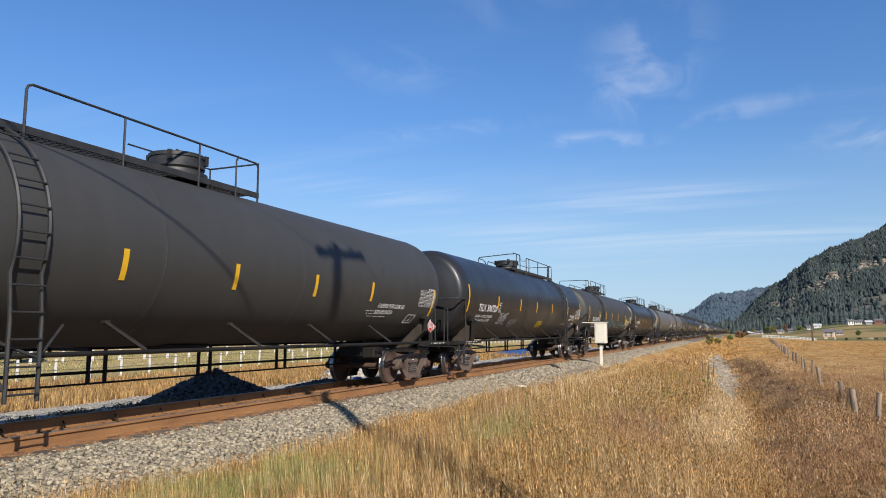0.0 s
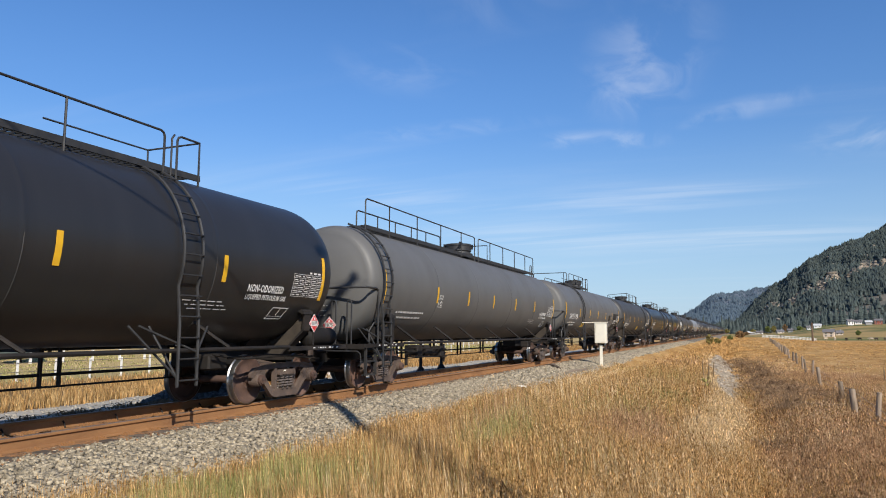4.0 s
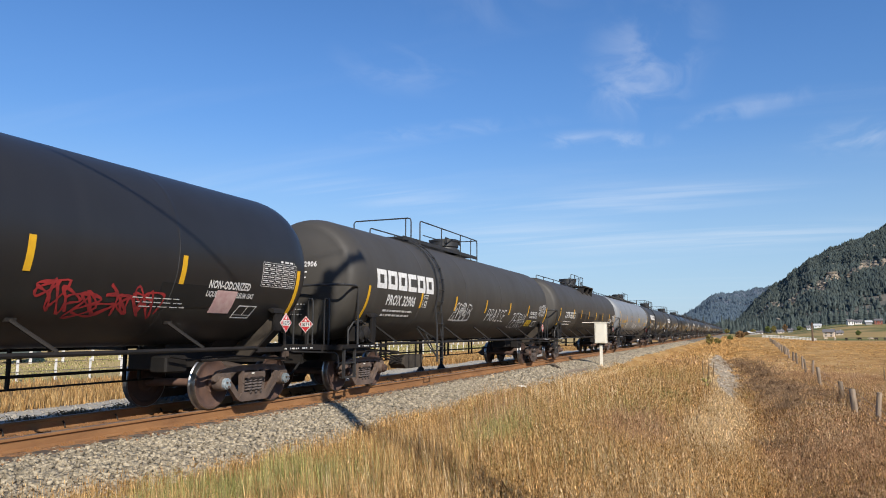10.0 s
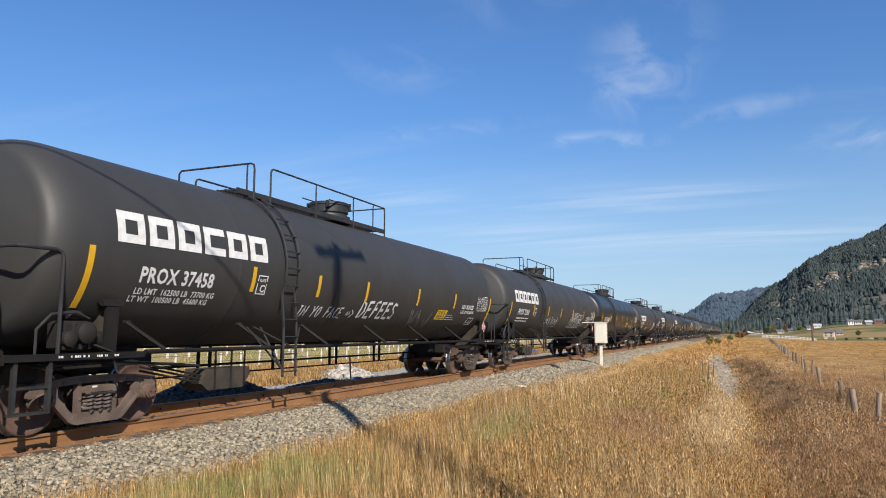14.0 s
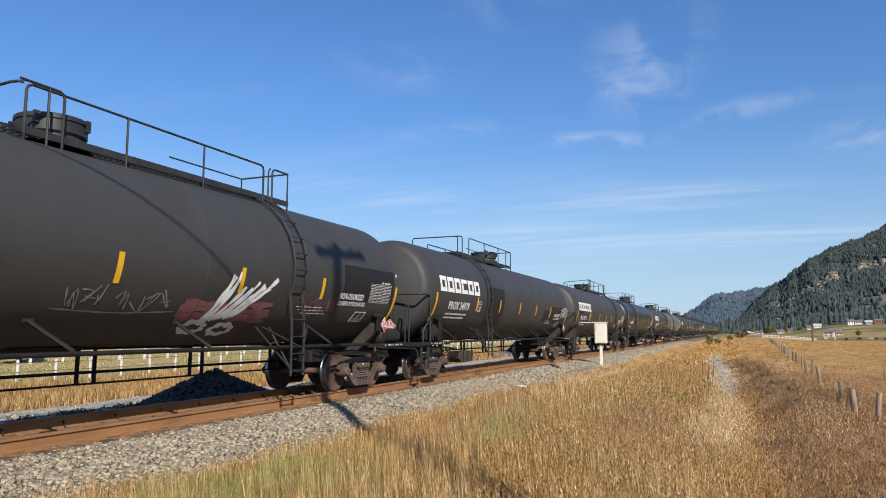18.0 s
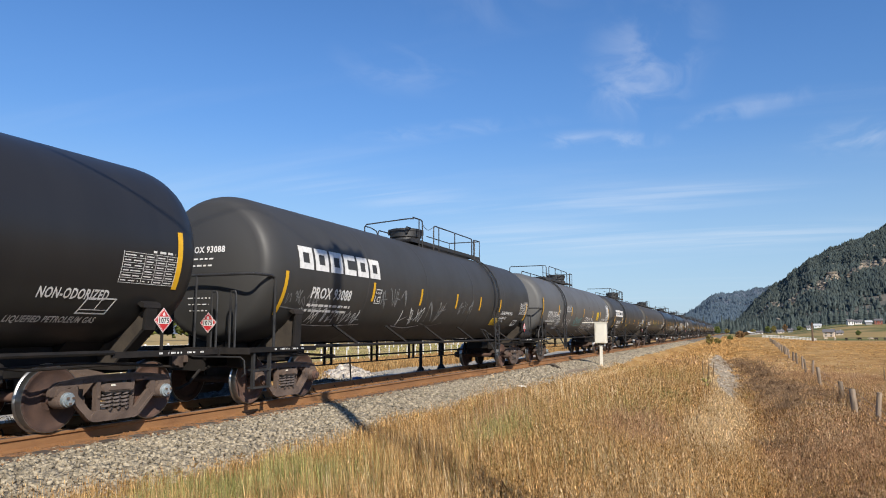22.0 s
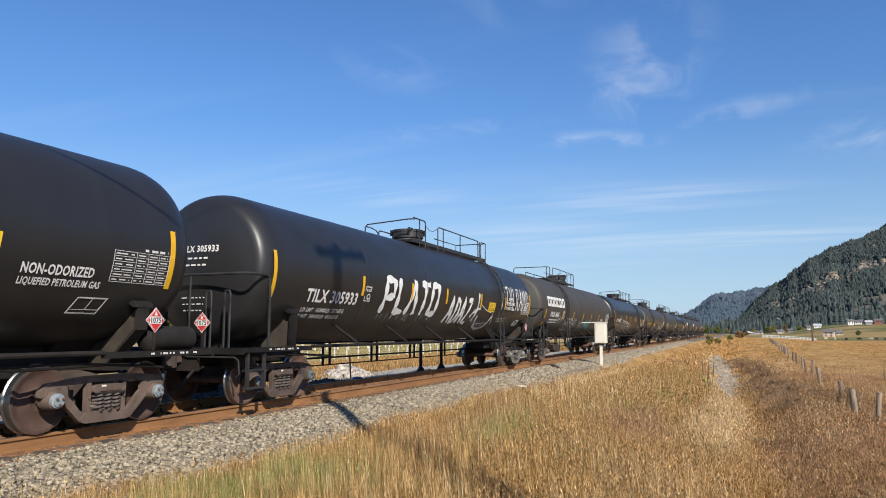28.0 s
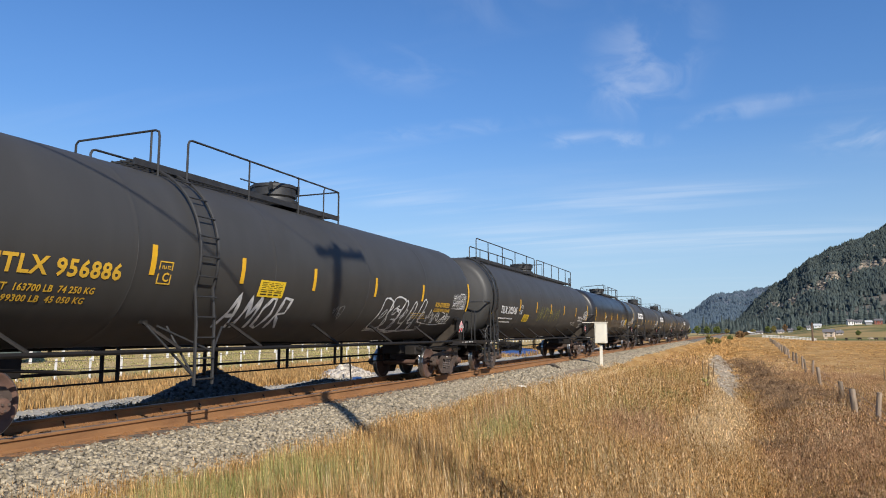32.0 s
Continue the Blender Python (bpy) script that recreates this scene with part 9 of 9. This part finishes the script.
# far white ranch fence, farm post, cattle
ranch = new("ranch_fence")
tagged(ranch, "white board ranch fence far across the field", "fence")
for k in range(40):
    az = 1.8 + 0.09 * k
    x, y = at_az(az, 345)
    part("post", shared("ranch_post", lambda g: g.use("white_wood").box(-0.08, 0.08, -0.08, 0.08, -0.3, 1.3)), ranch, (x, y, float(ground_z(x, y))))
for hgt in (0.5, 1.1):
    g = Geo().use("white_wood")
    pts = [(*at_az(1.8 + 0.0878 * k, 345), 0) for k in range(41)]
    g.tube([(a, b, float(ground_z(a, b)) + hgt) for a, b, _ in pts], 0.07, 4)
    part("board", g.mesh("ranch_board"), ranch)
x, y = at_az(5.1, 300)
g = Geo().use("pole").tube([(0, 0, -0.4), (0, 0, 7.0)], [0.35, 0.28], 8)
p = new("gate_post", g.mesh("gate_post"))
p.location = (x, y, float(ground_z(x, y)))
tagged(p, "tall dark timber post in the field", "post")

M["hide_dark"] = mat("dark_hide", (0.03, 0.02, 0.015), (0.05, 0.035, 0.025), 0.8, 0, 3, 20, 0)
M["hide_pale"] = mat("pale_hide", (0.45, 0.36, 0.26), (0.55, 0.46, 0.36), 0.8, 0, 3, 20, 0)


def cow(az, r, hide, turn):
    x, y = at_az(az, r)
    c = new("cow")
    c.location = (x, y, float(ground_z(x, y)))
    c.rotation_euler.z = radians(turn)
    tagged(c, ("dark" if hide == "hide_dark" else "pale tan") + " cow grazing in the far field", "cow", "cattle in the field")
    part("body", shared(("cow_body", hide), lambda g: g.use(hide).lathe([(-0.95, 0.05), (-0.9, 0.28), (-0.5, 0.40), (0.4, 0.40), (0.8, 0.30), (0.95, 0.1)], "x", (0, 0, 1.0), 10)), c)
    part("head", shared(("cow_head", hide), lambda g: g.use(hide).tube([(0.8, 0, 1.15), (1.15, 0, 1.05), (1.45, 0, 0.75)], [0.2, 0.17, 0.1], 8)), c)
    for lx in (-0.7, 0.65):
        for ly in (-0.2, 0.2):
            part("leg", shared(("cow_leg", hide), lambda g: g.use(hide).tube([(0, 0, 0.8), (0, 0, -0.02)], [0.12, 0.07], 6)), c, (lx, ly, 0))


for k, (az, r) in enumerate(((3.1, 400), (5.9, 385), (6.5, 395), (7.2, 380), (8.0, 390), (8.7, 385), (9.0, 392), (9.5, 388), (9.9, 395))):
    cow(az, r, "hide_pale" if k in (1, 2, 5) else "hide_dark", 35 * k)

for k, (az, r, h) in enumerate(((-53.4, 60, 9), (-55.6, 66, 9), (-51.6, 74, 9), (-57.5, 58, 9))):
    fir_tree(*at_az(az, r), h, k)
house(-49.8, 175, 6.5, 5, 2.8, "house_white", "roof_pale", "small white house with a pale roof across the track", 50)
# far windbreak of trees behind the corral, across the track
n_t = 46
tx_, ty_ = -135 + RNG.normal(0, 9, n_t), np.linspace(15, 330, n_t) + RNG.normal(0, 3, n_t)
th_ = RNG.uniform(4.5, 9.0, n_t)
k_ = 110
u_ = RNG.normal(0, 1, (n_t, k_, 3))
u_ /= np.linalg.norm(u_, axis=2, keepdims=True)
u_ *= RNG.uniform(0.55, 1.0, (n_t, k_, 1))
px_ = (tx_[:, None] + u_[:, :, 0] * th_[:, None] * 0.45).ravel()
py_ = (ty_[:, None] + u_[:, :, 1] * th_[:, None] * 0.45).ravel()
pz_ = (ground_z(tx_, ty_)[:, None] + th_[:, None] * (0.55 + 0.45 * u_[:, :, 2])).ravel()
v_, f_ = rocks(n_t * k_, px_, py_, pz_, 1.1, RNG)
tagged(new("windbreak", raw_mesh("windbreak", v_, f_, M["leaf"])), "far row of green broadleaf trees across the fields", "trees", kind="stuff")


def motions():
    """The train rolls past at a steady pace; every wheelset turns with it."""
    for car in TRAIN:
        x, y, z = car.location
        walk(car, [(t, pose(x, y - SPEED * t, z)) for t in (0.0, 8.0, 16.0, 24.0, 32.0)])
    turn = math.degrees(SPEED / 0.457)
    first = WHEELSETS[0]
    walk(first, [(k / FPS, pose(0, 0, 0, turn * k / FPS % 360)) for k in range(32 * FPS + 1)])
    for other in WHEELSETS[1:]:
        other.rotation_mode = "QUATERNION"
        keys = other.animation_data_create()
        keys.action = first.animation_data.action
        keys.action_slot = first.animation_data.action_slot


motions()
